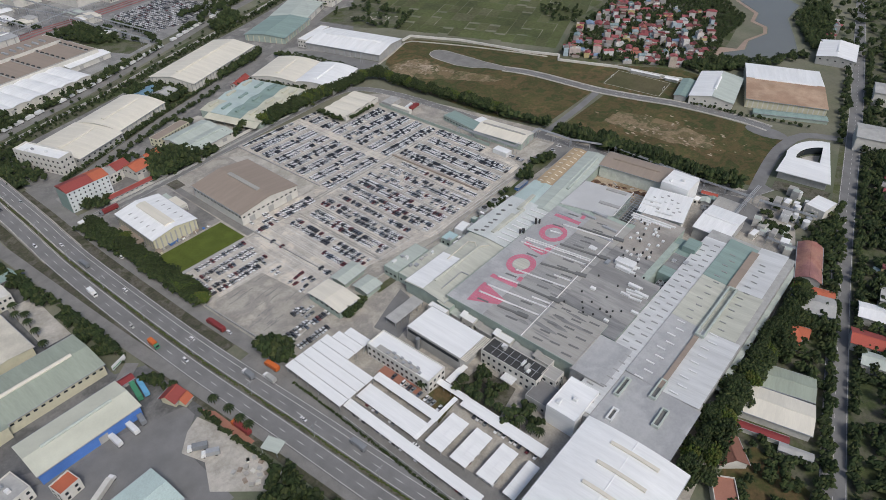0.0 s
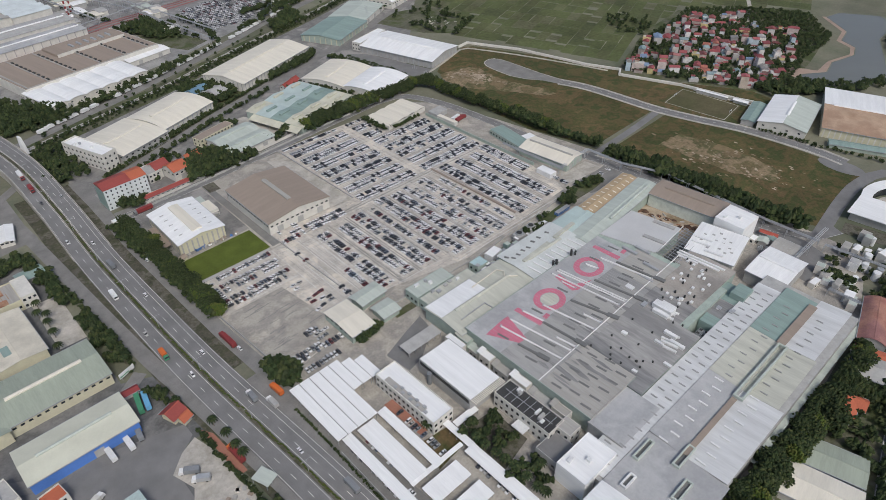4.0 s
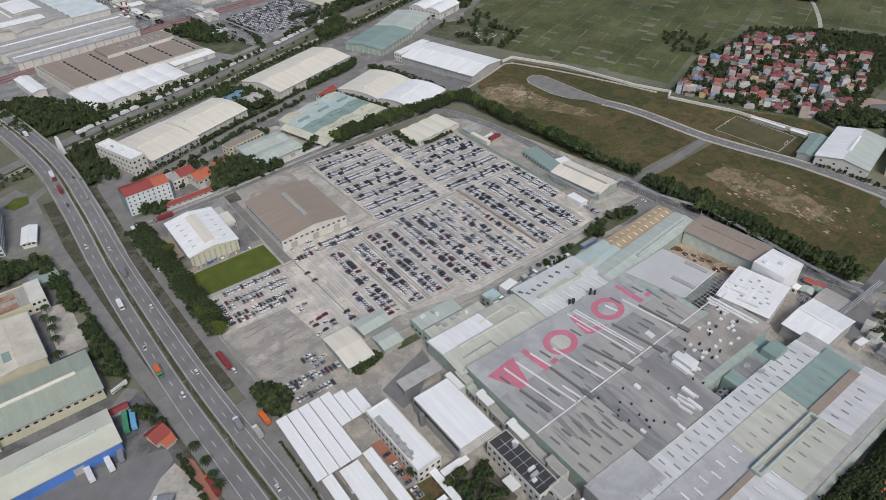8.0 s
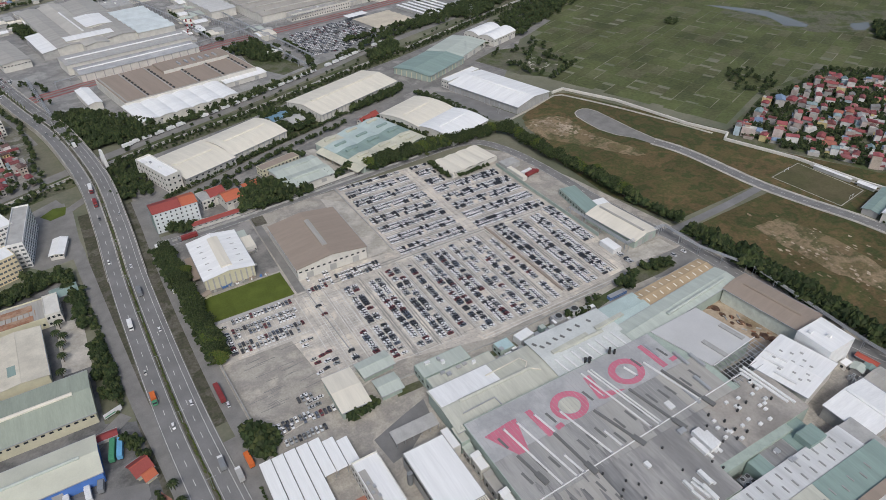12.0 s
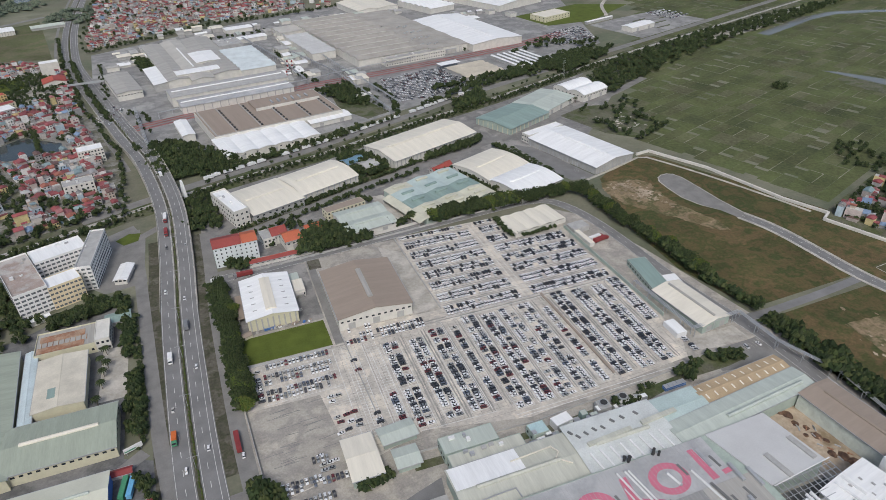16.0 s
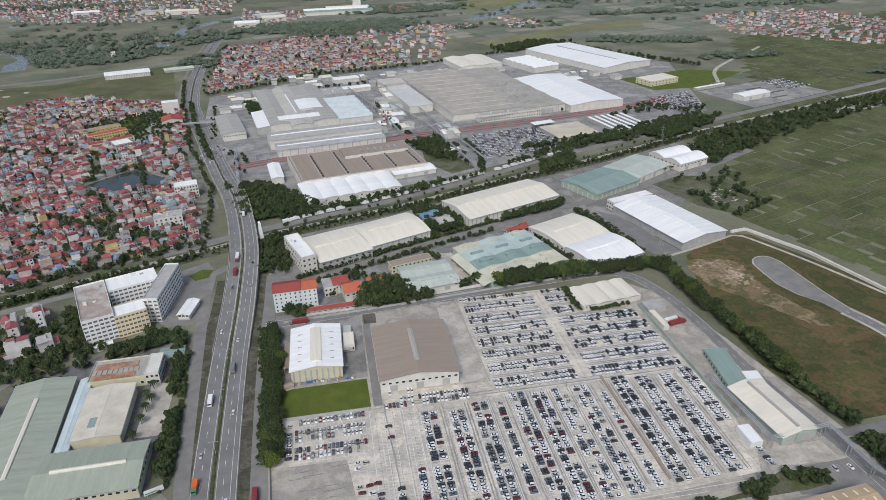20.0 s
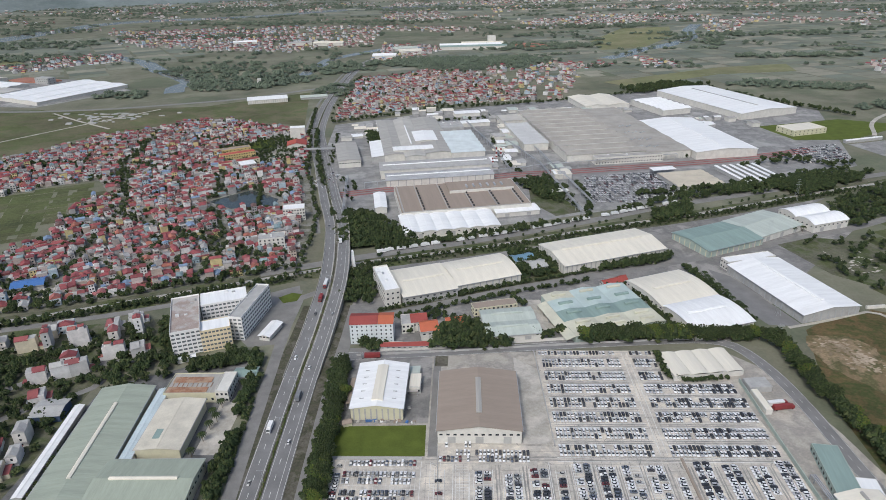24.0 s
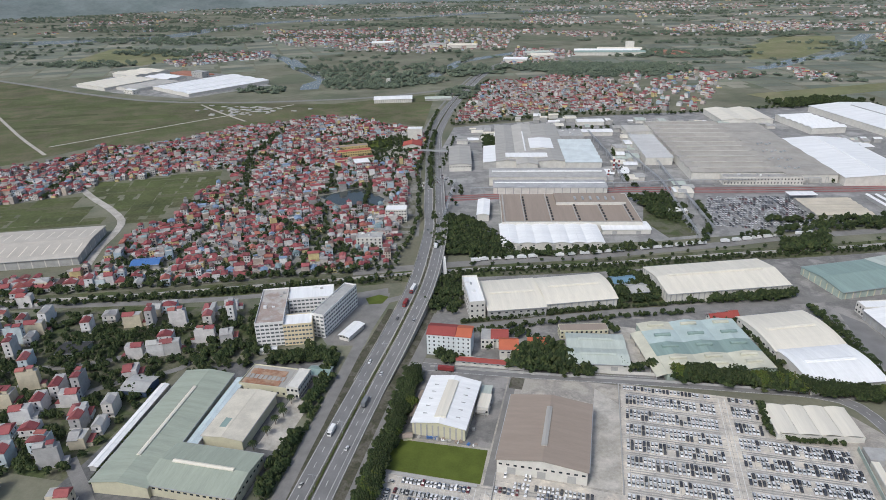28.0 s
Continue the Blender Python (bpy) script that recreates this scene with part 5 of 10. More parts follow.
part("parapet", Build().box(-18.2, -17.9, 8.3, 26.9, 10.2, 11.3), m_wallg, plant)
part("parapet", Build().box(-16.1, -15.8, 26.5, 106.7, 10.6, 11.3), m_walldg, plant)
part("parapet", Build().box(-16.1, 12, 26.4, 26.7, 10.4, 11.4), m_tan, plant)
part("parapet", Build().box(-16.1, 80, 106.4, 106.7, 10.6, 11.3), m_walldg, plant)
part("roof_joint", Build().prism([(-15.8, 57.0), (121, 61.5), (121, 62.0), (-15.8, 57.5)], 11.03, 11.35), m_whitep, plant, "white capping strip")
part("roof_joint", Build().prism([(110, 71.6), (144.5, 74.6), (144.5, 75.1), (110, 72.1)], 11.7, 11.85), m_whitep, plant, "white capping strip")


PAINT = [11.06]


def painted(pts, name="painted_shape"):
    PAINT[0] += 0.004
    part(name, Build().prism(pts, 11.05, PAINT[0]), m_pink, plant, "faded red roof paint")


def painted_ring(x, y, rx, ry, k):
    n = 28
    o = [(x + rx * math.cos(2 * math.pi * i / n), y + ry * math.sin(2 * math.pi * i / n)) for i in range(n)]
    q = [(x + k * rx * math.cos(2 * math.pi * i / n), y + k * ry * math.sin(2 * math.pi * i / n)) for i in range(n)]
    bm = Build()
    bm.add([(a, c, 11.075) for a, c in o] + [(a, c, 11.075) for a, c in q], [(i, (i + 1) % n, n + (i + 1) % n, n + i) for i in range(n)])
    part("painted_ring", bm, m_pink, plant, "faded red ring of roof paint")


# plain painted shapes: bars, rings and wedges
painted([(88.2, 84.4), (91.9, 84.6), (90.2, 102), (87.2, 102)])
painted([(95.2, 85.0), (99.8, 85.4), (99.6, 87.8), (95.0, 87.5)])
painted_ring(70.8, 92.2, 9.6, 8.4, 0.6)
painted([(49.4, 99.8), (53.2, 100.1), (52.2, 88.4), (62.6, 83.8), (50.0, 84.2), (47.2, 86)])
painted_ring(32.8, 90.2, 9.6, 8.4, 0.6)
part("dirty_patch", Build().prism([(32.8 + 5.5 * math.cos(i * 0.524), 90.2 + 4.8 * math.sin(i * 0.524)) for i in range(12)], 11.05, 11.07), m_beige, plant, "dusty disc inside a ring")
painted([(13.2, 80.6), (16.6, 81), (15.3, 97.8), (12.1, 97.8)])
painted([(19.2, 81.4), (23.3, 81.9), (23.0, 84.5), (19.0, 84)])
painted([(-11.7, 95.7), (-4.0, 80), (1.2, 79.4), (6.4, 97.0), (1.9, 97.1)])

# long white caps, dark trunks and roof lights, all leaning a little off the sheets' run
for x0, y0, x1, y1, w in ((-1.9, 94.4, 3.0, 58.2, 0.9), (5.5, 94.3, 10.7, 58.2, 0.9), (15.1, 94.0, 17.2, 81.0, 0.9), (26.5, 89.5, 31.4, 59.5, 0.95), (50.4, 102.9, 56.1, 61.1, 0.8), (54.4, 102.5, 60.6, 60.0, 0.8), (56.2, 102.5, 62.2, 60.2, 0.7),
                          (49.1, 94.6, 50.2, 85.8, 0.5), (82.2, 92.3, 87.5, 60.9, 1.0), (71.4, 94.9, 73.2, 87.3, 1.0), (36.5, 70.2, 37.9, 59.8, 0.9), (12.8, 69.5, 14.5, 58.3, 0.9)):
    L = math.hypot(x1 - x0, y1 - y0)
    o = part("ridge_cap", Build().loft([(-w / 2, 0), (w / 2, 0), (w / 2, 0.45), (0, 0.7), (-w / 2, 0.45)], 0, L, "x"), m_whitep, plant, "long white roof cap")
    o.matrix_basis = pose(x0, y0, 11.05, 0, 0, math.degrees(math.atan2(y1 - y0, x1 - x0)))
    for f in (0.0, 1.0):
        part("cap_end", Build().box(L * f - 0.25, L * f + 0.25, -w * 0.7, w * 0.7, 0, 0.85), m_steel, o)
for x0, y0, x1, y1 in ((85.9, 83.6, 90.5, 54.4), (63.5, 82.8, 68.9, 52.1), (40.4, 81.7, 46.8, 55.1), (16.3, 81.2, 18.6, 55.1), (-4.9, 79.8, -2.4, 62.0)):
    L = math.hypot(x1 - x0, y1 - y0)
    o = part("roof_trunk", Build().loft([(-0.75, 0), (0.75, 0), (0.55, 0.6), (-0.55, 0.6)], 0, L, "x").box(L - 6.5, L, -1.25, 1.25, 0, 1.0), m_skylight, plant, "dark sooty roof ducting")
    o.matrix_basis = pose(x0, y0, 11.045, 0, 0, math.degrees(math.atan2(y1 - y0, x1 - x0)))
slot = Build().box(-0.62, 0.62, -3.4, 3.4, 0, 0.16).mesh("skylight", m_skylight)
rs = random.Random(11)
for x, y in ((80.1, 72), (75.5, 72), (98.1, 73.5), (53, 70.7), (45.5, 70), (34.5, 70.6), (28.8, 69.8), (23.5, 69.5), (6.9, 69.1), (20.6, 88.8), (43.8, 90), (95.6, 92.6), (-8, 68.5), (1.2, 70), (58.5, 72), (68.8, 73), (40.2, 64), (90.4, 72), (-6.5, 88.5), (79, 94)):
    part("skylight", slot, None, plant).matrix_basis = pose(x, y, 11.05, 0, 0, 8)
slot_b = Build().box(-0.55, 0.55, -2.8, 2.8, 0, 0.16).mesh("skylight", m_skylight)
for ix in range(5):
    for iy, y in enumerate((32.5, 41, 49.5)):
        part("skylight", slot_b, None, plant).matrix_basis = pose(-12 + ix * 7.0 + (iy % 2) * 3, y, 11.03, 0, 0, 5)
for x, y in ((86, 64), (96, 67), (92, 96), (100, 84), (106, 79)):
    part("roof_vent", Build().box(x - 0.8, x + 0.8, y - 5, y + 5, 11.0, 12.4 if x > 95 else 11.5), m_steel, plant)
fan = Build().box(-0.9, 0.9, -0.7, 0.7, 0, 1.0).mesh("roof_fan", m_whitep)
fan2 = Build().tube(0, 0, 0, 1.6, 0.6, 0.5, 8).mesh("roof_cowl", m_dark)
for i in range(34):
    x, y = rs.uniform(80, 117), rs.uniform(35, 56)
    o = part("roof_fan", fan, None, plant, "small white roof fan") if i % 3 else part("roof_cowl", fan2, None, plant, "sooty roof cowl")
    o.location = (x, y, 11.0)
for x, y, w, d, hh in ((70.5, 43, 4.6, 11.5, 2.6), (66, 42, 2.4, 9, 1.8), (74, 42, 2.2, 8, 1.9), (72.6, 65.5, 3.2, 4.6, 0.8), (37, 20, 1.6, 4.4, 1.0), (52, 24, 2, 8, 1.6), (56, 30, 2, 7, 1.6), (47, 31, 1.4, 5, 1.2), (66, 52, 4, 2.4, 1.2), (40, 47, 2, 3, 1.2), (22, 29, 1.5, 2.5, 1.0)):
    part("roof_unit", Build().box(x - w / 2, x + w / 2, y - d / 2, y + d / 2, 11.0, 11.0 + hh), m_whitep if w < 4 or hh > 2 else m_steel, plant, "white rooftop plant housing")
for x, y, a, L in ((123, 50, 94, 28), (120.5, 51, 94, 26), (118, 56, 94, 12), (72, 40, 97, 10), (70, 41, 97, 10), (66.5, 39, 97, 8), (50, 27, 97, 9), (52, 28, 97, 9), (47, 25, 97, 7), (57, 29, 97, 7)):
    o = part("roof_duct", Build().loft([(-0.7, 0), (0.7, 0), (0.7, 0.7), (0, 1.0), (-0.7, 0.7)], -L / 2, L / 2, "x"), m_whitep, plant, "long white roof duct")
    o.matrix_basis = pose(x, y, 11.0, 0, 0, a)
dk = Build().tube(0, 0, 0, 0.9, 0.5, 0.5, 8).mesh("roof_cowl", m_dark)
for i in range(22):
    o = part("roof_cowl", dk, None, plant, "sooty roof cowl")
    o.location = (rs.uniform(14, 80), rs.uniform(24, 54), 11.0)
part("duct_stack", Build().tube(72, 106, 11, 15, 0.8, 0.7, 10), m_dark, plant, "black sooty exhaust stack")
part("duct_stack", Build().tube(74, 104.5, 11, 14, 0.6, 0.6, 10), m_dark, plant, "black sooty exhaust stack")
# sheet seams and sooty streaks on the big roof
bm = Build()
for i in range(56):
    bm.box(-14.6 + i * 2.0, -14.5 + i * 2.0, 57.8 + 0.07 * i, 106 if i < 56 else 72, 11.052, 11.09)
for i in range(17):
    bm.box(-14 + i * 2.0, -13.9 + i * 2.0, 27.2, 56, 11.022, 11.06)
part("roof_seam", bm, m_wallg, plant, "thin raised sheet seams")
for i in range(46):
    x, y, L, w = rs.uniform(-10, 80), rs.uniform(24, 60), rs.uniform(4, 16), rs.uniform(0.5, 1.8)
    if y + L > 70 or (y < 28 and x < 14) or (x > 62 and y < 32):
        continue
    z = 11.075 + 0.0008 * i
    bm = Build()
    bm.add([(x - w * 0.2, y, z), (x + w * 0.3, y, z), (x + w, y + L * 0.5, z), (x + w * 0.4, y + L, z), (x - w * 0.1, y + L, z), (x - w * 0.7, y + L * 0.45, z)], [(0, 1, 2, 3, 4, 5)])
    part("soot_streak", bm, m_soot, plant, "sooty streak on roof sheets")
# lattice over the roof recess
for i in range(12):
    x = 111.5 + i * 2.9
    part("lattice_beam", Build().box(x - 0.14, x + 0.14, 57.2 + i * 0.35, 72.4 + i * 0.15, 11.0, 11.35), m_steel, plant, "bare steel beam over a recess")
for i in range(5):
    o = part("lattice_rail", Build().box(0, 33, -0.12, 0.12, 0, 0.25), m_steel, plant, "bare steel rail over a recess")
    o.matrix_basis = pose(110.4, 58.4 + i * 3.4, 11.35, 0, 0, 4 - 0.6 * i)
# The shade inside the recess is put into the floor's dark colour.
part("recess_floor", Build().box(110.1, 144, 57, 73, 0.1, 0.35), m_yarddark, plant, "recess floor coloured dark for the shade inside")
for x, y, a in ((137.5, 84, 98), (120, 80, 98)):
    o = part("roof_duct", Build().box(-7, 7, -1.3, 1.3, 0, 0.8), m_wallg, plant, "broad pale roof duct")
    o.matrix_basis = pose(x, y, 11.45, 0, 0, a)

# long hall on the south-east side
longh = thing("long_hall", "long grey-white hall with rows of roof slots and monitors", "factory", 0, 0, 0, 0)
part("wall", Build().box(-38, 140, -32, 18, 0, 9.6), m_wallg, longh)
pale = mat("pale_grey_white_sheet", (0.60, 0.605, 0.60), 0.6, grain=0.07, gscale=1.4, wear=0.14, wscale=0.18, stretch=ROOFX)
for x0, x1, y0, y1, z0, z1, mt in ((-36, 130, 5.4, 18.4, 10.4, 9.8, pale), (-2, 50, -12, 5.2, 9.9, 10.8, m_grey), (50.1, 92, -12, 5.2, 9.9, 10.8, m_beige), (92.1, 136, -12, 5.2, 9.9, 10.8, m_teal),
                                 (-2, 50, -31.6, -12.2, 10.8, 9.7, pale), (50.1, 92, -29, -12.2, 10.8, 9.7, m_beige), (92.1, 140, -28, -12.2, 10.8, 9.7, pale), (-38, -2.1, -33, 5.2, 9.8, 10.2, m_grey)):
    bm = Build()
    bm.add([(x0, y0, z0), (x1, y0, z0), (x1, y1, z1), (x0, y1, z1), (x0, y0, z0 - 0.3), (x1, y0, z0 - 0.3), (x1, y1, z1 - 0.3), (x0, y1, z1 - 0.3)], [(0, 1, 2, 3), (7, 6, 5, 4), (0, 4, 5, 1), (1, 5, 6, 2), (2, 6, 7, 3), (3, 7, 4, 0)])
    part("roof_sheet", bm, mt, longh)
slot2 = Build().box(-0.35, 0.35, -1.7, 1.7, 0, 0.3).mesh("skylight", mat("dull_skylight", (0.33, 0.33, 0.32), 0.5, grain=0.1))
slot3 = Build().box(-0.4, 0.4, -2.2, 2.2, 0, 0.45).mesh("roof_vent", m_whitep)
for i in range(26):
    x = -32 + i * 6.1
    part("skylight", slot2, None, longh).location = (x, 14.6, 10.0)
    part("skylight", slot2, None, longh).location = (x + 3, 9.0, 10.25)
    if x > -2:
        part("skylight" if x > 48 else "roof_vent", slot2 if x > 48 else slot3, None, longh).location = (x, -3.5 + 2 * (i % 2), 10.4)
        part("skylight" if x > 48 else "roof_vent", slot2 if x > 48 else slot3, None, longh).location = (x + 1.5, -20 + 1.5 * (i % 2), 10.35)
part("ridge_gutter", Build().box(-2, 42, -13.4, -10.8, 10.85, 11.0), m_brown, longh, "brown ridge walkway")
part("ridge_gutter", Build().box(91, 131, -13.6, -9.2, 10.85, 11.1), m_brown, longh, "brown ridge walkway")
r = Build().box(42.5, 90, -15.6, -14.6, 10.7, 12.2)
r.box(42.5, 90, -11.6, -10.6, 10.7, 12.2).box(42.5, 43.5, -14.6, -11.6, 10.7, 12.2).box(89, 90, -14.6, -11.6, 10.7, 12.2)
part("monitor", r, m_green, longh, "pale green open roof monitor")
for x0, x1, y0, y1 in ((-19, -6, 0, 3), (-24, -12, -22, -18.5), (-10, 4, -14, -10.5), (-34, -26, -4, -1)):
    bm = Build()
    bm.box(x0, x1, y0, y0 + 0.7, 10.1, 11.6).box(x0, x1, y1 - 0.7, y1, 10.1, 11.6).box(x0, x0 + 0.7, y0 + 0.7, y1 - 0.7, 10.1, 11.6).box(x1 - 0.7, x1, y0 + 0.7, y1 - 0.7, 10.1, 11.6)
    part("monitor", bm, m_green if y0 != -4 else m_whitep, longh, "open roof monitor")
    part("monitor_floor", Build().box(x0 + 0.7, x1 - 0.7, y0 + 0.7, y1 - 0.7, 10.1, 10.5), m_skylight, longh)
part("eaves_canopy", Build().box(20, 140, -35, -32.1, 5.0, 5.3), m_green, longh, "pale green lean-to roof")

r = shed("press_hall", "large bright white hall with curved roof vents", -66, -19, 54, 46, 0, 12.2, m_white, m_wall, 1.6, "x", vents=0, doors=0, arch=True)
for x in (-46, -58, -70, -82):
    bm = Build()
    ys = [(-13 + 22 * i / 8) for i in range(9)]
    for a, c in zip(ys, ys[1:]):
        f = lambda y: 12.35 + 1.6 * (1 - ((y + 2) / 23) ** 2)
        bm.add([(x + 66 - 0.8, a, f(a)), (x + 66 + 0.8, a, f(a)), (x + 66 + 0.8, c, f(c)), (x + 66 - 0.8, c, f(c)), (x + 66 - 0.8, a, f(a) + 0.9), (x + 66 + 0.8, a, f(a) + 0.9), (x + 66 + 0.8, c, f(c) + 0.9), (x + 66 - 0.8, c, f(c) + 0.9)],
               [(4, 5, 6, 7), (0, 1, 5, 4), (1, 2, 6, 5), (2, 3, 7, 6), (3, 0, 4, 7)])
    part("curved_vent", bm, m_cream, r, "curved raised roof vent")
block("white_store", "tall white windowless store with a roof vent", -34, 15.5, 22, 15, 0, 11.5, 0, m_white, m_white, parapet=0.4, units=2)
block("dark_annex", "dark flat-roofed annex beside an office", -36, 30, 13, 12, 0, 6, 1, m_wallg, m_asphalt, 2, 3, parapet=0.6)
block("small_annex", "tan flat-roofed annex between larger halls", -25, 32, 8, 8, 0, 9, 2, m_wall, m_tan, 2, 2, parapet=0.4)

# offices and canopies along the highway
r = block("main_office", "white office building with a stepped roof terrace", -61.8, 95.5, 12.5, 41, 1.0, 8.0, 2, m_wall, m_white, 4, 13, parapet=0.9, units=0, faces="swe")
for i in range(9):
    part("roof_unit", Build().box(-5 + (i % 2) * 1.8, -3.7 + (i % 2) * 1.8, -14 + i * 2.6, -12.4 + i * 2.6, 8.15, 9.1), m_steel, r, "rooftop air conditioner")
part("roof_terrace", Build().box(-5.4, -2.2, -12, 15, 8.16, 8.3), m_tan, r, "tan roof strip with machines")
r = block("canteen", "white flat-roofed canteen with a cream slatted eave", -36.7, 90, 20.5, 36, 0, 9.5, 0, m_wallg, m_white, parapet=0.25)
for i in range(22):
    part("eave_slat", Build().box(-10 + i * 0.93, -9.5 + i * 0.93, -21.5, -18, 9.4, 9.8), m_cream, r, "cream eave slat")
part("window_band", Build().box(-10.4, -10.25, -17, 17, 6.6, 8.6), m_glass, r)
part("tank", Build().tube(-11.6, 9, 0, 7.5, 1.3, 1.3, 12), m_greyp, r, "grey standing tank")
r = block("laboratory_office", "white office with a black roof crowded with pipes", -29.5, 51.5, 11, 33, 0, 9, 2, m_wall, mat("black_roof_felt", (0.055, 0.055, 0.055), 0.85, grain=0.2, wear=0.3), 3, 10, parapet=0.7, units=6, seed=4)
for i in range(7):
    part("pipe", Build().box(-4.5, 4.5, -13 + i * 4, -12.8 + i * 4, 9.3, 9.5), m_steel, r)
part("pipe", Build().box(-0.2, 0.0, -14, 14, 9.5, 9.7), m_steel, r)
part("porch", Build().box(-10.5, -5.6, -6, 1, 3.4, 3.9), m_whitep, r, "white entrance porch")

# the largest canopy is built of strips with an open court
for i in range(7):
    x1 = -97.6 + i * 5.75
    y0, y1 = (99.5, 139.5) if i < 4 else (118.2, 139.5 - (i - 4) * 3)
    canopy("parking_canopy", "white ribbed parking canopy on steel posts", x1 - 2.8, (y0 + y1) / 2, 5.45, y1 - y0, 0, 4.6, m_white, bays=5, tilt=0.3, axis="y")
canopy("parking_canopy", "long white parking canopy on steel posts", -77.4, 80.4, 5.0, 41, 0, 3.2, m_white, 7, 0.4, "y")
canopy("parking_canopy", "broad white parking canopy on steel posts", -88, 80.7, 9.6, 37, 0, 3.2, m_white, 6, 0.5, "y")
canopy("parking_canopy", "long narrow white parking canopy along the fence", -98.3, 60, 5.2, 80, 0, 3.2, m_white, 12, 0.4, "y")
for x, y, d in ((-81, 52.3, 9.8), (-80.4, 38.9, 8.9), (-79.6, 25, 8.6), (-79.6, 12.5, 6)):
    canopy("parking_canopy", "white parking canopy on steel posts", x, y, 20, d, 0, 3.2, m_white, 4, 0.4)
canopy("parking_canopy", "long white parking canopy by the planted court", -62, 34.8, 6.2, 46, 0, 3.2, m_white, 8, 0.4, "y")
canopy("covered_walk", "narrow white covered walkway", -60.2, 66, 3.6, 18, 0, 3.0, m_white, 4, 0.2, "y")
canopy("covered_walk", "narrow white covered walkway", -51, 71, 14, 3.6, 0, 3.0, m_white, 3, 0.2, "x")
canopy("covered_walk", "narrow white covered walkway", -78, 61.5, 30, 2.4, 0, 3.0, m_white, 4, 0.2, "x")

# narrow annexes under the west wall of the assembly hall
for y0, y1, hh, mt, rf in ((84, 92, 6.5, m_wall, m_white), (93, 99, 4.5, m_wallg, m_green), (100, 108, 7.5, m_walldg, m_beige), (72, 82, 5.0, m_wallg, m_tan), (60, 70, 7.0, m_wall, m_white), (46, 58, 5.0, m_wallg, m_wallg), (36, 45, 7.5, m_wall, m_tan)):
    block("side_annex", "narrow flat-roofed annex against the assembly hall", -18.6, (y0 + y1) / 2, 4.6, y1 - y0 - 0.4, 0, hh, 1, mt, rf, 0, 2, parapet=0.3, units=0, faces="w")
    single("link_roof", Build().loft([(-2.2, 0), (2.2, 0.7), (2.2, 0.85), (-2.2, 0.15)], -1.6, 1.6, "y"), rf, "small sloping link roof against a hall wall", "roof", m=pose(-18.6, y1, hh + 0.5))
block("side_annex", "white lattice-roofed link between two halls", -23.5, 106, 4, 12, 0, 7, 1, m_wall, m_white, 0, 3, parapet=0.3, faces="w")

# smaller halls between lot and plant
canopy("bicycle_shelter", "grey corrugated bicycle shelter", -33.7, 121.8, 23, 7.8, 0, 3.6, m_wallg, 5, 0.5, "x", "")
shed("store", "cream-roofed store with grey walls", -52.2, 159, 14.5, 25, 0, 5.6, m_cream, m_walldg, 1.0, "x", vents=0, doors=1, wins=4)
shed("pavilion", "pale green-roofed open pavilion", -32, 168.5, 17, 9.5, 4, 4.4, m_green, m_walldg, 0.8, "x", vents=0, doors=0, over=1.0)
shed("pavilion", "pale green-roofed square shelter", -32.2, 152.3, 10.8, 10, 0, 4.4, m_green, m_walldg, 0.8, "x", vents=0, doors=0, over=1.0)
block("service_wing", "low wing with a pale teal roof", -1.7, 149.5, 28, 10.5, 0, 6.6, 1, m_walldg, m_green, 7, 3, parapet=0.2, units=3)
block("service_wing", "low wing with a cream ribbed roof", 3.8, 139.5, 38, 8, 0, 6.6, 1, m_walldg, m_beige, 8, 2, parapet=0.2, units=5, seed=3)
shed("paint_shop", "white and beige roofed hall with a long ridge duct", 11, 120, 60, 28, 0, 8.4, m_beige, m_walldg, 1.4, "x", vents=1, vent_len=0.7, doors=0)
part("white_sheet", Build().add([(-30, 1.2, 9.83), (4, 1.2, 9.83), (4, 14.4, 8.66), (-30, 14.4, 8.66), (-30, 1.2, 9.88), (4, 1.2, 9.88), (4, 14.4, 8.71), (-30, 14.4, 8.71)], [(4, 5, 6, 7), (0, 1, 5, 4), (1, 2, 6, 5), (2, 3, 7, 6), (3, 0, 4, 7)]), m_white, [o for o in scene.objects if o.name.startswith("paint_shop")][0], "bright white roof sheets")
shed("north_wing", "pale roofed wing with white raised ribs", 66, 121, 49, 31, 0, 9.6, mat("chalky_sheet", (0.58, 0.60, 0.58), 0.6, wear=0.1, wscale=0.08), m_walldg, 0.9, "x", vents=1, vent_len=0.6, doors=0, vent_mat=m_beige)
for i in range(8):
    single("roof_rib", Build().box(-0.45, 0.45, -5.5, 5.5, 0, 0.5), m_whitep, "white raised rib on a factory roof", "roof rib", group="white roof ribs", m=pose(46.5 + i * 5.4, 112, 10.25, 3, 0, 8))
shed("north_wing", "pale green-roofed wing with a long duct", 133.5, 116.5, 88, 14, 5.5, 9.8, m_green, m_walldg, 0.9, "x", vents=0, doors=0)
shed("north_wing", "pale teal-roofed low wing", 105, 127, 26, 18, 2, 9.2, mat("pale_teal_sheet", (0.44, 0.53, 0.51), 0.6, wear=0.1), m_walldg, 0.6, "x", vents=0, doors=0)
single("roof_duct", Build().loft([(-0.9, 0), (0.9, 0), (0.9, 1.0), (0, 1.4), (-0.9, 1.0)], -26, 26, "x"), m_green, "long pale green roof duct on a factory wing", "roof duct", m=pose(146, 114.5, 10.5, 0, 0, 5.5))
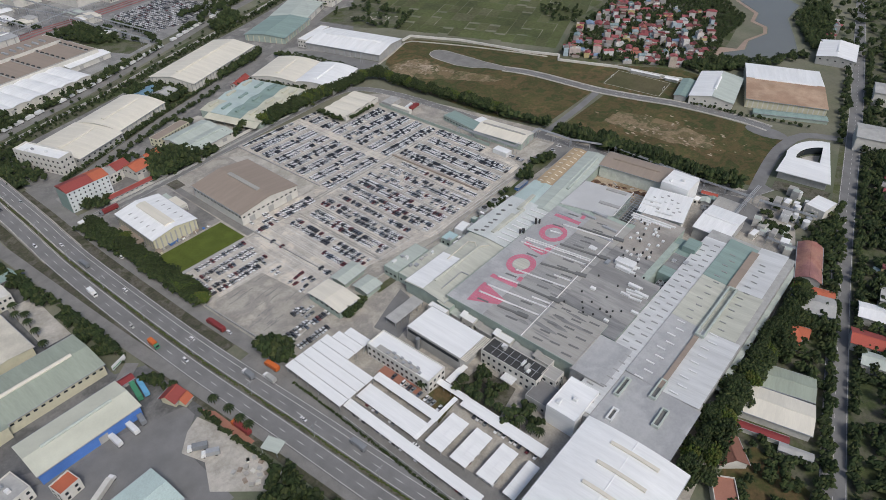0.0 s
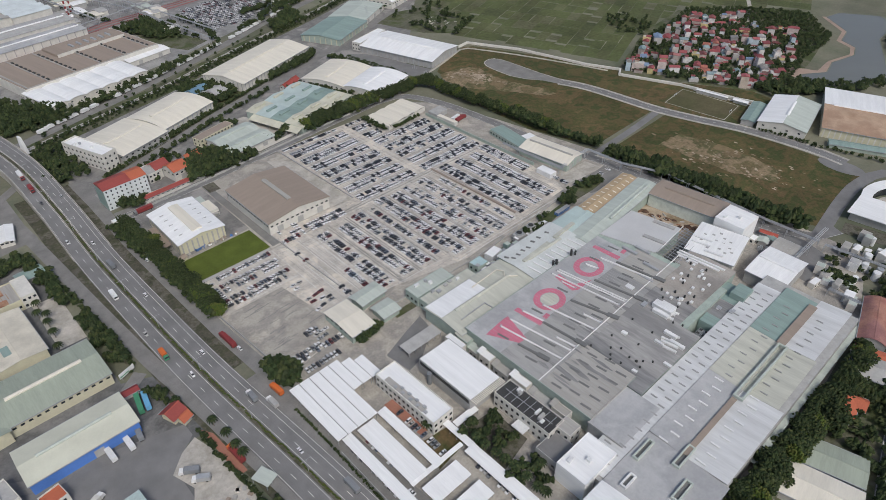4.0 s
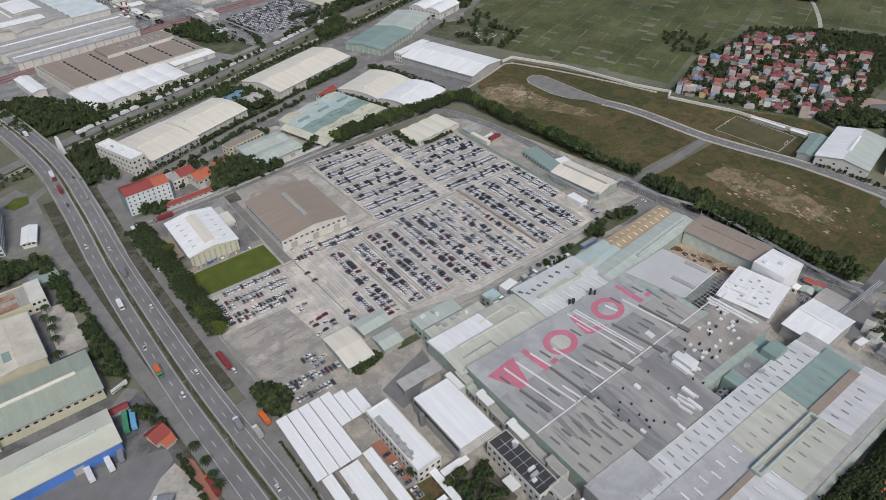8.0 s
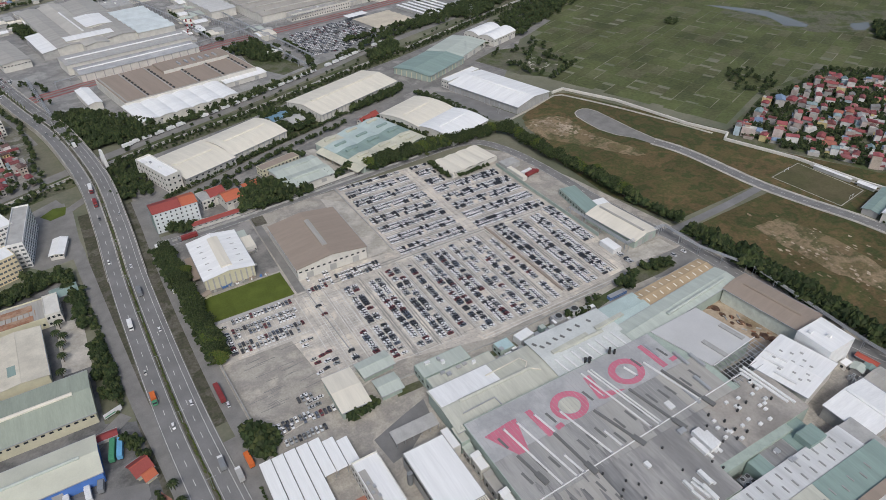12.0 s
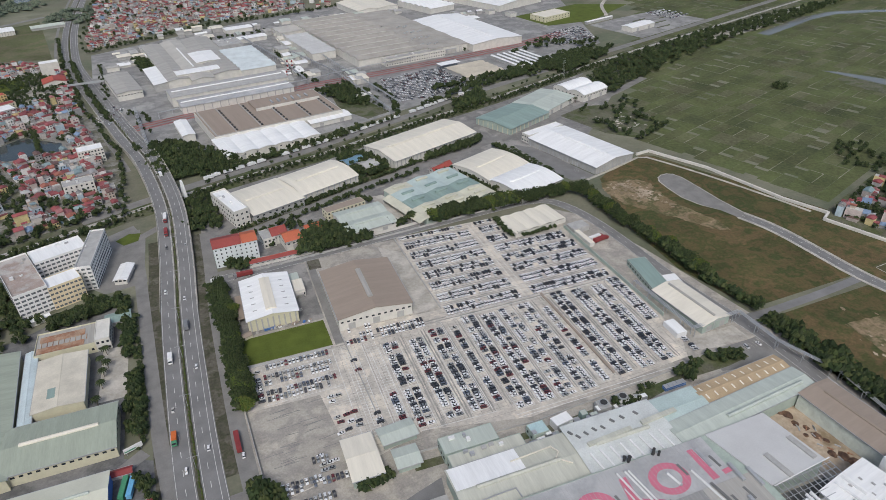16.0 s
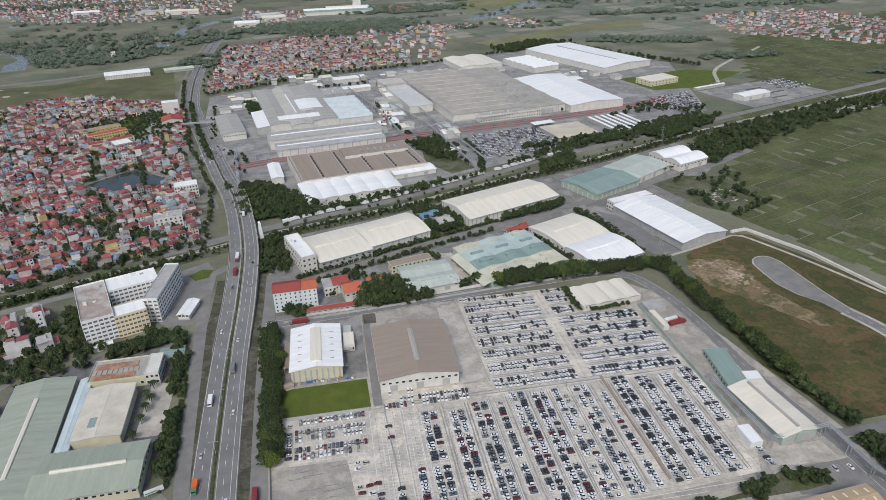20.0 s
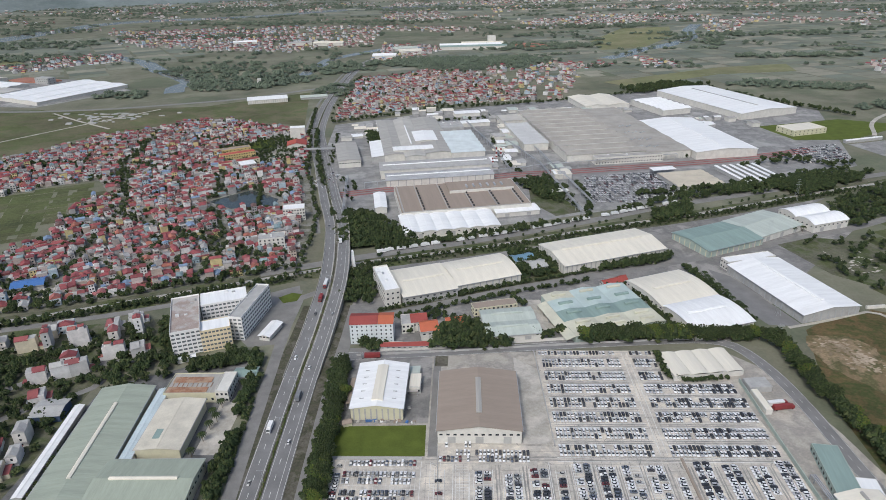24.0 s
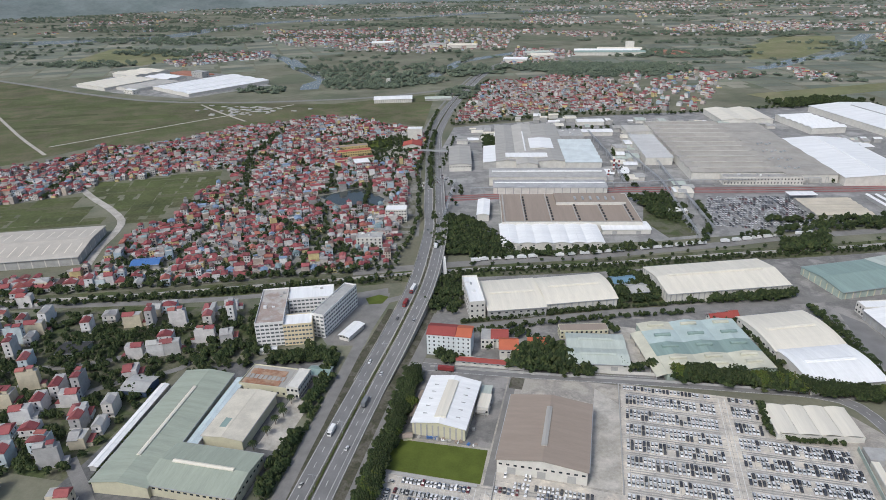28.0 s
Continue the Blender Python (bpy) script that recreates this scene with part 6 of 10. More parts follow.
shed("north_wing", "sandy brown-roofed wing with cream skylights", 147, 132, 58, 11, 4, 9, mat("sandy_sheet", (0.42, 0.32, 0.20), 0.75, grain=0.1, wear=0.15, wscale=0.1), m_walldg, 0.8, "x", vents=0, doors=0, strips=10, strip_mat=m_cream)
rq = random.Random(8)
for i in range(16):
    block("service_cabin", "small pale plant room beside the lot wall", 28 + i * 4.6, 139 + 0.55 * i + rq.uniform(-2, 3), rq.uniform(2, 4.5), rq.uniform(2, 4), 0, rq.uniform(2, 4.5), 0, rq.choice([m_steel, m_wallg, m_teal, m_wall]), rq.choice([m_steel, m_white, m_green]), parapet=0)
for i in range(8):
    single("storage_tank", Build().tube(0, 0, 0, rq.uniform(2, 4), 1.1, 1.1, 12), m_steel, "small upright steel tank in a yard", "tank", m=pose(40 + i * 7, 142 + rq.uniform(-3, 4), 0.06))
shed("body_shop", "brown-roofed hall with chalky pale green walls", 178.6, 90, 21.5, 46, 6.5, 10, m_brown, mat("chalky_wall", (0.60, 0.64, 0.58), 0.85, grain=0.05, gscale=1.0, wear=0.14, wscale=0.3), 1.3, "y", vents=1, vent_len=0.75, doors=0)
block("white_block", "tall white rooftop block", 173.6, 55, 20, 19, 0, 15, 0, m_white, m_white, parapet=0.3, units=2)
shed("annex_hall", "white-roofed hall with many small roof vents", 145, 52, 32, 28, 11, 11.2, m_white, m_wall, 0.8, "y", vents=0, doors=0)
for x, y in ((139.5, 48), (144, 43.6), (146, 48.7), (141, 41), (150, 46), (138, 43.6), (151, 50.5), (142.6, 55), (150, 57), (147, 61), (140, 60), (154.5, 54.5), (135.5, 53.5), (145.5, 53)):
    single("roof_vent", Build().box(-0.4, 0.4, -0.8, 0.8, 0, 0.4).box(-0.48, 0.48, -0.88, 0.88, 0.4, 0.52), m_wallg, "small pale roof vent on a white hall", "roof vent", group="small roof vents", m=pose(x, y, 11.75, 0, 0, 11))
shed("arched_store", "white store hall with a broad ridge vent", 152.8, 18, 31, 22, 0, 8.4, m_white, m_wallg, 2.2, "y", vents=1, vent_len=0.95, doors=0)
shed("yard_shelter", "grey concrete barrel-roofed shelter with stained bays", 182.7, 23.3, 13, 15, 0, 3.6, m_tan, m_wallg, 1.4, "y", arch=True, spans=1, vents=0, doors=0, strips=4, strip_mat=m_wallg)
block("yard_cabin", "low white flat-roofed cabin behind the plant", 178.2, 42.6, 6, 4, 0, 3.2, 1, m_wall, m_white, 2, 1, parapet=0.2)
shed("yard_cabin", "small pale green shed behind the plant", 180.6, 37.4, 5.5, 5, 12, 3, m_green, m_wallg, 0.7, "x", vents=0, doors=1)
shed("yard_cabin", "small teal shed behind the plant", 185.6, 34.2, 4, 4.5, 12, 2.8, m_teal, m_wallg, 0.6, "x", vents=0, doors=1)
shed("yard_cabin", "narrow dark red lean-to behind the plant", 190.6, 38.4, 3, 10, 8, 2.6, m_tile, m_wallg, 0.6, "y", vents=0, doors=0)
for x, y, a in ((172, 36, 0), (174.4, 35.6, 0), (176, 32.6, 90), (171.5, 33.4, 20)):
    block("stillage_crate", "stacked grey steel crates behind the plant", x, y, 1.8, 1.4, a, 1.6, 0, m_steel, m_dark)
for x, y in ((136.5, 58), (141.5, 59.5), (133, 48)):
    single("roof_duct", Build().box(-0.55, 0.55, -5.5, 5.5, 0, 0.7), m_whitep, "long white duct on a white hall", "roof duct", m=pose(x, y, 11.9, 0, 0, 11))
# pipes, vents and troughs on the northern roofs
def roof_run(name, pts, z, w, h, material, label):
    r = thing(name, label, "roof pipe")
    for (x0, y0), (x1, y1) in zip(pts, pts[1:]):
        L = math.hypot(x1 - x0, y1 - y0)
        o = part("pipe", Build().box(-w / 2, L + w / 2, -w / 2, w / 2, 0, h), material, r)
        o.matrix_basis = pose(x0, y0, z, 0, 0, math.degrees(math.atan2(y1 - y0, x1 - x0)))


roof_run("roof_pipe", [(10, 127), (31, 128), (33, 124), (30, 121), (35.7, 116)], 10.0, 0.5, 0.5, m_cream, "bent pale pipe run on a beige roof")
roof_run("roof_pipe", [(-12, 113), (6, 113.5), (6.5, 108.5)], 9.6, 0.5, 0.5, m_steel, "bent steel pipe run on a beige roof")
roof_run("roof_pipe", [(79.6, 123.9), (97.7, 125.1)], 10.6, 2.4, 1.1, m_beige, "long cream roof trough")
roof_run("roof_pipe", [(48.5, 121.7), (70.8, 123.0)], 10.5, 2.2, 1.1, m_beige, "long cream roof trough")
for x, y in ((60, 128.8), (66.5, 130.9), (55.5, 129.2), (50.5, 128.5), (72.2, 131.1), (46, 128.1), (43.5, 131.5), (80, 131)):
    single("roof_vent", Build().box(-0.5, 0.5, -1.3, 1.3, 0, 0.55).box(-0.62, 0.62, -1.4, 1.4, 0.55, 0.68), m_skylight, "small dark roof vent", "roof vent", group="dark roof vents", m=pose(x, y, 9.9, 0, 0, 25))
for x, y in ((58, 104.2), (60.2, 103.5), (59, 102.4)):
    single("exhaust_stack", Build().tube(0, 0, 0, 2.6, 0.7, 0.6, 10).tube(0, 0, 2.6, 3.0, 0.95, 0.95, 10), m_dark, "black sooty exhaust stack on a roof", "exhaust stack", m=pose(x, y + 4, 10.0))
sheet("dirt_pit", [(143, 112), (150, 70), (170, 66), (172, 116)], 0.2, m_dirt, "excavated red earth pit between halls", "soil")
rz_ = random.Random(12)
m_redearth = mat("red_earth", [(0.12, 0.07, 0.045), (0.19, 0.115, 0.075), (0.085, 0.052, 0.038)], 0.95, grain=0.3, gscale=1.5, wear=0.2, wscale=0.3, source="noise")
for x, y, q in ((158, 109, 2.6), (157, 103, 1.8), (160, 99, 1.6), (160.5, 93, 2.3), (162.5, 89, 1.5), (158.5, 82, 2.2), (162.5, 79, 2.8), (164, 74, 3.2), (156, 95, 1.3), (155, 112, 1.8)):
    e = [(q * rz_.uniform(0.75, 1.2) * math.cos(k * 0.6981), q * rz_.uniform(0.75, 1.2) * 1.2 * math.sin(k * 0.6981), 0) for k in range(9)]
    top = [(u * 0.45 + rz_.uniform(-0.2, 0.2), v * 0.45, q * rz_.uniform(0.3, 0.45)) for u, v, w in e]
    single("earth_heap", Build().add(e + top, [tuple(range(9, 18))] + [(k, (k + 1) % 9, 9 + (k + 1) % 9, 9 + k) for k in range(9)]), m_redearth, "dark red earth heap beside a dig", "earth heap", m=pose(x, y, 0.2))
for i in range(14):
    x, y = rz_.uniform(155, 168), rz_.uniform(72, 112)
    single("timber_stack", Build().box(-1.4, 1.4, -0.3, 0.3, 0, 0.4).box(-1.2, 1.3, -0.22, 0.35, 0.4, 0.6), rz_.choice([m_steel, m_rust, m_wallg]), "stacked planks and steel beside a dig", "planks", m=pose(x, y, 0.2, 0, 0, rz_.uniform(40, 130)))
sheet("yard_back", [(163, 2), (167, 33), (186, 45), (200, 57), (203, 20), (196, 2)], 0.1, m_asphalt, "dark asphalt yard behind a white store", "yard")

# plant along the lot wall
for x, y, w, d, hh in ((72.5, 146.6, 6.5, 6.5, 4.6), (84.5, 147.2, 6.5, 6.5, 4.2)):
    r = thing("cooling_tower", "square grey cooling tower with a round fan", "cooling tower", x, y, 0)
    part("casing", Build().box(-w / 2, w / 2, -d / 2, d / 2, 0.6, hh), m_wallg, r)
    part("louvre", Build().box(-w / 2 - 0.05, w / 2 + 0.05, -d / 2 - 0.05, d / 2 + 0.05, 1.0, 2.2), m_greyp, r, "dark intake louvre")
    f = part("fan_stack", Build().tube(0, 0, hh, hh + 1.2, 2.5, 2.2, 18), m_steel, r)
    part("fan_opening", Build().tube(0, 0, hh + 1.2, hh + 1.26, 1.9, 1.9, 18), m_dark, f, "dark fan opening")
    for sx in (-1, 1):
        for sy in (-1, 1):
            part("leg", Build().box(sx * (w / 2 - 0.3) - 0.2, sx * (w / 2 - 0.3) + 0.2, sy * (d / 2 - 0.3) - 0.2, sy * (d / 2 - 0.3) + 0.2, 0, 0.6), m_wallg, r)
block("plant_room", "pale teal plant room beside the lot wall", 33.4, 144.4, 9, 7.5, 2, 5, 1, m_walldg, mat("sky_teal_sheet", (0.42, 0.55, 0.56), 0.6), 2, 2, parapet=0.2, units=1, seed=31)
block("plant_room", "white boxy plant room beside the lot wall", 47.5, 145.6, 10, 6, 8, 4.6, 0, m_whitep, m_white, parapet=0.2, units=0)
for i in range(5):
    r = thing("blue_crate", "stack of blue steel parts crates", "crate", 112 + i * 2.7, 147 + 0.05 * i, 0, 2, "blue parts crates")
    for k in range(2):
        part("crate_body", Build().box(-1.2, 1.2, -1.5, 1.5, 0.1 + k * 1.15, 1.15 + k * 1.15), m_bluep, r)
        part("crate_rim", Build().box(-1.26, 1.26, -1.56, 1.56, 1.05 + k * 1.15, 1.16 + k * 1.15), m_steel, r)
# round the factory hall by the lawn
hall = [o for o in scene.objects if o.name.startswith("factory_hall") and abs(o.location.x + 76) < 1 and abs(o.location.y - 302.5) < 1][0]
part("broad_vent", Build().loft([(-3.3, 10.1), (3.3, 10.1), (3.3, 11.5), (0, 12.0), (-3.3, 11.5)], -18, 17, "y"), m_cream, hall, "broad cream ridge vent")
for sx in (-9.5, 9.5):
    for k in range(5):
        part("roof_light", Build().box(sx - 1.4, sx + 1.4, -15 + 7 * k, -14.4 + 7 * k, 9.2, 9.75), m_wallg, hall)
canopy("carport", "low carport with a tan sheet roof", -56.8, 309, 7, 13, 0, 3, m_tan, 2, 0.3, "y", "")
canopy("carport", "low carport with a pale sheet roof", -56.6, 324, 7, 11, 0, 3.4, m_green, 2, 0.3, "y", "")
canopy("carport", "brown sheet canopy along a factory hall", -94, 304, 4.6, 26, 0, 3, m_brown, 4, 0.3, "y", "")
r = thing("skip", "open blue steel skip on a yard", "skip", -79.5, 279.6, 0.1, 8)
part("skip_body", Build().loft([(-1.4, 0), (1.4, 0), (1.8, 1.7), (1.5, 1.7), (1.2, 0.25), (-1.2, 0.25), (-1.5, 1.7), (-1.8, 1.7)], -3.2, 3.2, "x"), m_bluep, r)
for x in (-3.2, 3.1):
    part("skip_end", Build().box(x, x + 0.1, -1.5, 1.5, 0, 1.65), m_bluep, r)
shed("garden_hut", "small hut with a brown roof beside a lawn", -93, 275.8, 5, 4, 20, 2.3, m_brown, m_wallc, 0.9, "x", vents=0, doors=0, over=0.4, gutters=False)
rk = random.Random(14)
for i in range(22):
    single("loaded_pallet", Build().box(-1.0, 1.0, -0.8, 0.8, 0.05, 0.35).box(-0.85, 0.85, -0.65, 0.65, 0.35, rk.uniform(0.7, 1.5)), rk.choice([m_wallg, m_bluep, m_tan, m_white, m_brown]), "low stack of pallets and goods on a yard", "pallet", group="loaded pallets", m=pose(rk.choice([rk.uniform(-97, -93), rk.uniform(-72, -56)]), rk.uniform(278, 284) if i % 2 else rk.uniform(284, 320), 0.08, 0, 0, rk.uniform(0, 90)) if i % 3 == 0 else pose(rk.uniform(-88, -54), rk.uniform(277.5, 279), 0.08, 0, 0, rk.uniform(0, 90)))

# cooling and utility equipment
for i, (x, y, w, d, hh, mt) in enumerate(((66, 19, 7, 13, 6, m_greyp), (73.5, 18, 6.5, 12, 6.6, m_greyp), (83, 19, 8, 15, 9.6, m_teal), (111.5, 23, 16, 19, 8.6, m_teal), (113, 20.5, 11, 8, 12.5, m_teal), (90, 29, 5, 3, 10, m_teal))):
    r = block("cooling_unit" if mt is m_greyp else "utility_block", "grey cooling units with round fans" if mt is m_greyp else "teal-roofed utility block between two halls", x, y, w, d, 0, hh, 0, mt, mt, parapet=0)
    if mt is m_greyp:
        for k in range(8):
            fx, fy = -w / 4 + (k % 2) * w / 2, -d * 0.375 + (k // 2) * d / 4
            f = part("fan", Build().tube(fx, fy, hh + 0.15, hh + 0.8, 1.25, 1.15, 14), m_steel, r, "round steel fan")
            part("fan_grille", Build().tube(fx, fy, hh + 0.8, hh + 0.84, 0.95, 0.95, 14), m_dark, f, "dark fan opening")
r = block("paint_hall", "low hall with a sooty brown-grey roof", 95.2, 21.6, 15.6, 18.6, 0, 8.8, 0, m_wallg, m_soot, parapet=0.25, units=4, seed=12)
rr = random.Random(21)
for i in range(34):
    x, y = rr.uniform(158, 236), rr.uniform(-26, 4)
    w, d, hh = rr.uniform(2.5, 8), rr.uniform(2.5, 6), rr.uniform(2, 7)
    if rr.random() < 0.3:
        single("storage_tank", Build().tube(0, 0, 0, hh, w / 3, w / 3, 14), rr.choice([m_steel, m_whitep]), "cylindrical metal storage tank", "tank", m=pose(x, y, 0))
    else:
        block("utility_cabin", "small utility building with a flat roof", x, y, w, d, rr.uniform(-8, 8), hh, 1, rr.choice([m_wall, m_wallg, m_whitep]), rr.choice([m_white, m_green, m_wallg, m_tan]), 2, 0, parapet=0)
block("utility_hall", "tall white utility hall", 217, -26, 17, 13, -12, 8, 0, m_wall, m_white, parapet=0.3)


def pipe_rack(x0, y0, x1, y1, z):
    L = math.hypot(x1 - x0, y1 - y0)
    root = thing("pipe_rack", "grey steel pipe bridge on trestles", "pipe rack", x0, y0, 0, math.degrees(math.atan2(y1 - y0, x1 - x0)))
    for k in range(3):
        part("pipe", Build().box(0, L, -1.2 + k, -0.8 + k, z, z + 0.4), m_steel, root)
    for k in range(int(L / 15) + 1):
        part("trestle", Build().box(k * 15 - 0.15, k * 15 + 0.15, -1.6, -1.3, 0, z).box(k * 15 - 0.15, k * 15 + 0.15, 1.3, 1.6, 0, z).box(k * 15 - 0.15, k * 15 + 0.15, -1.6, 1.6, z - 0.3, z), m_steel, root)


pipe_rack(128.6, 15.3, 217, 14, 6)
pipe_rack(199, 46, 200, 12, 5.5)
pipe_rack(203, 118, 199, 46, 5.5)
pipe_rack(191, 151, 203, 118, 6)
pipe_rack(190, 181, 191, 151, 6)
pipe_rack(154, 178, 190, 181, 6)
pipe_rack(150.8, 232, 154, 178, 6)
pipe_rack(160, -10, 160, -30, 5)
pipe_rack(200, 8, 204, -28, 5)

# halls and houses between the plant and the local road
shed("storehouse", "cream-roofed storehouse with an open side", 27, -57, 18, 34, 12, 5.2, m_cream, m_wall, 1.6, "y", vents=0, doors=0)
shed("storehouse", "low storehouse with an olive sheet roof", 47, -56.5, 15, 26, 14, 4.6, m_olive, m_wallg, 1.2, "y", vents=0, doors=0)
shed("lean_to", "dark red-roofed long lean-to", 10.5, -54, 3.6, 30, 13, 3.2, m_redpaint, m_wall, 0.5, "y", vents=0, doors=0, over=0.3)
shed("lean_to", "grey arched long lean-to", 10, -73, 3.6, 14, 13, 3.0, m_wallg, m_wallg, 0.6, "y", vents=0, doors=0, over=0.3)
shed("tiled_house", "old house with a brown tiled roof", -9, -50, 13, 12, 40, 3.8, mat("old_tiles", (0.23, 0.11, 0.08), 0.85, grain=0.2), m_wall, 3.2, "x", vents=0, doors=1, category="house")
shed("villa", "white villa with orange tiled roofs", 79, -48.5, 9.5, 10, 10, 6, m_orange, m_wall, 3, "x", vents=0, doors=1, wins=3, category="house")
shed("villa", "white villa wing with an orange tiled roof", 86.5, -52, 7, 8, 100, 5.6, m_orange, m_wall, 2.6, "x", vents=0, doors=0, wins=2, category="house")
shed("storehouse", "grey and orange roofed workshop", 114, -50, 16, 22, 14, 5.5, m_wallg, m_wall, 1.6, "y", vents=0, doors=1)
shed("storehouse", "workshop with rusty orange roof", 125, -48, 8, 20, 14, 5, m_orange, m_wall, 1.2, "y", vents=0, doors=1)
shed("storehouse", "dull red arched hall", 150, -38, 37, 13, 14, 6, mat("dull_red_sheet", [(0.30, 0.13, 0.11), (0.36, 0.19, 0.14), (0.28, 0.14, 0.13)], 0.75, grain=0.12, wear=0.2, wscale=0.12, source="noise"), m_wallg, 2.6, "x", arch=True, vents=0, doors=0)
block("roof_terrace_house", "low house with tiled terrace", -30, -56, 14, 10, 30, 4, 1, m_wall, m_clay, 3, 2)
for x, y, w, d, mt in ((104, -86, 12, 26, m_tile), (128, -82, 13, 22, m_white), (118, -96, 14, 16, m_wallg), (90, -92, 10, 22, m_green), (345, -48, 26, 60, m_wallg), (440, -30, 24, 40, m_wallg), (150, -84, 16, 14, m_wallg), (180, -86, 18, 14, m_white)):
    shed("roadside_house", "roadside building with a sheet roof", x, y, w, d, 12, 5.5 if w < 20 else 12, mt, m_wall, 1.6, "y", vents=0, doors=0, category="house", gutters=False)
sheet("garden_south", [(-36, -88), (-4, -84), (4, -58), (-6, -52), (-30, -50)], 0.07, m_grass, "overgrown garden plot", "garden")


# ---- west of the highway ----
r = shed("factory", "large grey-green roofed factory with a pale ridge vent", -228, 252, 31, 98, 5, 7.6, m_olive, m_wallc, 2.2, "y", vents=1, vent_len=0.62, doors=0, wins=0, vent_mat=m_cream)
shed("factory_wing", "grey-green roofed factory wing with a pale ridge vent", -187, 222.5, 50, 31, 1, 7.6, m_olive, m_wallc, 2.2, "x", vents=1, vent_len=0.7, doors=0, wins=14, vent_mat=m_cream)
shed("lean_to", "pale blue lean-to roof along a factory", -208.5, 270, 6, 64, 4, 5.5, mat("pale_blue_sheet", (0.52, 0.60, 0.62), 0.6), m_wall, 0.6, "y", vents=0, doors=0, over=0.3)
r = shed("storehouse", "cream-roofed storehouse with roof patches", -191.8, 267.5, 24, 43, 2, 7.4, mat("stained_cream_sheet", (0.58, 0.54, 0.45), 0.7, grain=0.08, wear=0.16, wscale=0.1), m_wallc, 1.2, "y", vents=0, doors=0, wins=0)
part("roof_patch", Build().box(-5.5, -1.5, -14, -6, 8.45, 8.6), m_teal, r, "teal replacement roof sheet")
r = block("old_workshop", "roofless workshop with rusty frames and cream walls", -193, 306, 32, 21, 1, 6.4, 1, m_wallc, m_tan, 8, 4, parapet=0.9, faces="se")
part("rusty_roof", Build().box(-14, 10, 1, 6.5, 6.6, 7.0), m_rust, r, "rusty roof sheets")
part("rusty_roof", Build().box(-15, 10, -9, -4, 6.6, 7.0), m_rust, r, "rusty roof sheets")
for i in range(9):
    part("rafter", Build().box(-13 + i * 3, -12.7 + i * 3, -4, 1, 6.7, 7.0), m_rust, r)
block("workshop_office", "two-storey cream office beside a workshop", -173, 306, 8, 20, 1, 8, 2, m_wall, m_wall, 3, 7, parapet=0.6, faces="se")
shed("roadside_shed", "teal-roofed open shed under trees", -166, 322, 14, 9, 5, 4, m_teal, m_wallg, 1, "x", vents=0, doors=0)
shed("long_shed", "long low white-roofed shed", -254, 252, 5, 74, 6, 3.2, m_white, m_wallg, 0.6, "y", vents=0, doors=0, over=0.3)
shed("freight_hall", "cream-roofed freight hall with a bright blue side", -187.4, 180.8, 47, 22, 1, 7.4, mat("ivory_sheet", (0.57, 0.57, 0.47), 0.65, grain=0.04, wear=0.08, wscale=0.08), m_blue, 1.8, "x", vents=1, vent_len=0.7, doors=1, wins=0, vent_mat=m_green)
for i in range(14):
    single("loaded_pallet", Build().box(-1.1, 1.1, -0.9, 0.9, 0.08, 0.5 + 0.15 * (i % 4)).box(-0.9, 0.9, -0.7, 0.7, 0.5 + 0.15 * (i % 4), 0.9 + 0.2 * (i % 3)), (m_wallg, m_brown, m_tan, m_wall)[i % 4], "low stack of pallets and scrap on a concrete pad", "pallet", group="loaded pallets", m=pose(-155 + 2.6 * (i % 5) + 0.7 * (i // 5), 112 - 5 * (i // 5) - 1.2 * (i % 3), 0, 0, 0, 20 + 11 * i))
r = thing("billboard", "white roadside billboard on two posts", "billboard", -155, 207.6, 0, 20)
part("panel", Build().box(-4.5, 4.5, -0.15, 0.15, 1.6, 4.6), m_whitep, r, "white panel")
part("stripe", Build().box(-4.2, 1.2, -0.2, -0.16, 2.2, 2.9), m_greenp, r, "plain green bar")
for x in (-3.4, 3.4):
    part("post", Build().box(x - 0.12, x + 0.12, -0.12, 0.12, 0, 1.6), m_steel, r)
shed("freight_hall", "pale teal-roofed hall beside the yard", -190, 124, 24, 22, 3, 6.5, mat("ice_sheet", (0.50, 0.60, 0.57), 0.6), m_wallg, 1.4, "x", vents=0, doors=1)
block("yard_office", "white two-storey yard office", -222, 172, 12, 14, 10, 7, 2, m_wall, m_wallg, 3, 3, units=3)
block("shop_house", "house with orange roof terrace", -205, 158, 9, 8, 10, 6, 2, m_wall, m_orange, 2, 2)
shed("gate_house", "gate house with a red curved roof", -149.2, 167.5, 7, 8, 20, 4, m_tile, m_wallc, 2.4, "x", vents=0, doors=1, over=1.0, category="house")
shed("gate_house", "gate lodge with red roof and orange gable", -146.6, 161.5, 4.5, 4, 20, 3.4, m_orange, m_wallc, 2.0, "x", vents=0, doors=0, over=0.8, category="house")
shed("roadside_shed", "small red-roofed shed beside parked trucks", -160.5, 194.4, 10, 3.4, 0, 3, m_redpaint, m_wall, 0.8, "x", vents=0, doors=0)
canopy("roadside_canopy", "small teal canopy beside the road", -136, 108, 7, 9, 20, 3, m_green, 2, 0.4, "x", "")
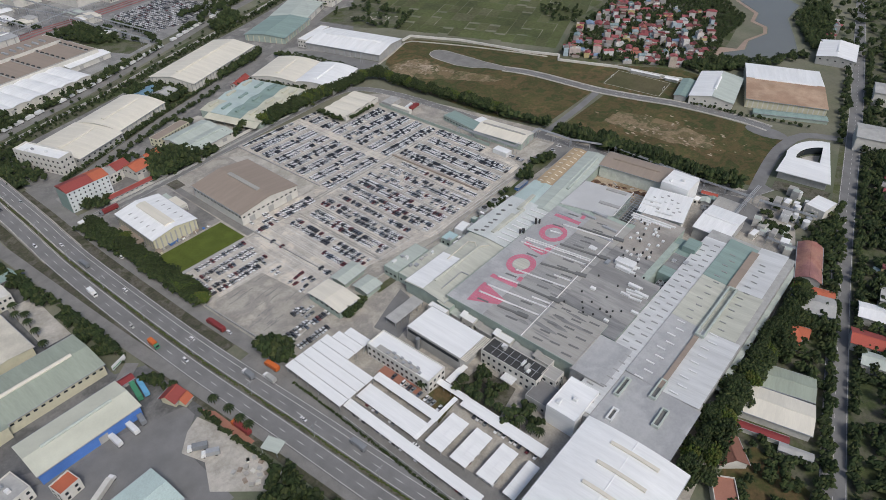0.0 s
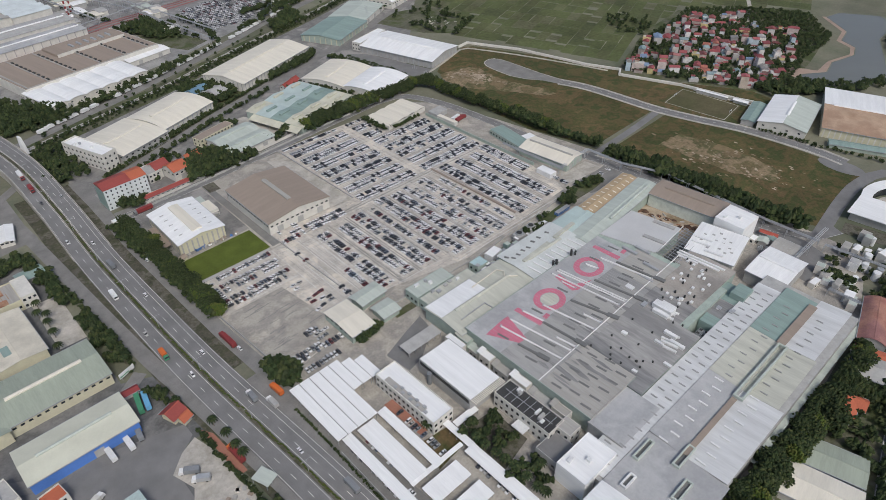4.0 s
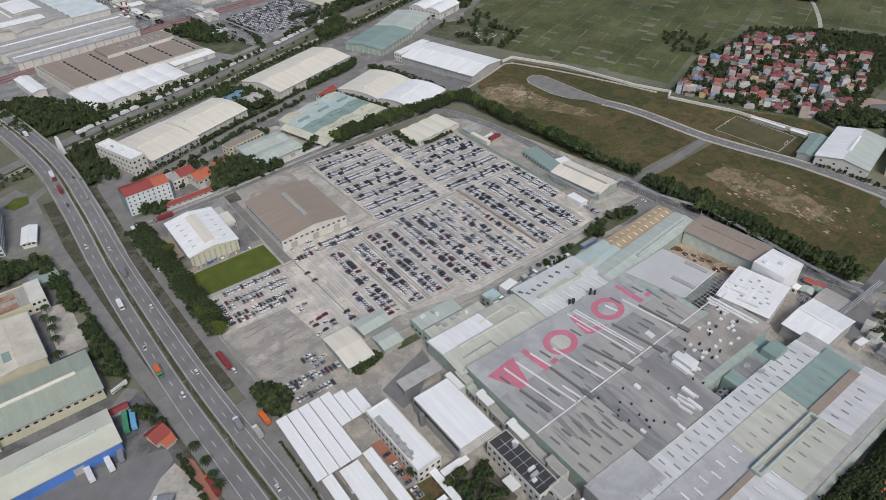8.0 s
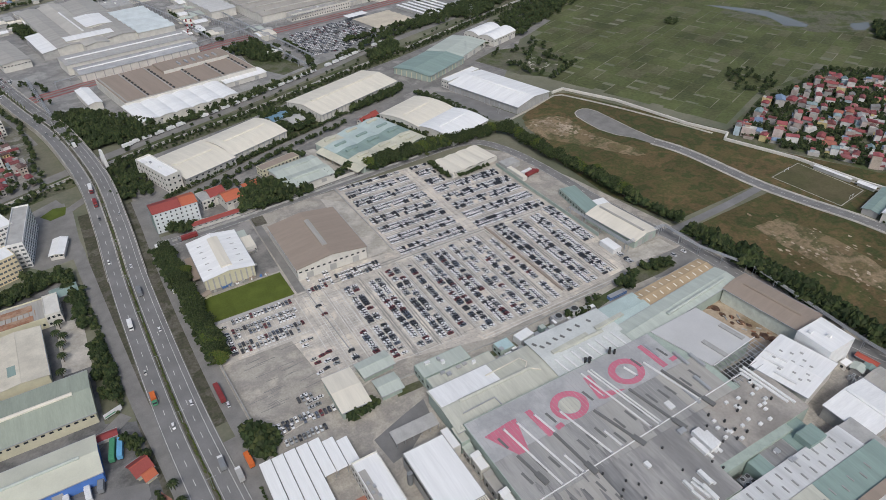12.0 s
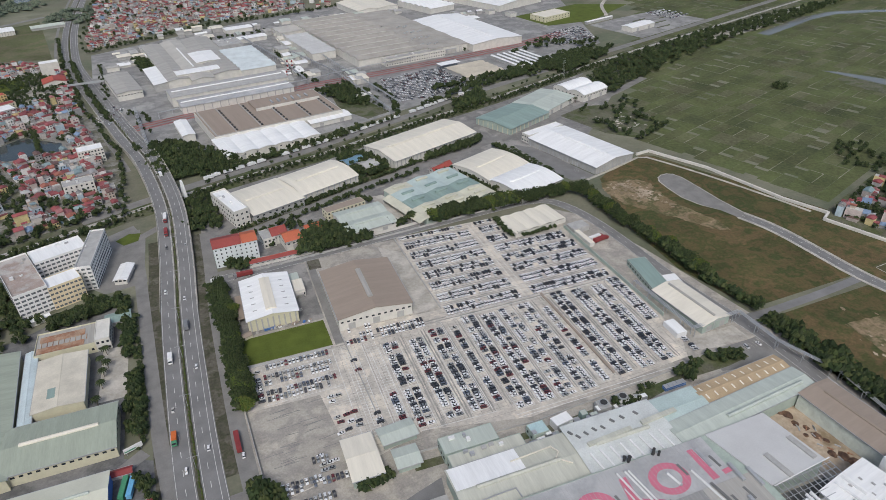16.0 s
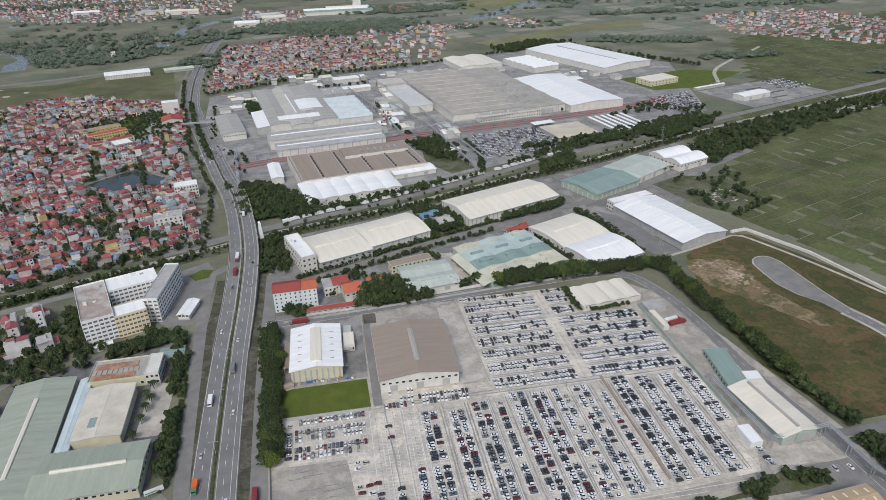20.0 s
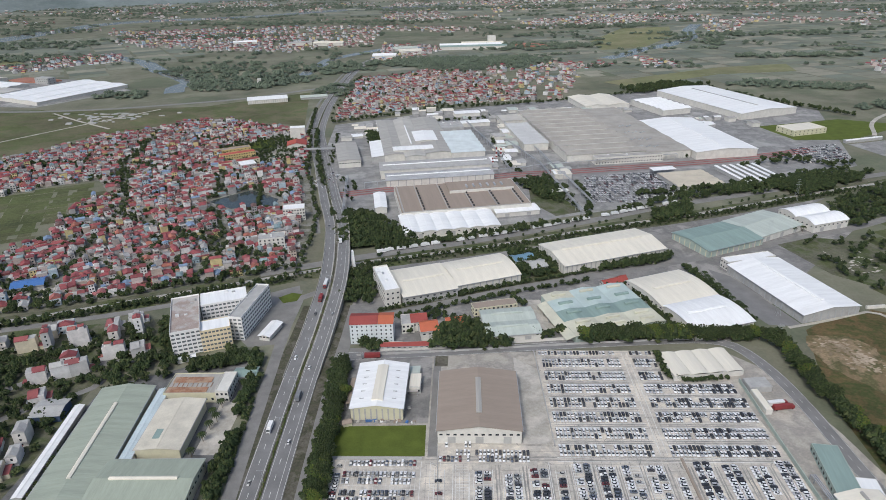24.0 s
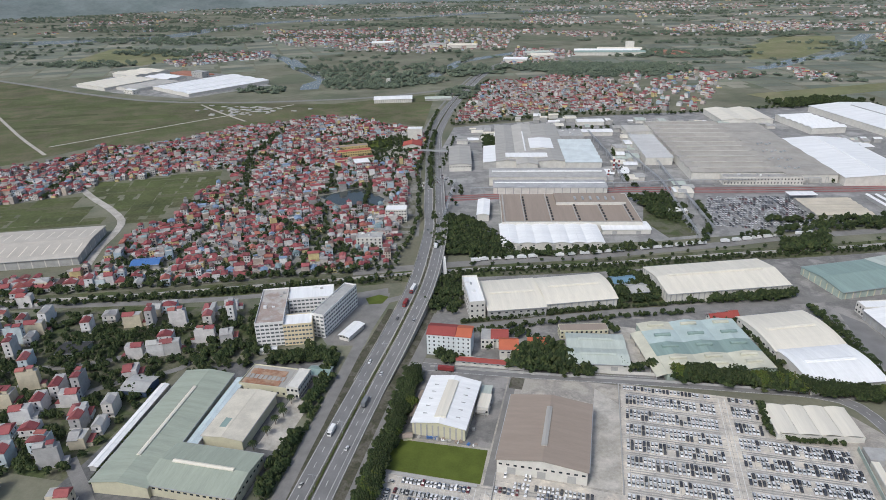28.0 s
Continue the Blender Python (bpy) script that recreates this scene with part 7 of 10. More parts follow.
for x, y, mt, L in ((-158.7, 184.6, m_greenp, 6.2), (-155.4, 184, m_sky, 5.7)):
    r = thing("shipping_container", ("green" if mt is m_greenp else "pale blue") + " steel shipping container on a trailer", "container", x, y, 0, -10)
    part("container_body", Build().box(-1.2, 1.2, -L, L, 1.0, 3.5), mt, r)
    for k in range(12):
        part("rib", Build().box(-1.24, 1.24, -L + 0.4 + k * L / 6.3, -L + 0.52 + k * L / 6.3, 1.0, 3.53), mt, r)
    part("trailer", Build().box(-1.0, 1.0, -L, L, 0.6, 1.0), m_dark, r)
    for k in range(3):
        part("axle", Build().box(-1.15, 1.15, -L + 0.6 + 1.3 * k, -L + 1.5 + 1.3 * k, 0, 0.9), m_tyre, r)

# the tall U-shaped building
# The grey base colour of these panes stands in for reflected sky.
m_pane = mat("sky_grey_window_pane", (0.15, 0.16, 0.17), 0.2, grain=0.05, spec=0.6)
tall = mat("white_render", (0.76, 0.75, 0.73), 0.85, grain=0.04, wear=0.06)
block("apartment_block", "white six-storey building wing with a stained roof", -223.5, 372.5, 19.5, 52, 21, 18, 6, tall, mat("stained_terrace", [(0.42, 0.38, 0.34), (0.34, 0.27, 0.235), (0.46, 0.43, 0.40)], 0.9, source="noise", wscale=0.1), 6, 15, parapet=1.2, units=4, seed=2, faces="swe", win=(2.4, 1.3), glass=m_pane)
block("apartment_block", "pale yellow five-storey front wing with a white roof", -198.2, 360.8, 20, 14.5, 21, 16.5, 5, mat("pale_yellow_render", (0.72, 0.62, 0.42), 0.85, grain=0.04), m_white, 8, 3, parapet=0.5, faces="s", win=(1.8, 1.3), glass=m_pane)
block("apartment_block", "white six-storey rear wing", -204.3, 398, 33, 19, 21, 18, 6, tall, m_white, 11, 4, parapet=0.8, units=2, seed=6, faces="s", win=(2.2, 1.3), glass=m_pane)
block("apartment_block", "white six-storey wing along the road", -182.8, 391, 10, 50, -7, 18, 6, tall, m_wallg, 3, 15, parapet=1.2, seed=8, faces="se", win=(2.2, 1.3), glass=m_pane)
shed("gate_shed", "small white-roofed gate building", -164.5, 375, 8, 20, -12, 4, m_white, m_wall, 1, "y", vents=0, doors=0, wins=3)
shed("porch_roof", "low white entrance canopy", -213, 340, 13, 4, 21, 3.4, m_white, m_wall, 0.4, "x", vents=0, doors=0, over=0.2)

# ---- distant factory ----
FA = 9.0
m_ivory = mat("ivory_grey_sheet", (0.47, 0.45, 0.41), 0.65, grain=0.05, wear=0.12, wscale=0.06)
m_tanroof = mat("tan_grey_sheet", (0.37, 0.348, 0.31), 0.7, grain=0.08, wear=0.16, wscale=0.05)
m_icer = mat("ice_roof", (0.55, 0.60, 0.61), 0.65, grain=0.05, wear=0.12, wscale=0.08)
shed("factory_hall", "long white fronted factory hall with a grey roof", -60, 752, 137, 34, 10, 11, m_wallg, m_wall, 1.2, "x", vents=1, vent_len=0.95, doors=0, vent_mat=m_white)
shed("factory_hall", "low grey front hall with a stepped white roof", -54, 719, 128, 28, 10, 8, m_grey, m_wall, 1.0, "x", vents=1, vent_len=0.98, doors=0, piers=14, pier_mat=m_wallg, vent_mat=m_white)
shed("factory_hall", "tan-roofed factory hall strip", -130, 884, 27, 190, 10, 11, m_tan, m_wall, 1.6, "y", vents=0, doors=0)
shed("factory_hall", "pale grey factory hall with a white skylight band", -104, 880, 26, 206, 10, 12, m_ivory, m_wall, 2.2, "y", vents=1, vent_len=0.5, doors=0, vent_mat=m_white)
shed("factory_hall", "tan factory hall with white roof patches", -72, 890, 38, 196, 10, 12.5, m_tan, m_wall, 2.0, "y", vents=0, doors=0)
r = shed("factory_hall", "ice-blue factory hall with rows of roof ridges", -28, 850, 44, 112, 10, 13, m_icer, m_wall, 1.8, "x", spans=7, vents=0, doors=0)
shed("roof_plant", "white raised roof over a factory hall", -80, 872, 30, 52, 10, 14.6, m_white, m_wall, 1.0, "y", vents=0, doors=0)
shed("roof_plant", "white stepped roof over a factory hall", -92, 812, 52, 18, 10, 14.4, m_white, m_wall, 1.0, "x", vents=0, doors=0)
block("roof_plant", "grey factory penthouse with roof fans", -44, 938, 34, 40, 10, 14, 0, m_wallg, m_wallg, parapet=0.3, units=8)
shed("office_hall", "tan-roofed office hall with white front", -180, 815, 28, 88, 13, 9, m_tan, m_wall, 1.6, "y", vents=0, doors=0, wins=8)
shed("loading_canopy", "white loading hall beside a factory", -134, 830, 33, 78, 10, 8.5, m_white, m_wallg, 1.6, "y", vents=0, doors=3)
shed("rear_store", "long white store behind the factory", -12, 988, 54, 18, 12, 6, m_white, m_wall, 1.0, "x", vents=0, doors=0)
shed("rear_store", "long white store behind the factory", -20, 1056, 42, 20, 12, 6, m_white, m_wall, 1.0, "x", vents=0, doors=0)
shed("rear_store", "grey rear store with a tan roof", 52, 1004, 40, 40, 12, 8, m_ivory, m_wall, 1.2, "x", spans=2, vents=0, doors=0)
shed("small_hall", "narrow white store behind the trees", -115, 633, 12, 46, FA, 7, m_white, m_wall, 1.2, "y", vents=0, doors=0)
block("garage", "small white flat-roofed garage among trees", 82, 668, 20, 11, 14, 4.5, 1, m_wall, m_white, 4, 2, parapet=0.3)
shed("low_store", "low white store beside a brown hall", 29, 611, 46, 20, 12, 5, m_white, m_wall, 1, "x", vents=0, doors=2)
r = block("brown_hall", "low wide hall with a brown flat roof in bays", -29, 641, 136, 84, 11, 9, 0, m_wall, m_brown, parapet=0.5)
for i in range(5):
    part("roof_rib", Build().box(-46 + i * 26, -45 + i * 26, -39, 39, 9.15, 9.9), m_tan, r)
for i in range(5):
    for k in range(9):
        part("roof_vent", Build().box(-44.4 + i * 26, -42.8 + i * 26, -36 + k * 8, -32.5 + k * 8, 9.15, 10.2), m_dark, r)
part("roof_edge", Build().box(-66, -64.6, -41, 41, 9.15, 10.0).box(-66, 66, -41.4, -40, 9.15, 9.9), m_tan, r, "pale roof kerb")
part("roof_step", Build().box(-10, 62, 8, 38, 9.15, 11.5), m_brown, r, "raised brown roof")
part("roof_edge", Build().box(-10, 62, 6.5, 8, 9.15, 11.9), m_wall, r)
for i in range(6):
    part("roof_vent", Build().box(10 + i * 8, 12 + i * 8, 15, 24, 11.5, 13), m_steel, r)
shed("arched_hall", "white hall of six low arched roofs", -40, 575, 94, 48, 12, 6.6, m_white, m_wall, 1.2, "y", arch=True, spans=6, vents=0, doors=3, wins=8)
shed("sawtooth_hall", "huge tan-grey hall with rows of raised roof ridges", 136, 922, 104, 262, 10, 10, m_tanroof, m_wall, 2.2, "x", spans=11, vents=1, vent_len=0.8, doors=0, vent_mat=m_ivory)
shed("sawtooth_hall", "wide flat-ridged grey hall beside a sawtooth hall", 219, 925, 58, 258, 10, 10, m_tanroof, m_wall, 1.0, "x", spans=6, vents=0, doors=0)
shed("paint_hall", "pale hall of narrow roof bays beside a sawtooth hall", 64, 900, 34, 118, 10, 10, mat("pale_grey_roof", (0.50, 0.50, 0.49), 0.65, wear=0.1), m_wall, 1.6, "x", spans=7, vents=0, doors=0)
block("front_office", "long white factory office with a tan roof", 185, 787.5, 90, 13, 10, 9, 2, m_wall, m_tan, 24, 4, parapet=0.6, units=4, faces="s")
for i in range(22):
    x, y = 205 + 5.2 * (i % 6), 815 + 37 * (i // 6) + 5 * (i % 2)
    single("roof_fan", Build().box(-1.4, 1.4, -1.4, 1.4, 0, 1.3).tube(0, 0, 1.3, 1.9, 1.0, 1.0, 8), m_steel, "grey square roof fan on a factory hall", "roof fan", m=pose(x, y, 10.4, 0, 0, 10))
shed("parts_hall", "bright white hall with a long ridge vent", 300, 886, 84, 176, 10, 10, m_white, m_wall, 3, "y", vents=1, vent_len=0.8, doors=0)
shed("parts_hall", "large white hall with a grey ridge vent", 424, 1120, 112, 210, 22, 10, m_white, m_wall, 3.2, "y", vents=1, vent_len=0.75, doors=0, vent_mat=m_wallg)
shed("rear_hall", "cream-roofed rear hall of two bays", 210, 1122, 78, 86, 12, 9, m_cream, m_wall, 2.4, "y", vents=0, doors=0, spans=2)
shed("rear_hall", "white rear hall with rows of arched bays", 308, 1088, 54, 92, 20, 9, m_white, m_wall, 1.8, "x", vents=0, doors=0, spans=6, arch=True)
block("gymnasium", "cream round-edged hall in a green field", 468, 925, 58, 34, 18, 8, 2, m_wallc, m_cream, 8, 4, parapet=0.4)
sheet("far_sports_field", [(420, 960), (560, 1000), (640, 960), (520, 880), (440, 880)], 0.1, m_lawn, "green sports ground", "lawn")
shed("test_hall", "white hall beside a vehicle yard", 556, 806, 54, 20, 17, 7, m_white, m_wall, 1.2, "x", vents=0, doors=2)
shed("long_carport", "long narrow white carport roof beside a yard", 528, 872, 62, 5, 17, 4, m_white, m_wallg, 0.5, "x", vents=0, doors=0, over=0.3)
shed("carport_hall", "wide tan roofed shelter", 238, 705, 56, 50, 12, 5, mat("sand_sheet", (0.52, 0.47, 0.38), 0.7), m_wallg, 0.8, "x", spans=5, vents=0, doors=0)
canopy("loading_canopy", "white flat roofed loading canopy", 216, 738, 30, 12, 12, 6, m_white, 4, 0.3, "x", "")
for i in range(6):
    shed("carport", "long narrow white carport roof", 292 + i * 9.5, 722 + i * 1.5, 4, 66, 12, 4, m_white, m_wallg, 0.4, "y", vents=0, doors=0, over=0.3)
rr = random.Random(33)
for i in range(112):
    x, y = rr.uniform(8, 48), rr.uniform(762, 990)
    if i > 98:
        x, y = rr.uniform(330, 420), rr.uniform(960, 1010)
    elif i > 84:
        x, y = rr.uniform(96, 260), rr.uniform(1066, 1090)
    elif i > 66:
        x, y = rr.uniform(-200, -140), rr.uniform(905, 1000)
    elif i > 36:
        x, y = rr.uniform(-150, 120), rr.uniform(1000, 1090)
    elif i > 28:
        x, y = rr.uniform(86, 100), rr.uniform(725, 770)
    w, d, hh = rr.uniform(6, 18), rr.uniform(6, 22), rr.uniform(3.5, 8)
    shed("outbuilding", "small white factory outbuilding", x, y, w, d, FA + rr.uniform(-4, 4), hh * 0.8, rr.choice([m_white, m_white, m_wallg, m_cream, m_green, m_tan]), rr.choice([m_wall, m_wallg]), 1.2, "x", vents=0, doors=0, category="building", gutters=False, caps=False)
for x0, y0, x1, y1 in ((-20, 985, 12, 862), (12, 862, 31, 745), (34, 1000, 66, 853), (70, 850, 92, 722), (95, 715, 112, 616), (-140, 690, 60, 750), (60, 752, 250, 796), (258, 800, 232, 930), (35, 876, 71, 764), (71, 764, 96, 600), (-165, 720, -150, 600)):
    pipe_rack(x0, y0, x1, y1, 7)
for x, y, hh in ((18, 800, 17), (24, 803, 15), (12, 770, 12)):
    r = thing("chimney", "red and white banded factory chimney", "chimney", x, y, 0)
    for k in range(6):
        part("chimney_band", Build().tube(0, 0, k * hh / 6, (k + 1) * hh / 6, 1.4 - 0.08 * k, 1.32 - 0.08 * k, 12), m_redpaint if k % 2 else m_whitep, r)
shed("parts_hall", "very long bright white hall beyond fields", -846, 1294, 150, 196, -27, 7, m_white, m_wall, 1.8, "y", spans=3, vents=1, vent_len=0.9, doors=0)
shed("parts_hall", "ivory roofed works beyond fields", -1088, 1290, 112, 126, -20, 7, m_cream, m_wall, 1.8, "y", spans=3, vents=0, doors=0)
shed("parts_hall", "ivory and tan works beyond fields", -992, 1272, 66, 112, -20, 6, m_ivory, m_wall, 1.4, "y", spans=2, vents=0, doors=0)
shed("parts_hall", "dusty cream rear works beyond fields", -1120, 1420, 92, 96, -20, 8, m_cream, m_wall, 2, "x", spans=3, vents=1, doors=0)
shed("parts_hall", "low white rear works beyond fields", -1016, 1368, 84, 52, -20, 7, m_white, m_wall, 1.6, "x", spans=2, vents=0, doors=0)
sheet("works_yard", [(-1180, 1250), (-990, 1186), (-820, 1158), (-715, 1320), (-880, 1450), (-1010, 1480), (-1180, 1480)], 0.06, m_faryard, "pale dusty yard around distant works", "yard")
sheet("clay_pile", [(-1060, 1450), (-1010, 1425), (-960, 1415), (-930, 1440), (-980, 1470), (-1040, 1480)], 3, m_clay, "orange clay piled behind distant works", "soil", depth=3)
block("kiln_office", "white office of a distant factory", -978, 1196, 34, 14, -20, 8, 2, m_wall, m_white, 6, 2)
block("kiln_office", "grey kiln block behind distant works", -950, 1412, 40, 20, -20, 13, 3, m_wallg, m_wallg, 6, 2, parapet=0.4)
shed("field_hall", "long white ribbed hall beside the highway", -392, 1190, 72, 34, 16, 7, m_white, m_wall, 2, "x", vents=0, doors=0, piers=18, pier_mat=m_wallg)
shed("field_hall", "long green roofed sheds beside the highway", -310, 1215, 50, 18, 16, 4, m_green, m_wallg, 1.6, "x", spans=2, vents=0, doors=0)
block("pagoda", "small pale tower of several tiers with green roof", -452, 1346, 8, 8, 10, 15, 4, m_wall, m_green, 2, 2)
shed("west_hall", "cream-roofed ribbed hall beside rice plots", -529, 447, 136, 76, 22, 8, mat("dusty_sheet", (0.50, 0.46, 0.40), 0.7), m_wallg, 2.5, "x", vents=0, doors=0, piers=12, pier_mat=m_wall, strips=14, strip_mat=m_cream)
for x, y, w, d, mt in ((-230, 1720, 60, 40, m_white), (-170, 1800, 60, 44, m_cream), (-430, 2000, 90, 30, m_cream), (-520, 2010, 70, 26, m_wallg), (-4, 1905, 176, 30, m_white), (4, 1868, 186, 22, m_teal), (30, 1940, 120, 26, m_cream), (-190, 1850, 70, 30, m_green), (-700, 2050, 70, 30, m_white)):
    shed("distant_hall", "low pale industrial hall in the distance", x, y, w, d, rr.uniform(0, 20), 9, mt, m_wall, 2, "x", vents=0, doors=0, spans=2)
block("distant_tower", "pale cement tower block", 58, 1962, 22, 16, 8, 24, 0, m_wall, m_wall)
sheet("distant_clay_heap", [(108, 1935), (150, 1968), (216, 1930), (212, 1890), (140, 1890)], 3, m_clay, "distant heap of orange clay", "soil", depth=3)

# overhead footbridge and monument on the highway
r = thing("footbridge", "grey steel footbridge across the highway", "bridge", -224, 838, 0, 4)
part("deck", Build().box(-22, 22, -1.6, 1.6, 6.0, 6.6), m_steel, r)
for s in (-1.6, 1.5):
    part("railing", Build().box(-22, 22, s, s + 0.1, 6.6, 7.8), m_steel, r)
for x in (-20, 0, 20):
    part("pier", Build().box(x - 0.5, x + 0.5, -0.8, 0.8, 0, 6), m_wallg, r)
r = thing("monument", "tall white slanted road monument", "monument", -121, 483, 0, 20)
part("pillar", Build().add([(-1.5, -3, 0), (1.5, -3, 0), (1.5, 3, 0), (-1.5, 3, 0), (-0.8, -1, 15), (0.8, -1, 15), (0.8, 1.6, 16), (-0.8, 1.6, 16)], [(3, 2, 1, 0), (4, 5, 6, 7), (0, 1, 5, 4), (1, 2, 6, 5), (2, 3, 7, 6), (3, 0, 4, 7)]), m_whitep, r)
part("plinth", Build().box(-4, 4, -5, 5, 0, 0.8), m_wallg, r)


def wall_line(name, pts, h, t, material, label):
    root = thing(name, label, "wall")
    for (x0, y0), (x1, y1) in zip(pts, pts[1:]):
        L = math.hypot(x1 - x0, y1 - y0)
        o = part("wall_panel", Build().box(0, L - 0.02, -t / 2, t / 2, 0, h), material, root)
        o.matrix_basis = pose(x0, y0, 0.05, 0, 0, math.degrees(math.atan2(y1 - y0, x1 - x0)))


road("drain_path", [(207, 382), (240, 392), (274, 404), (282, 401), (306, 352), (327, 298), (338, 266)], 2.6, "pale concrete path along a drain", m_pale)
wall_line("boundary_wall", [(276, 409), (291, 411), (316, 361), (333, 290), (347, 258), (336, 252), (356.5, 199), (365, 150), (371, 130)], 2.2, 1.6, m_wall, "long white boundary wall between plots and paddies")
road("pitch_path", [(357.5, 186), (361.5, 150), (366, 132)], 2.4, "pale concrete path beside a football pitch", m_pale)
shed("pitch_stand", "long low white-roofed stand beside a football pitch", 357, 168, 2.6, 28, 7.5, 2.8, m_white, m_wallg, 0.4, "y", vents=0, doors=0, over=0.2, gutters=False, caps=False)
shed("pitch_stand", "small white changing room beside a football pitch", 361, 143, 4, 12, 8, 2.8, m_white, m_wall, 0.6, "y", vents=0, doors=1)
wall_line("boundary_wall", [(-98, 346), (-30, 352), (60, 361), (150, 368)], 1.6, 0.3, m_wallg, "low grey wall along the estate road")
wall_line("boundary_wall", [(-100, 362), (-20, 358.5), (60, 368), (170, 374)], 2.2, 0.3, m_wall, "pale wall in front of estate buildings")
wall_line("boundary_wall", [(-104.5, -60), (-104.5, 30), (-104.2, 96)], 1.8, 0.3, m_wallg, "low wall along the service road")
wall_line("lot_fence", [(147.5, 318), (148.5, 256), (150, 200)], 2.6, 0.5, m_walldg, "green-grey fence along the storage lot")
wall_line("lot_fence", [(91, 249), (93.5, 168)], 0.9, 1.2, m_brown, "brown drainage wall across the storage lot")
wall_line("lot_fence", [(-40, 259), (-36.8, 178)], 1.0, 0.4, m_wallg, "low pipe fence across the storage lot")
wall_line("lot_fence", [(25, 258), (22.5, 352)], 1.0, 0.5, m_wallg, "low dark kerb wall beside the lot")
wall_line("lot_fence", [(-36, 156), (36, 152), (134, 158)], 1.2, 0.3, m_wallg, "low wall between lot and plant")
wall_line("lot_fence", [(-97, 152), (-101, 213)], 2.0, 0.3, m_wallg, "grey wall between apron and trees")


# ---- vehicles ----
def car_shapes(kind):
    """Painted shell (body, roof and pillars in one piece) and the glass of a car that points along +y."""
    belt, roof = {"van": (1.02, 1.72), "suv": (1.0, 1.62), "sedan": (0.92, 1.40)}[kind]
    rear, front = {"van": (-2.02, 1.35), "suv": (-1.95, 0.95), "sedan": (-1.55, 0.98)}[kind]
    rtop, ftop = {"van": (-1.85, 0.55), "suv": (-1.55, 0.15), "sedan": (-0.85, 0.18)}[kind]
    side = [(-2.12, 0.30, 0.82), (-2.18, 0.62, 0.84), (-2.08, belt - 0.05, 0.80), (rear, belt, 0.79), (front, belt - 0.02, 0.79), (1.95, belt - 0.16, 0.76), (2.14, 0.58, 0.80), (2.08, 0.30, 0.80)]
    n = len(side)
    vs = [(-w, y, z) for y, z, w in side] + [(w, y, z) for y, z, w in side]
    fs = [tuple(range(n)), tuple(range(2 * n - 1, n - 1, -1))] + [(i, n + i, n + (i + 1) % n, (i + 1) % n)[::-1] for i in range(n)]
    t = 2 * n
    vs += [(-0.60, rtop, roof), (0.60, rtop, roof), (0.60, ftop, roof), (-0.60, ftop, roof)]
    fs.append((t, t + 1, t + 2, t + 3))
    for base, top, way in ((3, t, 1), (n + 3, t + 1, 1), (4, t + 3, -1), (n + 4, t + 2, -1)):
        x, y, z = vs[base]
        vs.append((x, y + 0.3 * way, z))
        fs.append((base, len(vs) - 1, top))
    g = [(-0.775, rear + 0.02, belt - 0.03), (0.775, rear + 0.02, belt - 0.03), (0.775, front - 0.02, belt - 0.05), (-0.775, front - 0.02, belt - 0.05),
         (-0.585, rtop + 0.02, roof - 0.02), (0.585, rtop + 0.02, roof - 0.02), (0.585, ftop - 0.02, roof - 0.02), (-0.585, ftop - 0.02, roof - 0.02)]
    gf = [(0, 1, 5, 4), (1, 2, 6, 5), (2, 3, 7, 6), (3, 0, 4, 7)]
    vs, g = ([(0.92 * x, 0.9 * y, 0.95 * z) for x, y, z in q] for q in (vs, g))
    return (vs, fs), (g, gf)


def bulk(name, shapes, places, material, label, category):
    """Many alike pieces in one mesh. places: (shape, x, y, z, turn in degrees, sx, sy, sz)."""
    V, F, S = [], [], []
    o = 0
    prepared = []
    for vs, fs in shapes:
        prepared.append((np.array(vs, float), [np.array(f) for f in fs]))
    for k, x, y, z, a, sx, sy, sz in places:
        vs, fs = prepared[k]
        c, s = math.cos(radians(a)), math.sin(radians(a))
        p = vs * (sx, sy, sz)
        V.append(np.stack([x + p[:, 0] * c - p[:, 1] * s, y + p[:, 0] * s + p[:, 1] * c, z + p[:, 2]], 1))
        for f in fs:
            F.append(f + o)
            S.append(len(f))
        o += len(vs)
    if not V:
        return None
    V, S, L = np.concatenate(V), np.array(S), np.concatenate(F)
    me = bpy.data.meshes.new(name)
    me.vertices.add(len(V))
    me.vertices.foreach_set("co", V.ravel())
    me.loops.add(len(L))
    me.loops.foreach_set("vertex_index", L)
    me.polygons.add(len(S))
    me.polygons.foreach_set("loop_start", np.concatenate([[0], np.cumsum(S)[:-1]]))
    me.polygons.foreach_set("use_smooth", np.zeros(len(S), dtype=bool))
    me.materials.append(material)
    me.update(calc_edges=True)
    return tagged(new(name, me), label, category, kind="stuff")


KINDS = ("sedan", "suv", "van")
SHELLS = [car_shapes(k) for k in KINDS]
wheel_mesh = Build().loft([(0.34 * math.cos(i * math.pi / 5), 0.34 + 0.34 * math.sin(i * math.pi / 5)) for i in range(10)], -0.1, 0.1, "x").mesh("wheel", m_tyre)


def car_proto(k):
    root = thing("car", "parked car with dark windows on the storage lot", "car", group="cars on the storage lot")
    (v, f), (g, gf) = SHELLS[k]
    part("body", Build().add(v, f), m_caro, root)
    part("window_band", Build().add(g, gf), m_glass, root, "dark car windows")
    for x in (-0.76, 0.76):
        for y in (-1.3, 1.3):
            part("wheel", wheel_mesh, None, root).location = (x, y, 0)
    return root


rc = random.Random(77)
spots = []   # x, y, heading of the nose


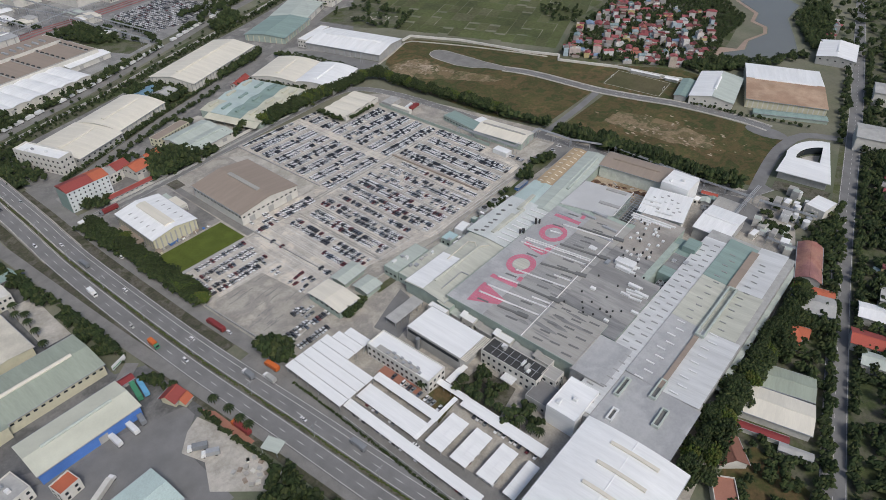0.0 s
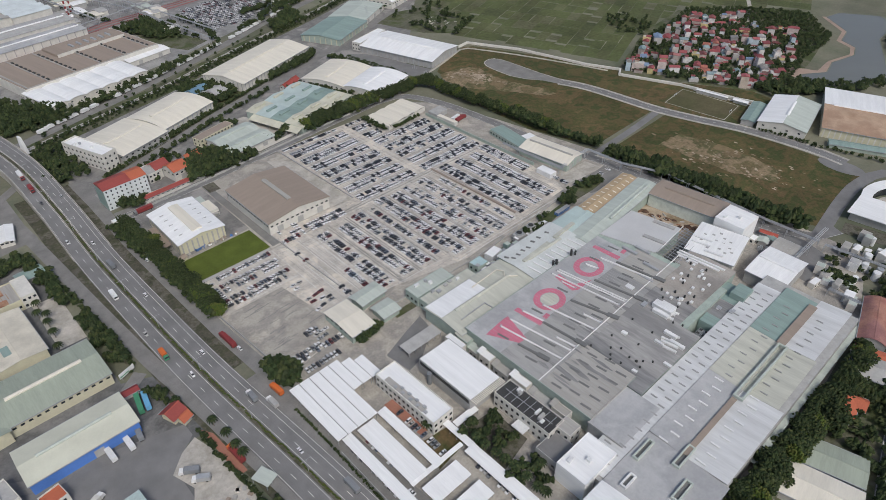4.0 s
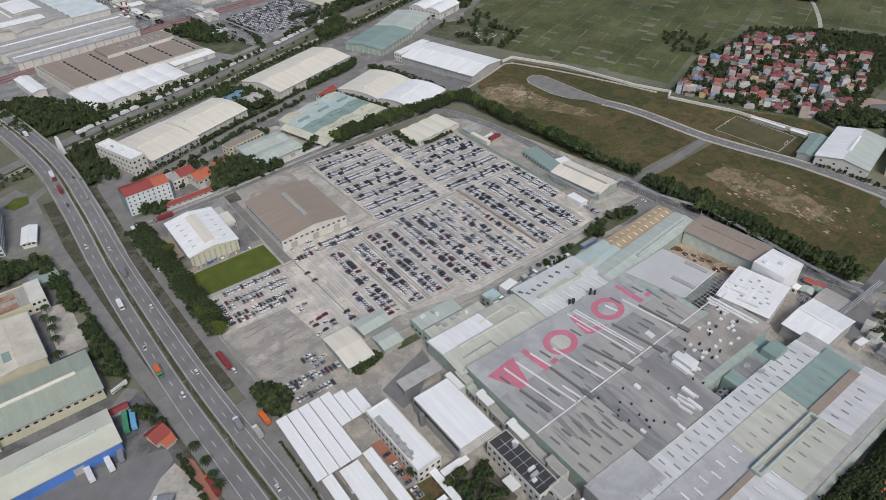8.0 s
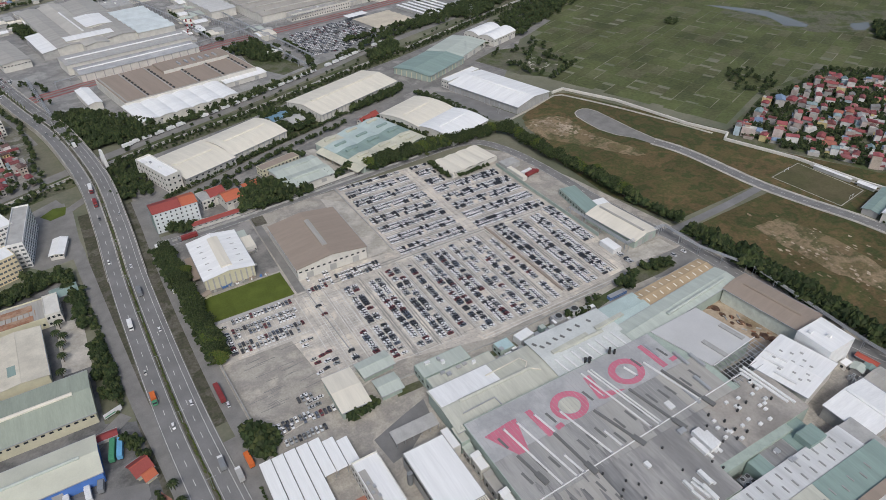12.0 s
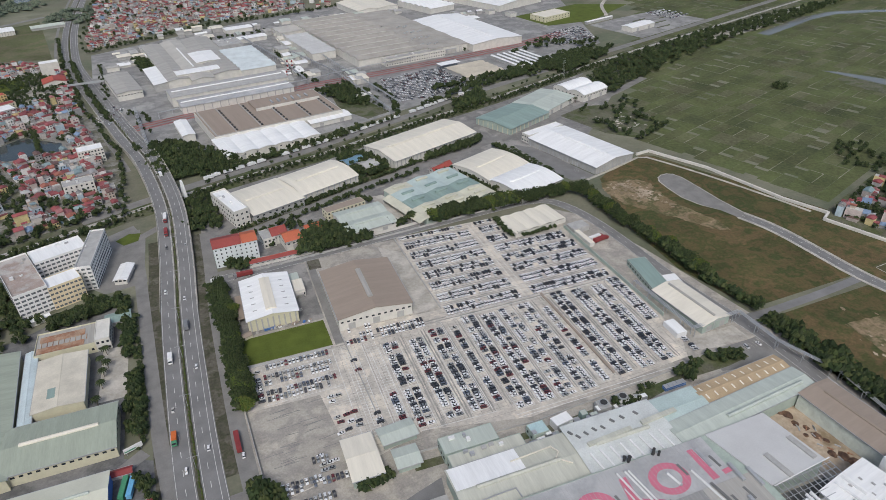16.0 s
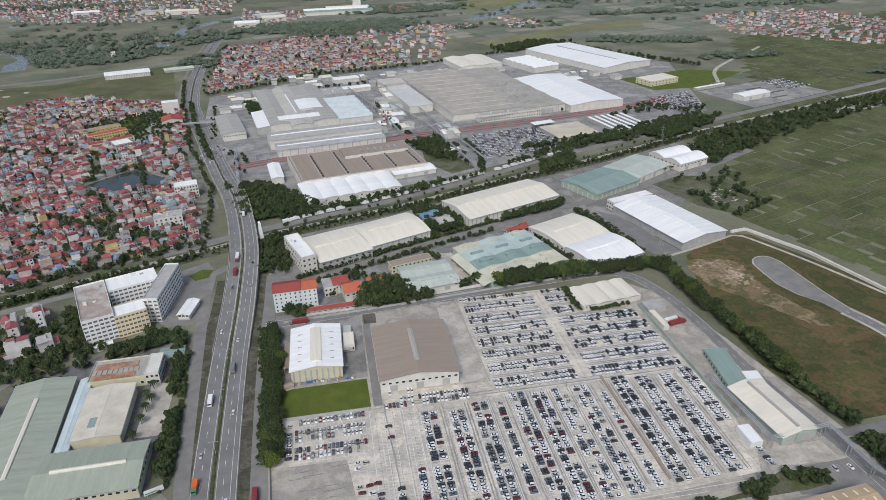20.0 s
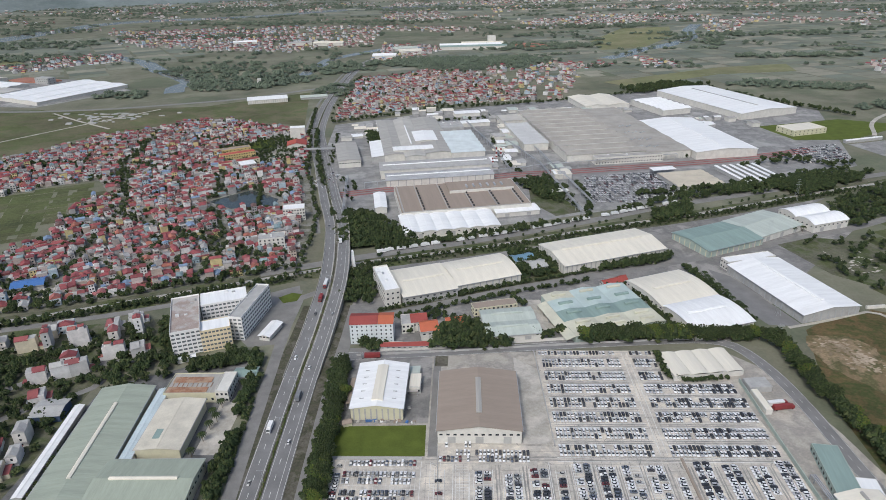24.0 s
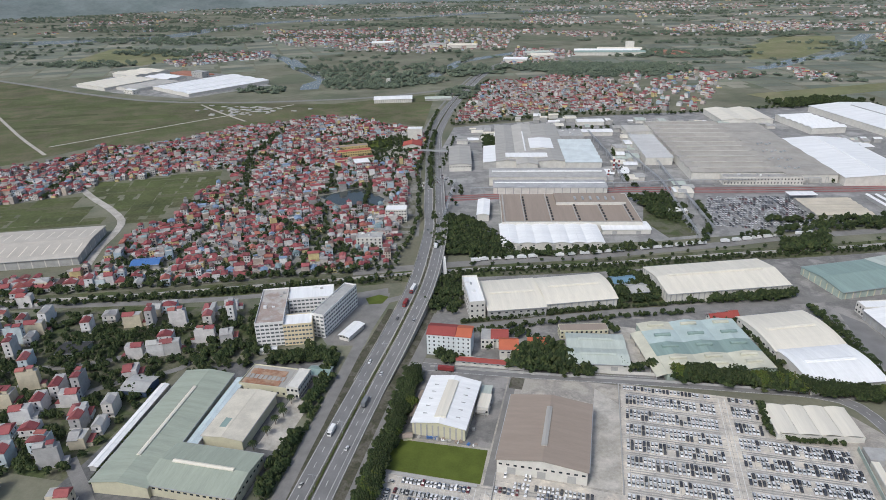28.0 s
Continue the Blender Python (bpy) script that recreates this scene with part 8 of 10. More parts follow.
def row_x(y, x0, x1, fill, head, pitch=2.14):
    n = int((x1 - x0) / pitch)
    gap = 0
    for i in range(n):
        if gap > 0:
            gap -= 1
            continue
        if rc.random() > fill:
            gap = rc.choice([0, 0, 0, 1])
            continue
        spots.append((x0 + (i + 0.5) * pitch, y + rc.uniform(-0.25, 0.25), head + rc.uniform(-2, 2)))


def row_y(x, y0, y1, fill, head, pitch=2.14):
    n = int((y1 - y0) / pitch)
    gap = 0
    for i in range(n):
        if gap > 0:
            gap -= 1
            continue
        if rc.random() > fill:
            gap = rc.choice([0, 0, 0, 1])
            continue
        spots.append((x + rc.uniform(-0.25, 0.25), y0 + (i + 0.5) * pitch, head + rc.uniform(-2, 2)))


row_x(349.2, 25, 78, 0.95, 0)
row_x(349.2, 86, 101, 0.9, 0)
for i, y in enumerate((337.5, 323.2, 309.8, 296.2, 282.8, 268.8, 254.8)):
    for dy in (-2.4, 2.4):
        row_x(y + dy, 26.5, 79.5, 0.95, 0 if dy > 0 else 180)
        row_x(y + dy, 86.5, 102 if i < 2 else 141.5 + min(i, 4), 0.95, 0 if dy > 0 else 180)
for x, y0, y1, fill in ((-15.3, 170, 240, 0.93), (0.3, 170, 238, 0.9), (14, 170, 241, 0.93)):
    for dx in (-2.4, 2.4):
        row_y(x + dx, y0, y1, fill, 90 if dx < 0 else -90)
row_y(-25.5, 175, 200, 0.97, 90)
row_y(-38.2, 222, 234, 0.6, 90)
row_y(-37.0, 180, 190, 0.5, 90)
row_y(25.4, 172, 240, 0.9, 90)
for x, y0, y1, fill in ((37, 163, 245, 0.93), (49.6, 163, 244, 0.91), (62.2, 162, 244, 0.86), (74.8, 162, 245, 0.84)):
    for dx in (-2.4, 2.4):
        row_y(x + dx, y0, y1, fill, 90 if dx < 0 else -90)
row_y(86.4, 164, 236, 0.88, 90)
for x, y0, y1 in ((100, 165, 247), (114.2, 165, 246), (128.6, 166, 245), (142.6, 200, 248)):
    for dx in (-2.4, 2.4):
        row_y(x + dx, y0, y1, 0.97, 90 if dx < 0 else -90)
row_y(148, 166, 180, 0.9, -90)
for y, dy in ((244, 0), (233.6, 2.5), (233.6, -2.5), (220.6, 2.5), (220.6, -2.5)):
    row_x(y + dy, -89, -48.5, 0.95, 0 if dy > 0 else 180)
row_y(-92, 217, 243, 0.95, 90)
row_x(252.6, -30, 11, 0.93, 180)
row_x(247.6, -39, 11, 0.85, 180)
row_x(258.6, -38, 10, 0.25, 180)
row_x(158.4, -91, -71, 0.93, 180)
row_x(147.2, -89, -66, 0.88, 180)
row_x(169, -75, -66, 0.9, 180)
row_x(155.8, -94, -58, 0.85, 180)
row_x(157.5, 175, 188, 0.6, 188)
for x, y in ((-57, 208), (-53, 207.6), (-57, 204), (-57, 192), (-52, 192.5), (-48, 193), (-56, 188.6), (-51, 187), (-47, 186), (-57.6, 181), (-53.4, 182.4), (-47.5, 183), (-70.5, 171), (-70, 165), (-67, 165.4), (-64, 165.8), (-70, 161.8), (-66.6, 162)):
    spots.append((x, y, rc.choice([85, 95])))
# under and beside the parking canopies
for x, y0, y1 in ((-76, 62, 98), (-71, 62, 98), (-91, 64, 97), (-85.4, 64, 97), (-98.6, 24, 98), (-64, 14, 56), (-60.4, 14, 56)):
    row_y(x, y0, y1, 0.55, 90)
for y in (50.4, 54.4, 37, 41, 23, 27):
    row_x(y, -89, -72, 0.6, 0)

near = [s for s in spots if s[0] < -14 and s[1] < 262][:112]
chosen = set(near)
protos = [car_proto(k) for k in range(3)]
used = [False] * 3
for x, y, hd in near:
    k = rc.choice([0, 0, 0, 1, 1, 2])
    if used[k]:
        copy_thing(protos[k], pose(x, y, 0.12, 0, 0, hd))
    else:
        protos[k].matrix_world = pose(x, y, 0.12, 0, 0, hd)
        used[k] = True
rest = [s for s in spots if s not in chosen]
# the distant factory's own car park
for j in range(17):
    y = 640 + j * 6
    for i in range(64):
        x = 104 + i * 2.9 + j * 1.2
        if rc.random() < 0.93 and inside(x, y, [(104, 722), (118, 622), (200, 655), (290, 683), (198, 741)]):
            rest.append((x, y, 190))
for i in range(70):
    rest.append((rc.uniform(-205, -178), rc.uniform(690, 752), rc.choice([10, 100])))
for j in range(8):
    for i in range(22):
        rest.append((400 + i * 3.2 + j * 2, 772 + j * 9 + i, 15))
for j in range(5):
    for i in range(20):
        rest.append((628 + i * 2.3 + j * 3.4, 884 - j * 11 + i * 0.66, 196))
places = [(rc.choice([0, 0, 0, 1, 1, 2]), x, y, 0.12, a, 1, 1, 1) for x, y, a in rest]
pale_places = [p for p in places if (p[2] > 250 or p[1] > 93) and p[2] < 400]
bulk("parked_cars", [s[0] for s in SHELLS], [p for p in places if p not in set(pale_places)], m_car, "hundreds of parked cars in tight rows", "cars")
bulk("new_cars", [s[0] for s in SHELLS], pale_places, m_silver, "hundreds of new white and dark cars in tight rows", "cars")
bulk("parked_car_windows", [s[1] for s in SHELLS], places, m_glass, "dark windows of the parked cars", "car windows")
bulk("parked_car_undersides", [(Build().box(-0.7, 0.7, -1.7, 1.7, 0.02, 0.4).v, Build().box(-0.7, 0.7, -1.7, 1.7, 0.02, 0.4).f)], [(0, *p[1:]) for p in places], m_tyre, "dark wheels and undersides of the parked cars", "car wheels")

# painted bays
bm = Build()


def stroke(x0, y0, x1, y1, w=0.12, z=0.112):
    d = Vector((x1 - x0, y1 - y0, 0)).normalized()
    n = Vector((d.y, -d.x, 0)) * w / 2
    a, c, up = Vector((x0, y0, 0)), Vector((x1, y1, 0)), Vector((0, 0, z))
    bm.add([a - n + up, a + n + up, c + n + up, c - n + up], [(0, 1, 2, 3)])


for x, y0, y1 in ((-15.3, 170, 240), (0.3, 170, 238), (14, 170, 241), (25.4, 172, 240), (37, 163, 245), (49.6, 163, 244), (62.2, 162, 244), (74.8, 162, 245), (86.4, 164, 236), (-25, 172, 238), (-38, 180, 240)):
    n = int((y1 - y0) / 2.14)
    wd = 5.1 if x not in (25.4, 86.4, -25, -38) else 2.6
    for i in range(n + 1):
        stroke(x - wd, y0 + i * 2.14, x + wd, y0 + i * 2.14, 0.24)
    for o in (-wd, 0, wd) if wd > 3 else (-wd, wd):
        stroke(x + o, y0, x + o, y1, 0.3)
for y in (337.5, 323.2, 309.8, 296.2, 282.8, 268.8, 254.8):
    for x0, x1 in ((26.5, 79.5), (86.5, 102 if y > 315 else 143)):
        stroke(x0, y, x1, y, 0.24)
        stroke(x0, y - 5.2, x1, y - 5.2, 0.24)
        stroke(x0, y + 5.2, x1, y + 5.2, 0.24)
for x0, y0, x1, y1 in ((25, 249.6, 143, 249.6), (25, 246.6, 140, 246.6), (81, 252, 81, 350), (84.6, 252, 84.6, 350), (-90, 246.2, -49, 246.2), (-90, 214.5, -49, 214.5), (-48, 172, -48, 246), (-31, 172, -31, 244), (20, 168, 20, 246), (-20, 168, 22, 166), (30, 160, 138, 160), (30, 158, 138, 157)):
    stroke(x0, y0, x1, y1, 0.34, 0.118)
for i in range(24):
    stroke(-58, 172 + i * 1.7, -44, 173 + i * 1.7, 0.14, 0.125)
for x0, x1, y0, y1 in ((-43, -37.8, 172, 246), (-29.5, -23, 172, 244)):
    for i in range(int((y1 - y0) / 2.14) + 1):
        stroke(x0, y0 + i * 2.14, x1, y0 + i * 2.14, 0.2, 0.119)
    stroke(x0, y0, x0, y1, 0.22, 0.12)
    stroke(x1, y0, x1, y1, 0.22, 0.12)
for i in range(19):
    stroke(-89 + i * 2.14, 214, -89 + i * 2.14, 246, 0.14, 0.117)
for y in (241, 228.4, 238.8, 215.4, 226):
    stroke(-88, y, -49, y, 0.14)
single("bay_marking", bm, m_paint, "worn white parking bay lines", "road marking", kind="structure")
bm = Build()
for i in range(40):
    y = 163 + i * 4.8
    x0, x1 = (26, 100) if y > 318 else (24, 144) if y > 258 else (-46, 146)
    stroke(x0, y, x1, y, 0.13, 0.1036)
for i in range(40):
    x = -45 + i * 4.9
    stroke(x, 166, x, 346 if 25 < x < 100 else 316 if 100 < x < 142 else 244, 0.13, 0.1037)
single("slab_joint", bm, m_oldroad, "dark joints between concrete slabs of the lot", "joint", kind="structure")
bm = Build()
rm = random.Random(3)


def ragged(x0, y0, x1, y1, w, z):
    """A long worn streak with an uneven edge."""
    d = Vector((x1 - x0, y1 - y0, 0))
    n = Vector((d.y, -d.x, 0)).normalized()
    k = max(3, int(d.length / 3))
    vs = []
    for i in range(k + 1):
        p = Vector((x0, y0, z)) + d * i / k
        q = 1 if 0 < i < k else 0.2
        vs += [p - n * w * rm.uniform(0.25, 0.75) * q, p + n * w * rm.uniform(0.25, 0.75) * q]
    bm.add(vs, [(2 * i, 2 * i + 1, 2 * i + 3, 2 * i + 2) for i in range(k)])


for i, y in enumerate((344, 330.4, 316.5, 303, 289.5, 275.8, 261.8)):
    for o in (-0.8, 0.8):
        ragged(27, y + o, 80, y + o + rm.uniform(-0.3, 0.3), 0.9, 0.1045)
        ragged(87, y + o, 141, y + o + rm.uniform(-0.3, 0.3), 0.9, 0.1045)
for x in (-7.5, 7, 20, 31, 43.3, 56, 68.5, 81, 93.8, 107, 121.4, 135.6):
    for o in (-0.8, 0.8):
        ragged(x + o, 166, x + o + rm.uniform(-0.5, 0.5), 244, 0.9, 0.1045)
for y in (247.5, 249.8):
    ragged(-46, y, 140, y, 1.0, 0.1045)
for i in range(60):
    x, y = rm.uniform(-40, 140), rm.uniform(162, 345)
    ragged(x, y, x + rm.uniform(-6, 6), y + rm.uniform(2, 9), rm.uniform(0.6, 2.0), 0.1042 + 0.00004 * i)
single("lane_stain", bm, m_stain, "dark tyre-worn streaks along the parking lanes", "stain", kind="structure")
bm = Build()
for i in range(26):
    x, y = rm.uniform(-96, -66), rm.uniform(168, 210)
    stroke(x, y, x + rm.uniform(5, 14), y + rm.uniform(-0.6, 1.5), 0.3, 0.13)
single("tyre_mark", bm, m_asphalt, "dark tyre marks on pale concrete", "road marking", kind="structure")


def truck(x, y, hd, body, cab, L=9.0, label="truck parked on the road", z=0.18):
    root = thing("truck", label, "truck", x, y, z, hd)
    part("cargo_box", Build().box(-1.25, 1.25, -L / 2, L / 2 - 2.3, 0.9, 3.4), body, root)
    part("chassis", Build().box(-1.0, 1.0, -L / 2, L / 2 - 0.3, 0.55, 0.9), m_dark, root)
    part("cab", Build().loft([(L / 2 - 2.1, 0.6), (L / 2, 0.6), (L / 2, 1.7), (L / 2 - 0.35, 2.7), (L / 2 - 2.1, 2.7)], -1.2, 1.2, "x"), cab, root)
    part("windscreen", Build().loft([(L / 2 + 0.02, 1.75), (L / 2 - 0.3, 2.6), (L / 2 - 0.4, 2.6), (L / 2 - 0.1, 1.75)], -1.05, 1.05, "x"), m_glass, root)
    wm = Build().loft([(0.48 * math.cos(i * math.pi / 5), 0.48 + 0.48 * math.sin(i * math.pi / 5)) for i in range(10)], -0.15, 0.15, "x").mesh("wheel", m_tyre)
    for wx in (-1.05, 1.05):
        for wy in (-L / 2 + 1.6, L / 2 - 1.2):
            part("wheel", wm, None, root).location = (wx, wy, 0)
    return root


# a long queue of pale trucks along the railway road
tr = truck(-100, 512.5, -69, m_whitep, m_whitep, 8.5, "white box truck in a long parked queue")
tagged(tr, group="trucks in the queue")
queue = smooth_line([(-104, 512.5, 0), (-6, 546.5, 0), (108, 593.5, 0), (200, 634.5, 0)], 11)
for i, q in enumerate(queue[1:]):
    if i % 7 == 5:
        continue
    copy_thing(tr, pose(q.x + rc.uniform(-1, 1), q.y, 0.18, 0, 0, -68 + rc.uniform(-3, 3)))
truck(-106.8, 194, 3, m_redpaint, m_redpaint, 14, "long dark red truck parked at the roadside")
truck(163, 291, -80, m_redpaint, m_redpaint, 13, "red semi-trailer parked in a yard", 0.1)
truck(161, 294.5, -80, m_whitep, m_redpaint, 12, "white trailer truck parked in a yard", 0.1)
truck(-88, 344, 92, m_redpaint, m_greyp, 13, "red container truck on the estate road")
truck(-171.2, 166.2, 2, m_whitep, m_whitep, 9, "white truck at a loading dock", 0.1)
truck(-179.6, 166.0, 3, m_whitep, m_whitep, 9, "white truck at a loading dock", 0.1)
truck(-165.8, 168, -8, m_greyp, m_whitep, 8, "grey flatbed truck in the yard", 0.1)
truck(-196, 146, -62, m_wall, m_whitep, 15, "long pale trailer truck in the yard", 0.1)
truck(-158, 134, 55, m_greyp, m_whitep, 9, "grey truck on a concrete pad", 0.1)
truck(-156, 127, 55, m_steel, m_whitep, 8, "steel tank truck on a concrete pad", 0.1)
truck(-138.8, 128, 4, m_redpaint, m_orangep, 12, "orange and red tipper truck by the road")
truck(-105.9, 147, 4, m_orangep, m_orangep, 9, "bright orange tanker truck by the gate")
truck(-111.7, 141.5, 2, m_wallg, m_whitep, 8, "pale grey truck on the service road")
# traffic, standing where it was
for off, y, hd, body, cab, L in ((-6.5, 275, 180, m_whitep, m_whitep, 8), (7.5, 150, 0, m_greyp, m_whitep, 8), (-4, 440, 180, m_whitep, m_redpaint, 12), (-4.5, 420, 180, m_redpaint, m_redpaint, 9), (4, 300, 2, m_greyp, m_greyp, 9), (8, 75, 0, m_greyp, m_greyp, 9), (4, 520, 8, m_whitep, m_bluep, 8), (-8, 205, 180, m_orangep, m_greenp, 8)):
    q = min(hw, key=lambda p: abs(p.y - y))
    truck(q.x + off, q.y, hd, body, cab, L, "truck driving on the highway", q.z + 0.35)
for i, (off, y) in enumerate(((-7.5, 230), (6.8, 260), (-4.4, 180), (4.4, 330), (7, 200), (-7.2, 340), (4, 110), (-5, 395), (8, 395), (-7, 560), (5, 600), (-6, 690), (5, 720), (-5, 820), (22, 290), (23.5, 60), (22, 180))):
    q = min(hw, key=lambda p: abs(p.y - y))
    o = copy_thing(protos[i % 3], pose(q.x + off, q.y, (q.z + 0.16 if abs(off) < 15 else 0) + 0.2, 0, 0, 180 if off < 0 else 0))
    tagged(o, "car driving on the highway", "car", "cars on the highway")


# ---- trees ----
def clump(r, size):
    """A small ragged tuft of leaves: a jittered four-sided tent, open below."""
    t = r.uniform(0, 6.3)
    c, s = math.cos(t), math.sin(t)
    vs = []
    for x, y, z in ((1, 0, -0.25), (-1, 0, -0.25), (0, 1, -0.25), (0, -1, -0.25), (0, 0, 0.75)):
        k = size * r.uniform(0.7, 1.35)
        vs.append(((x * c - y * s) * k, (x * s + y * c) * k, z * k))
    return vs, [(0, 2, 4), (2, 1, 4), (1, 3, 4), (3, 0, 4)]


def crown(r, radius, height, low, count, size):
    """Clumps in several uneven lobes, with gaps between them."""
    b = Build()
    lobes = [(r.uniform(-0.5, 0.5) * radius, r.uniform(-0.5, 0.5) * radius, low + height * r.uniform(0.3, 0.75), radius * r.uniform(0.5, 0.75)) for _ in range(5)]
    lobes.append((0, 0, low + height * 0.7, radius * 0.6))
    for i in range(count):
        x0, y0, z0, rad = lobes[i % len(lobes)]
        while True:
            u = Vector((r.gauss(0, 1), r.gauss(0, 1), r.gauss(0, 1)))
            if u.length > 0.1:
                break
        u = u.normalized() * rad * r.uniform(0.55, 1.05)
        vs, fs = clump(r, size * r.uniform(0.7, 1.4))
        z = max(low * 0.8, z0 + u.z * height / radius * 0.55)
        b.add([(x0 + u.x + a, y0 + u.y + c, z + e) for a, c, e in vs], fs)
    return b


def trunk(r, h, rad, limbs=4):
    b = Build().tube(0, 0, 0, h, rad, rad * 0.6, 7)
    for i in range(limbs):
        a = 6.28 * i / limbs + r.uniform(-0.4, 0.4)
        x, y = math.cos(a) * h * 0.45, math.sin(a) * h * 0.45
        p, q = Vector((0, 0, h * r.uniform(0.6, 0.9))), Vector((x, y, h * 1.35))
        n = Vector((-(q - p).y, (q - p).x, 0)).normalized() * rad * 0.35
        m = Vector((0, 0, rad * 0.35))
        b.add([p - n, p + n, p + m, q - n * 0.4, q + n * 0.4, q + m * 0.4], [(0, 1, 4, 3), (1, 2, 5, 4), (2, 0, 3, 5), (3, 4, 5)])
    return b


rt = random.Random(101)
tree_protos = []
for i in range(6):
    root = thing("tree", "dense dark green broadleaf tree", "tree", group="trees around the plant")
    h = rt.uniform(2.0, 3.0)
    part("trunk", trunk(rt, h, 0.22), m_bark, root)
    part("crown", crown(rt, rt.uniform(2.6, 3.6), rt.uniform(4.5, 6.5), h * 0.75, 420, 0.40), m_leaf if i else m_leaf2, root)
    tree_protos.append([root, False])


def plant_tree(x, y, k=None, s=1.18):
    k = rt.randrange(6) if k is None else k
    root, taken = tree_protos[k]
    m = pose(x, y, 0.05, 0, 0, rt.uniform(0, 360)) @ Matrix.Diagonal((s * rt.uniform(0.85, 1.2), s * rt.uniform(0.85, 1.2), s * rt.uniform(0.8, 1.15), 1))
    if not taken:
        root.matrix_world = m
        tree_protos[k][1] = True
        return
    o = copy_thing(root, Matrix.Identity(4))
    o.matrix_world = m


palm_root = thing("palm_tree", "slender palm with arching fronds", "palm", group="palms around the plant")
part("trunk", Build().tube(0, 0, 0, 5.2, 0.2, 0.14, 7), m_bark, palm_root)
b = Build()
for i in range(13):
    a = 6.28 * i / 13
    c, s = math.cos(a), math.sin(a)
    pts = [(0.2, 5.2, 0.12), (1.1, 5.9, 0.4), (2.2, 5.6, 0.42), (3.0, 4.6, 0.1)]
    for (r0, z0, w0), (r1, z1, w1) in zip(pts, pts[1:]):
        b.add([(r0 * c - w0 * s, r0 * s + w0 * c, z0 - 0.12), (r0 * c, r0 * s, z0), (r0 * c + w0 * s, r0 * s - w0 * c, z0 - 0.12), (r1 * c - w1 * s, r1 * s + w1 * c, z1 - 0.12), (r1 * c, r1 * s, z1), (r1 * c + w1 * s, r1 * s - w1 * c, z1 - 0.12)],
              [(0, 1, 4, 3), (1, 2, 5, 4)])
part("fronds", b, m_leaf, palm_root)


def line_points(pts, step, jit):
    out = []
    for (x0, y0), (x1, y1) in zip(pts, pts[1:]):
        n = max(1, int(math.hypot(x1 - x0, y1 - y0) / step))
        for i in range(n):
            f = (i + rt.random() * 0.6) / n
            out.append((x0 + (x1 - x0) * f + rt.uniform(-jit, jit), y0 + (y1 - y0) * f + rt.uniform(-jit, jit)))
    return out


near_trees = []
near_trees += line_points([(-99.5, 226), (-100, 250), (-103, 300)], 4.0, 2.0)
near_trees += line_points([(-101, 214), (-102.5, 262), (-101, 300), (-104, 338)], 3.2, 2.4)
near_trees += line_points([(-99, 222), (-100, 250)], 3.0, 1.5)
near_trees += line_points([(-36, -41), (0, -38), (46, -41), (102, -43), (128, -42)], 3.1, 2.6)
near_trees += line_points([(-30, -46), (10, -43), (60, -46), (100, -49)], 5.5, 2)
near_trees += line_points([(60, 366), (128, 366), (165, 367), (182, 367)], 3.4, 1.4)
near_trees += line_points([(184, 366), (193, 345), (190, 310), (199, 268), (203, 200), (206, 165), (212, 120), (215, 80), (220, 20)], 3.4, 2.2)
near_trees += line_points([(188, 372), (200, 345), (197, 305), (205, 262)], 5, 2)
near_trees += line_points([(104, 352), (104, 322), (116, 318), (140, 320)], 3.5, 1.0)
near_trees += line_points([(-46, 374), (-30, 370), (0, 366), (12, 364)], 3.0, 3.0)
near_trees += line_points([(-40, 380), (-14, 374)], 4, 3)
near_trees += [(-98, 151), (-95, 147), (-101, 149), (-97, 155), (-56, 146), (-48, 143), (-45, 146), (-60, 152), (-41, 150), (134, 158), (128, 155), (141, 160), (120, 152), (100, 150), (88, 148), (60, 145), (-48, 38), (-46, 44), (-52, 60), (-44, 56), (-70, 68), (-66, 66), (-63, 72), (-22, 32), (-20, 38), (-41, 60), (-40, 52)]
near_trees += [(-93, 356), (-86, 357), (-79, 355), (-72, 358), (-97, 357), (30, 366), (36, 364), (44, 363), (50, 366), (-104, 372), (-108, 360), (-52, 330), (-49, 318), (-51, 308), (-50, 298), (-148, 166), (-142, 178), (-138, 174), (-150, 172), (-46, 271), (-46, 262), (-47, 254)]
near_trees = near_trees[:215]
for x, y in near_trees:
    plant_tree(x, y, s=1.55 if x > 180 or (x > 50 and y > 360) or y < -30 else 1.25)
first = True
for x, y in line_points([(-56, 60), (-55, 16)], 5, 0.8) + [(-68, 79), (-64, 85), (-52, 66), (-46, 30)] + line_points([(173, 462), (184, 400)], 6, 1) + line_points([(262, 545), (300, 557)], 6, 1.2) + line_points([(-172, 246), (-172, 300)], 8, 2) + line_points([(-153, 230), (-153, 208)], 6, 2) + line_points([(-138, 152), (-137, 118)], 7, 1.0):
    m = pose(x, y, 0.05, 0, 0, rt.uniform(0, 360))
    if first:
        palm_root.matrix_world = m
        first = False
    else:
        copy_thing(palm_root, m)

# joined woods and garden trees
wood = []
for i in range(5):
    c = crown(rt, 2.7, 4.6, 1.2, 32, 0.98)
    wood.append((c.v, c.f))
spots_t = []


def grove(poly, gap, keep=1.0, s=1.0, jit=0.45):
    for x, y in scatter(poly, gap, gap * jit, rt):
        if rt.random() < keep:
            spots_t.append((rt.randrange(5), x, y, 0, rt.uniform(0, 360), s * rt.uniform(0.75, 1.35), s * rt.uniform(0.75, 1.35), s * rt.uniform(0.7, 1.3)))


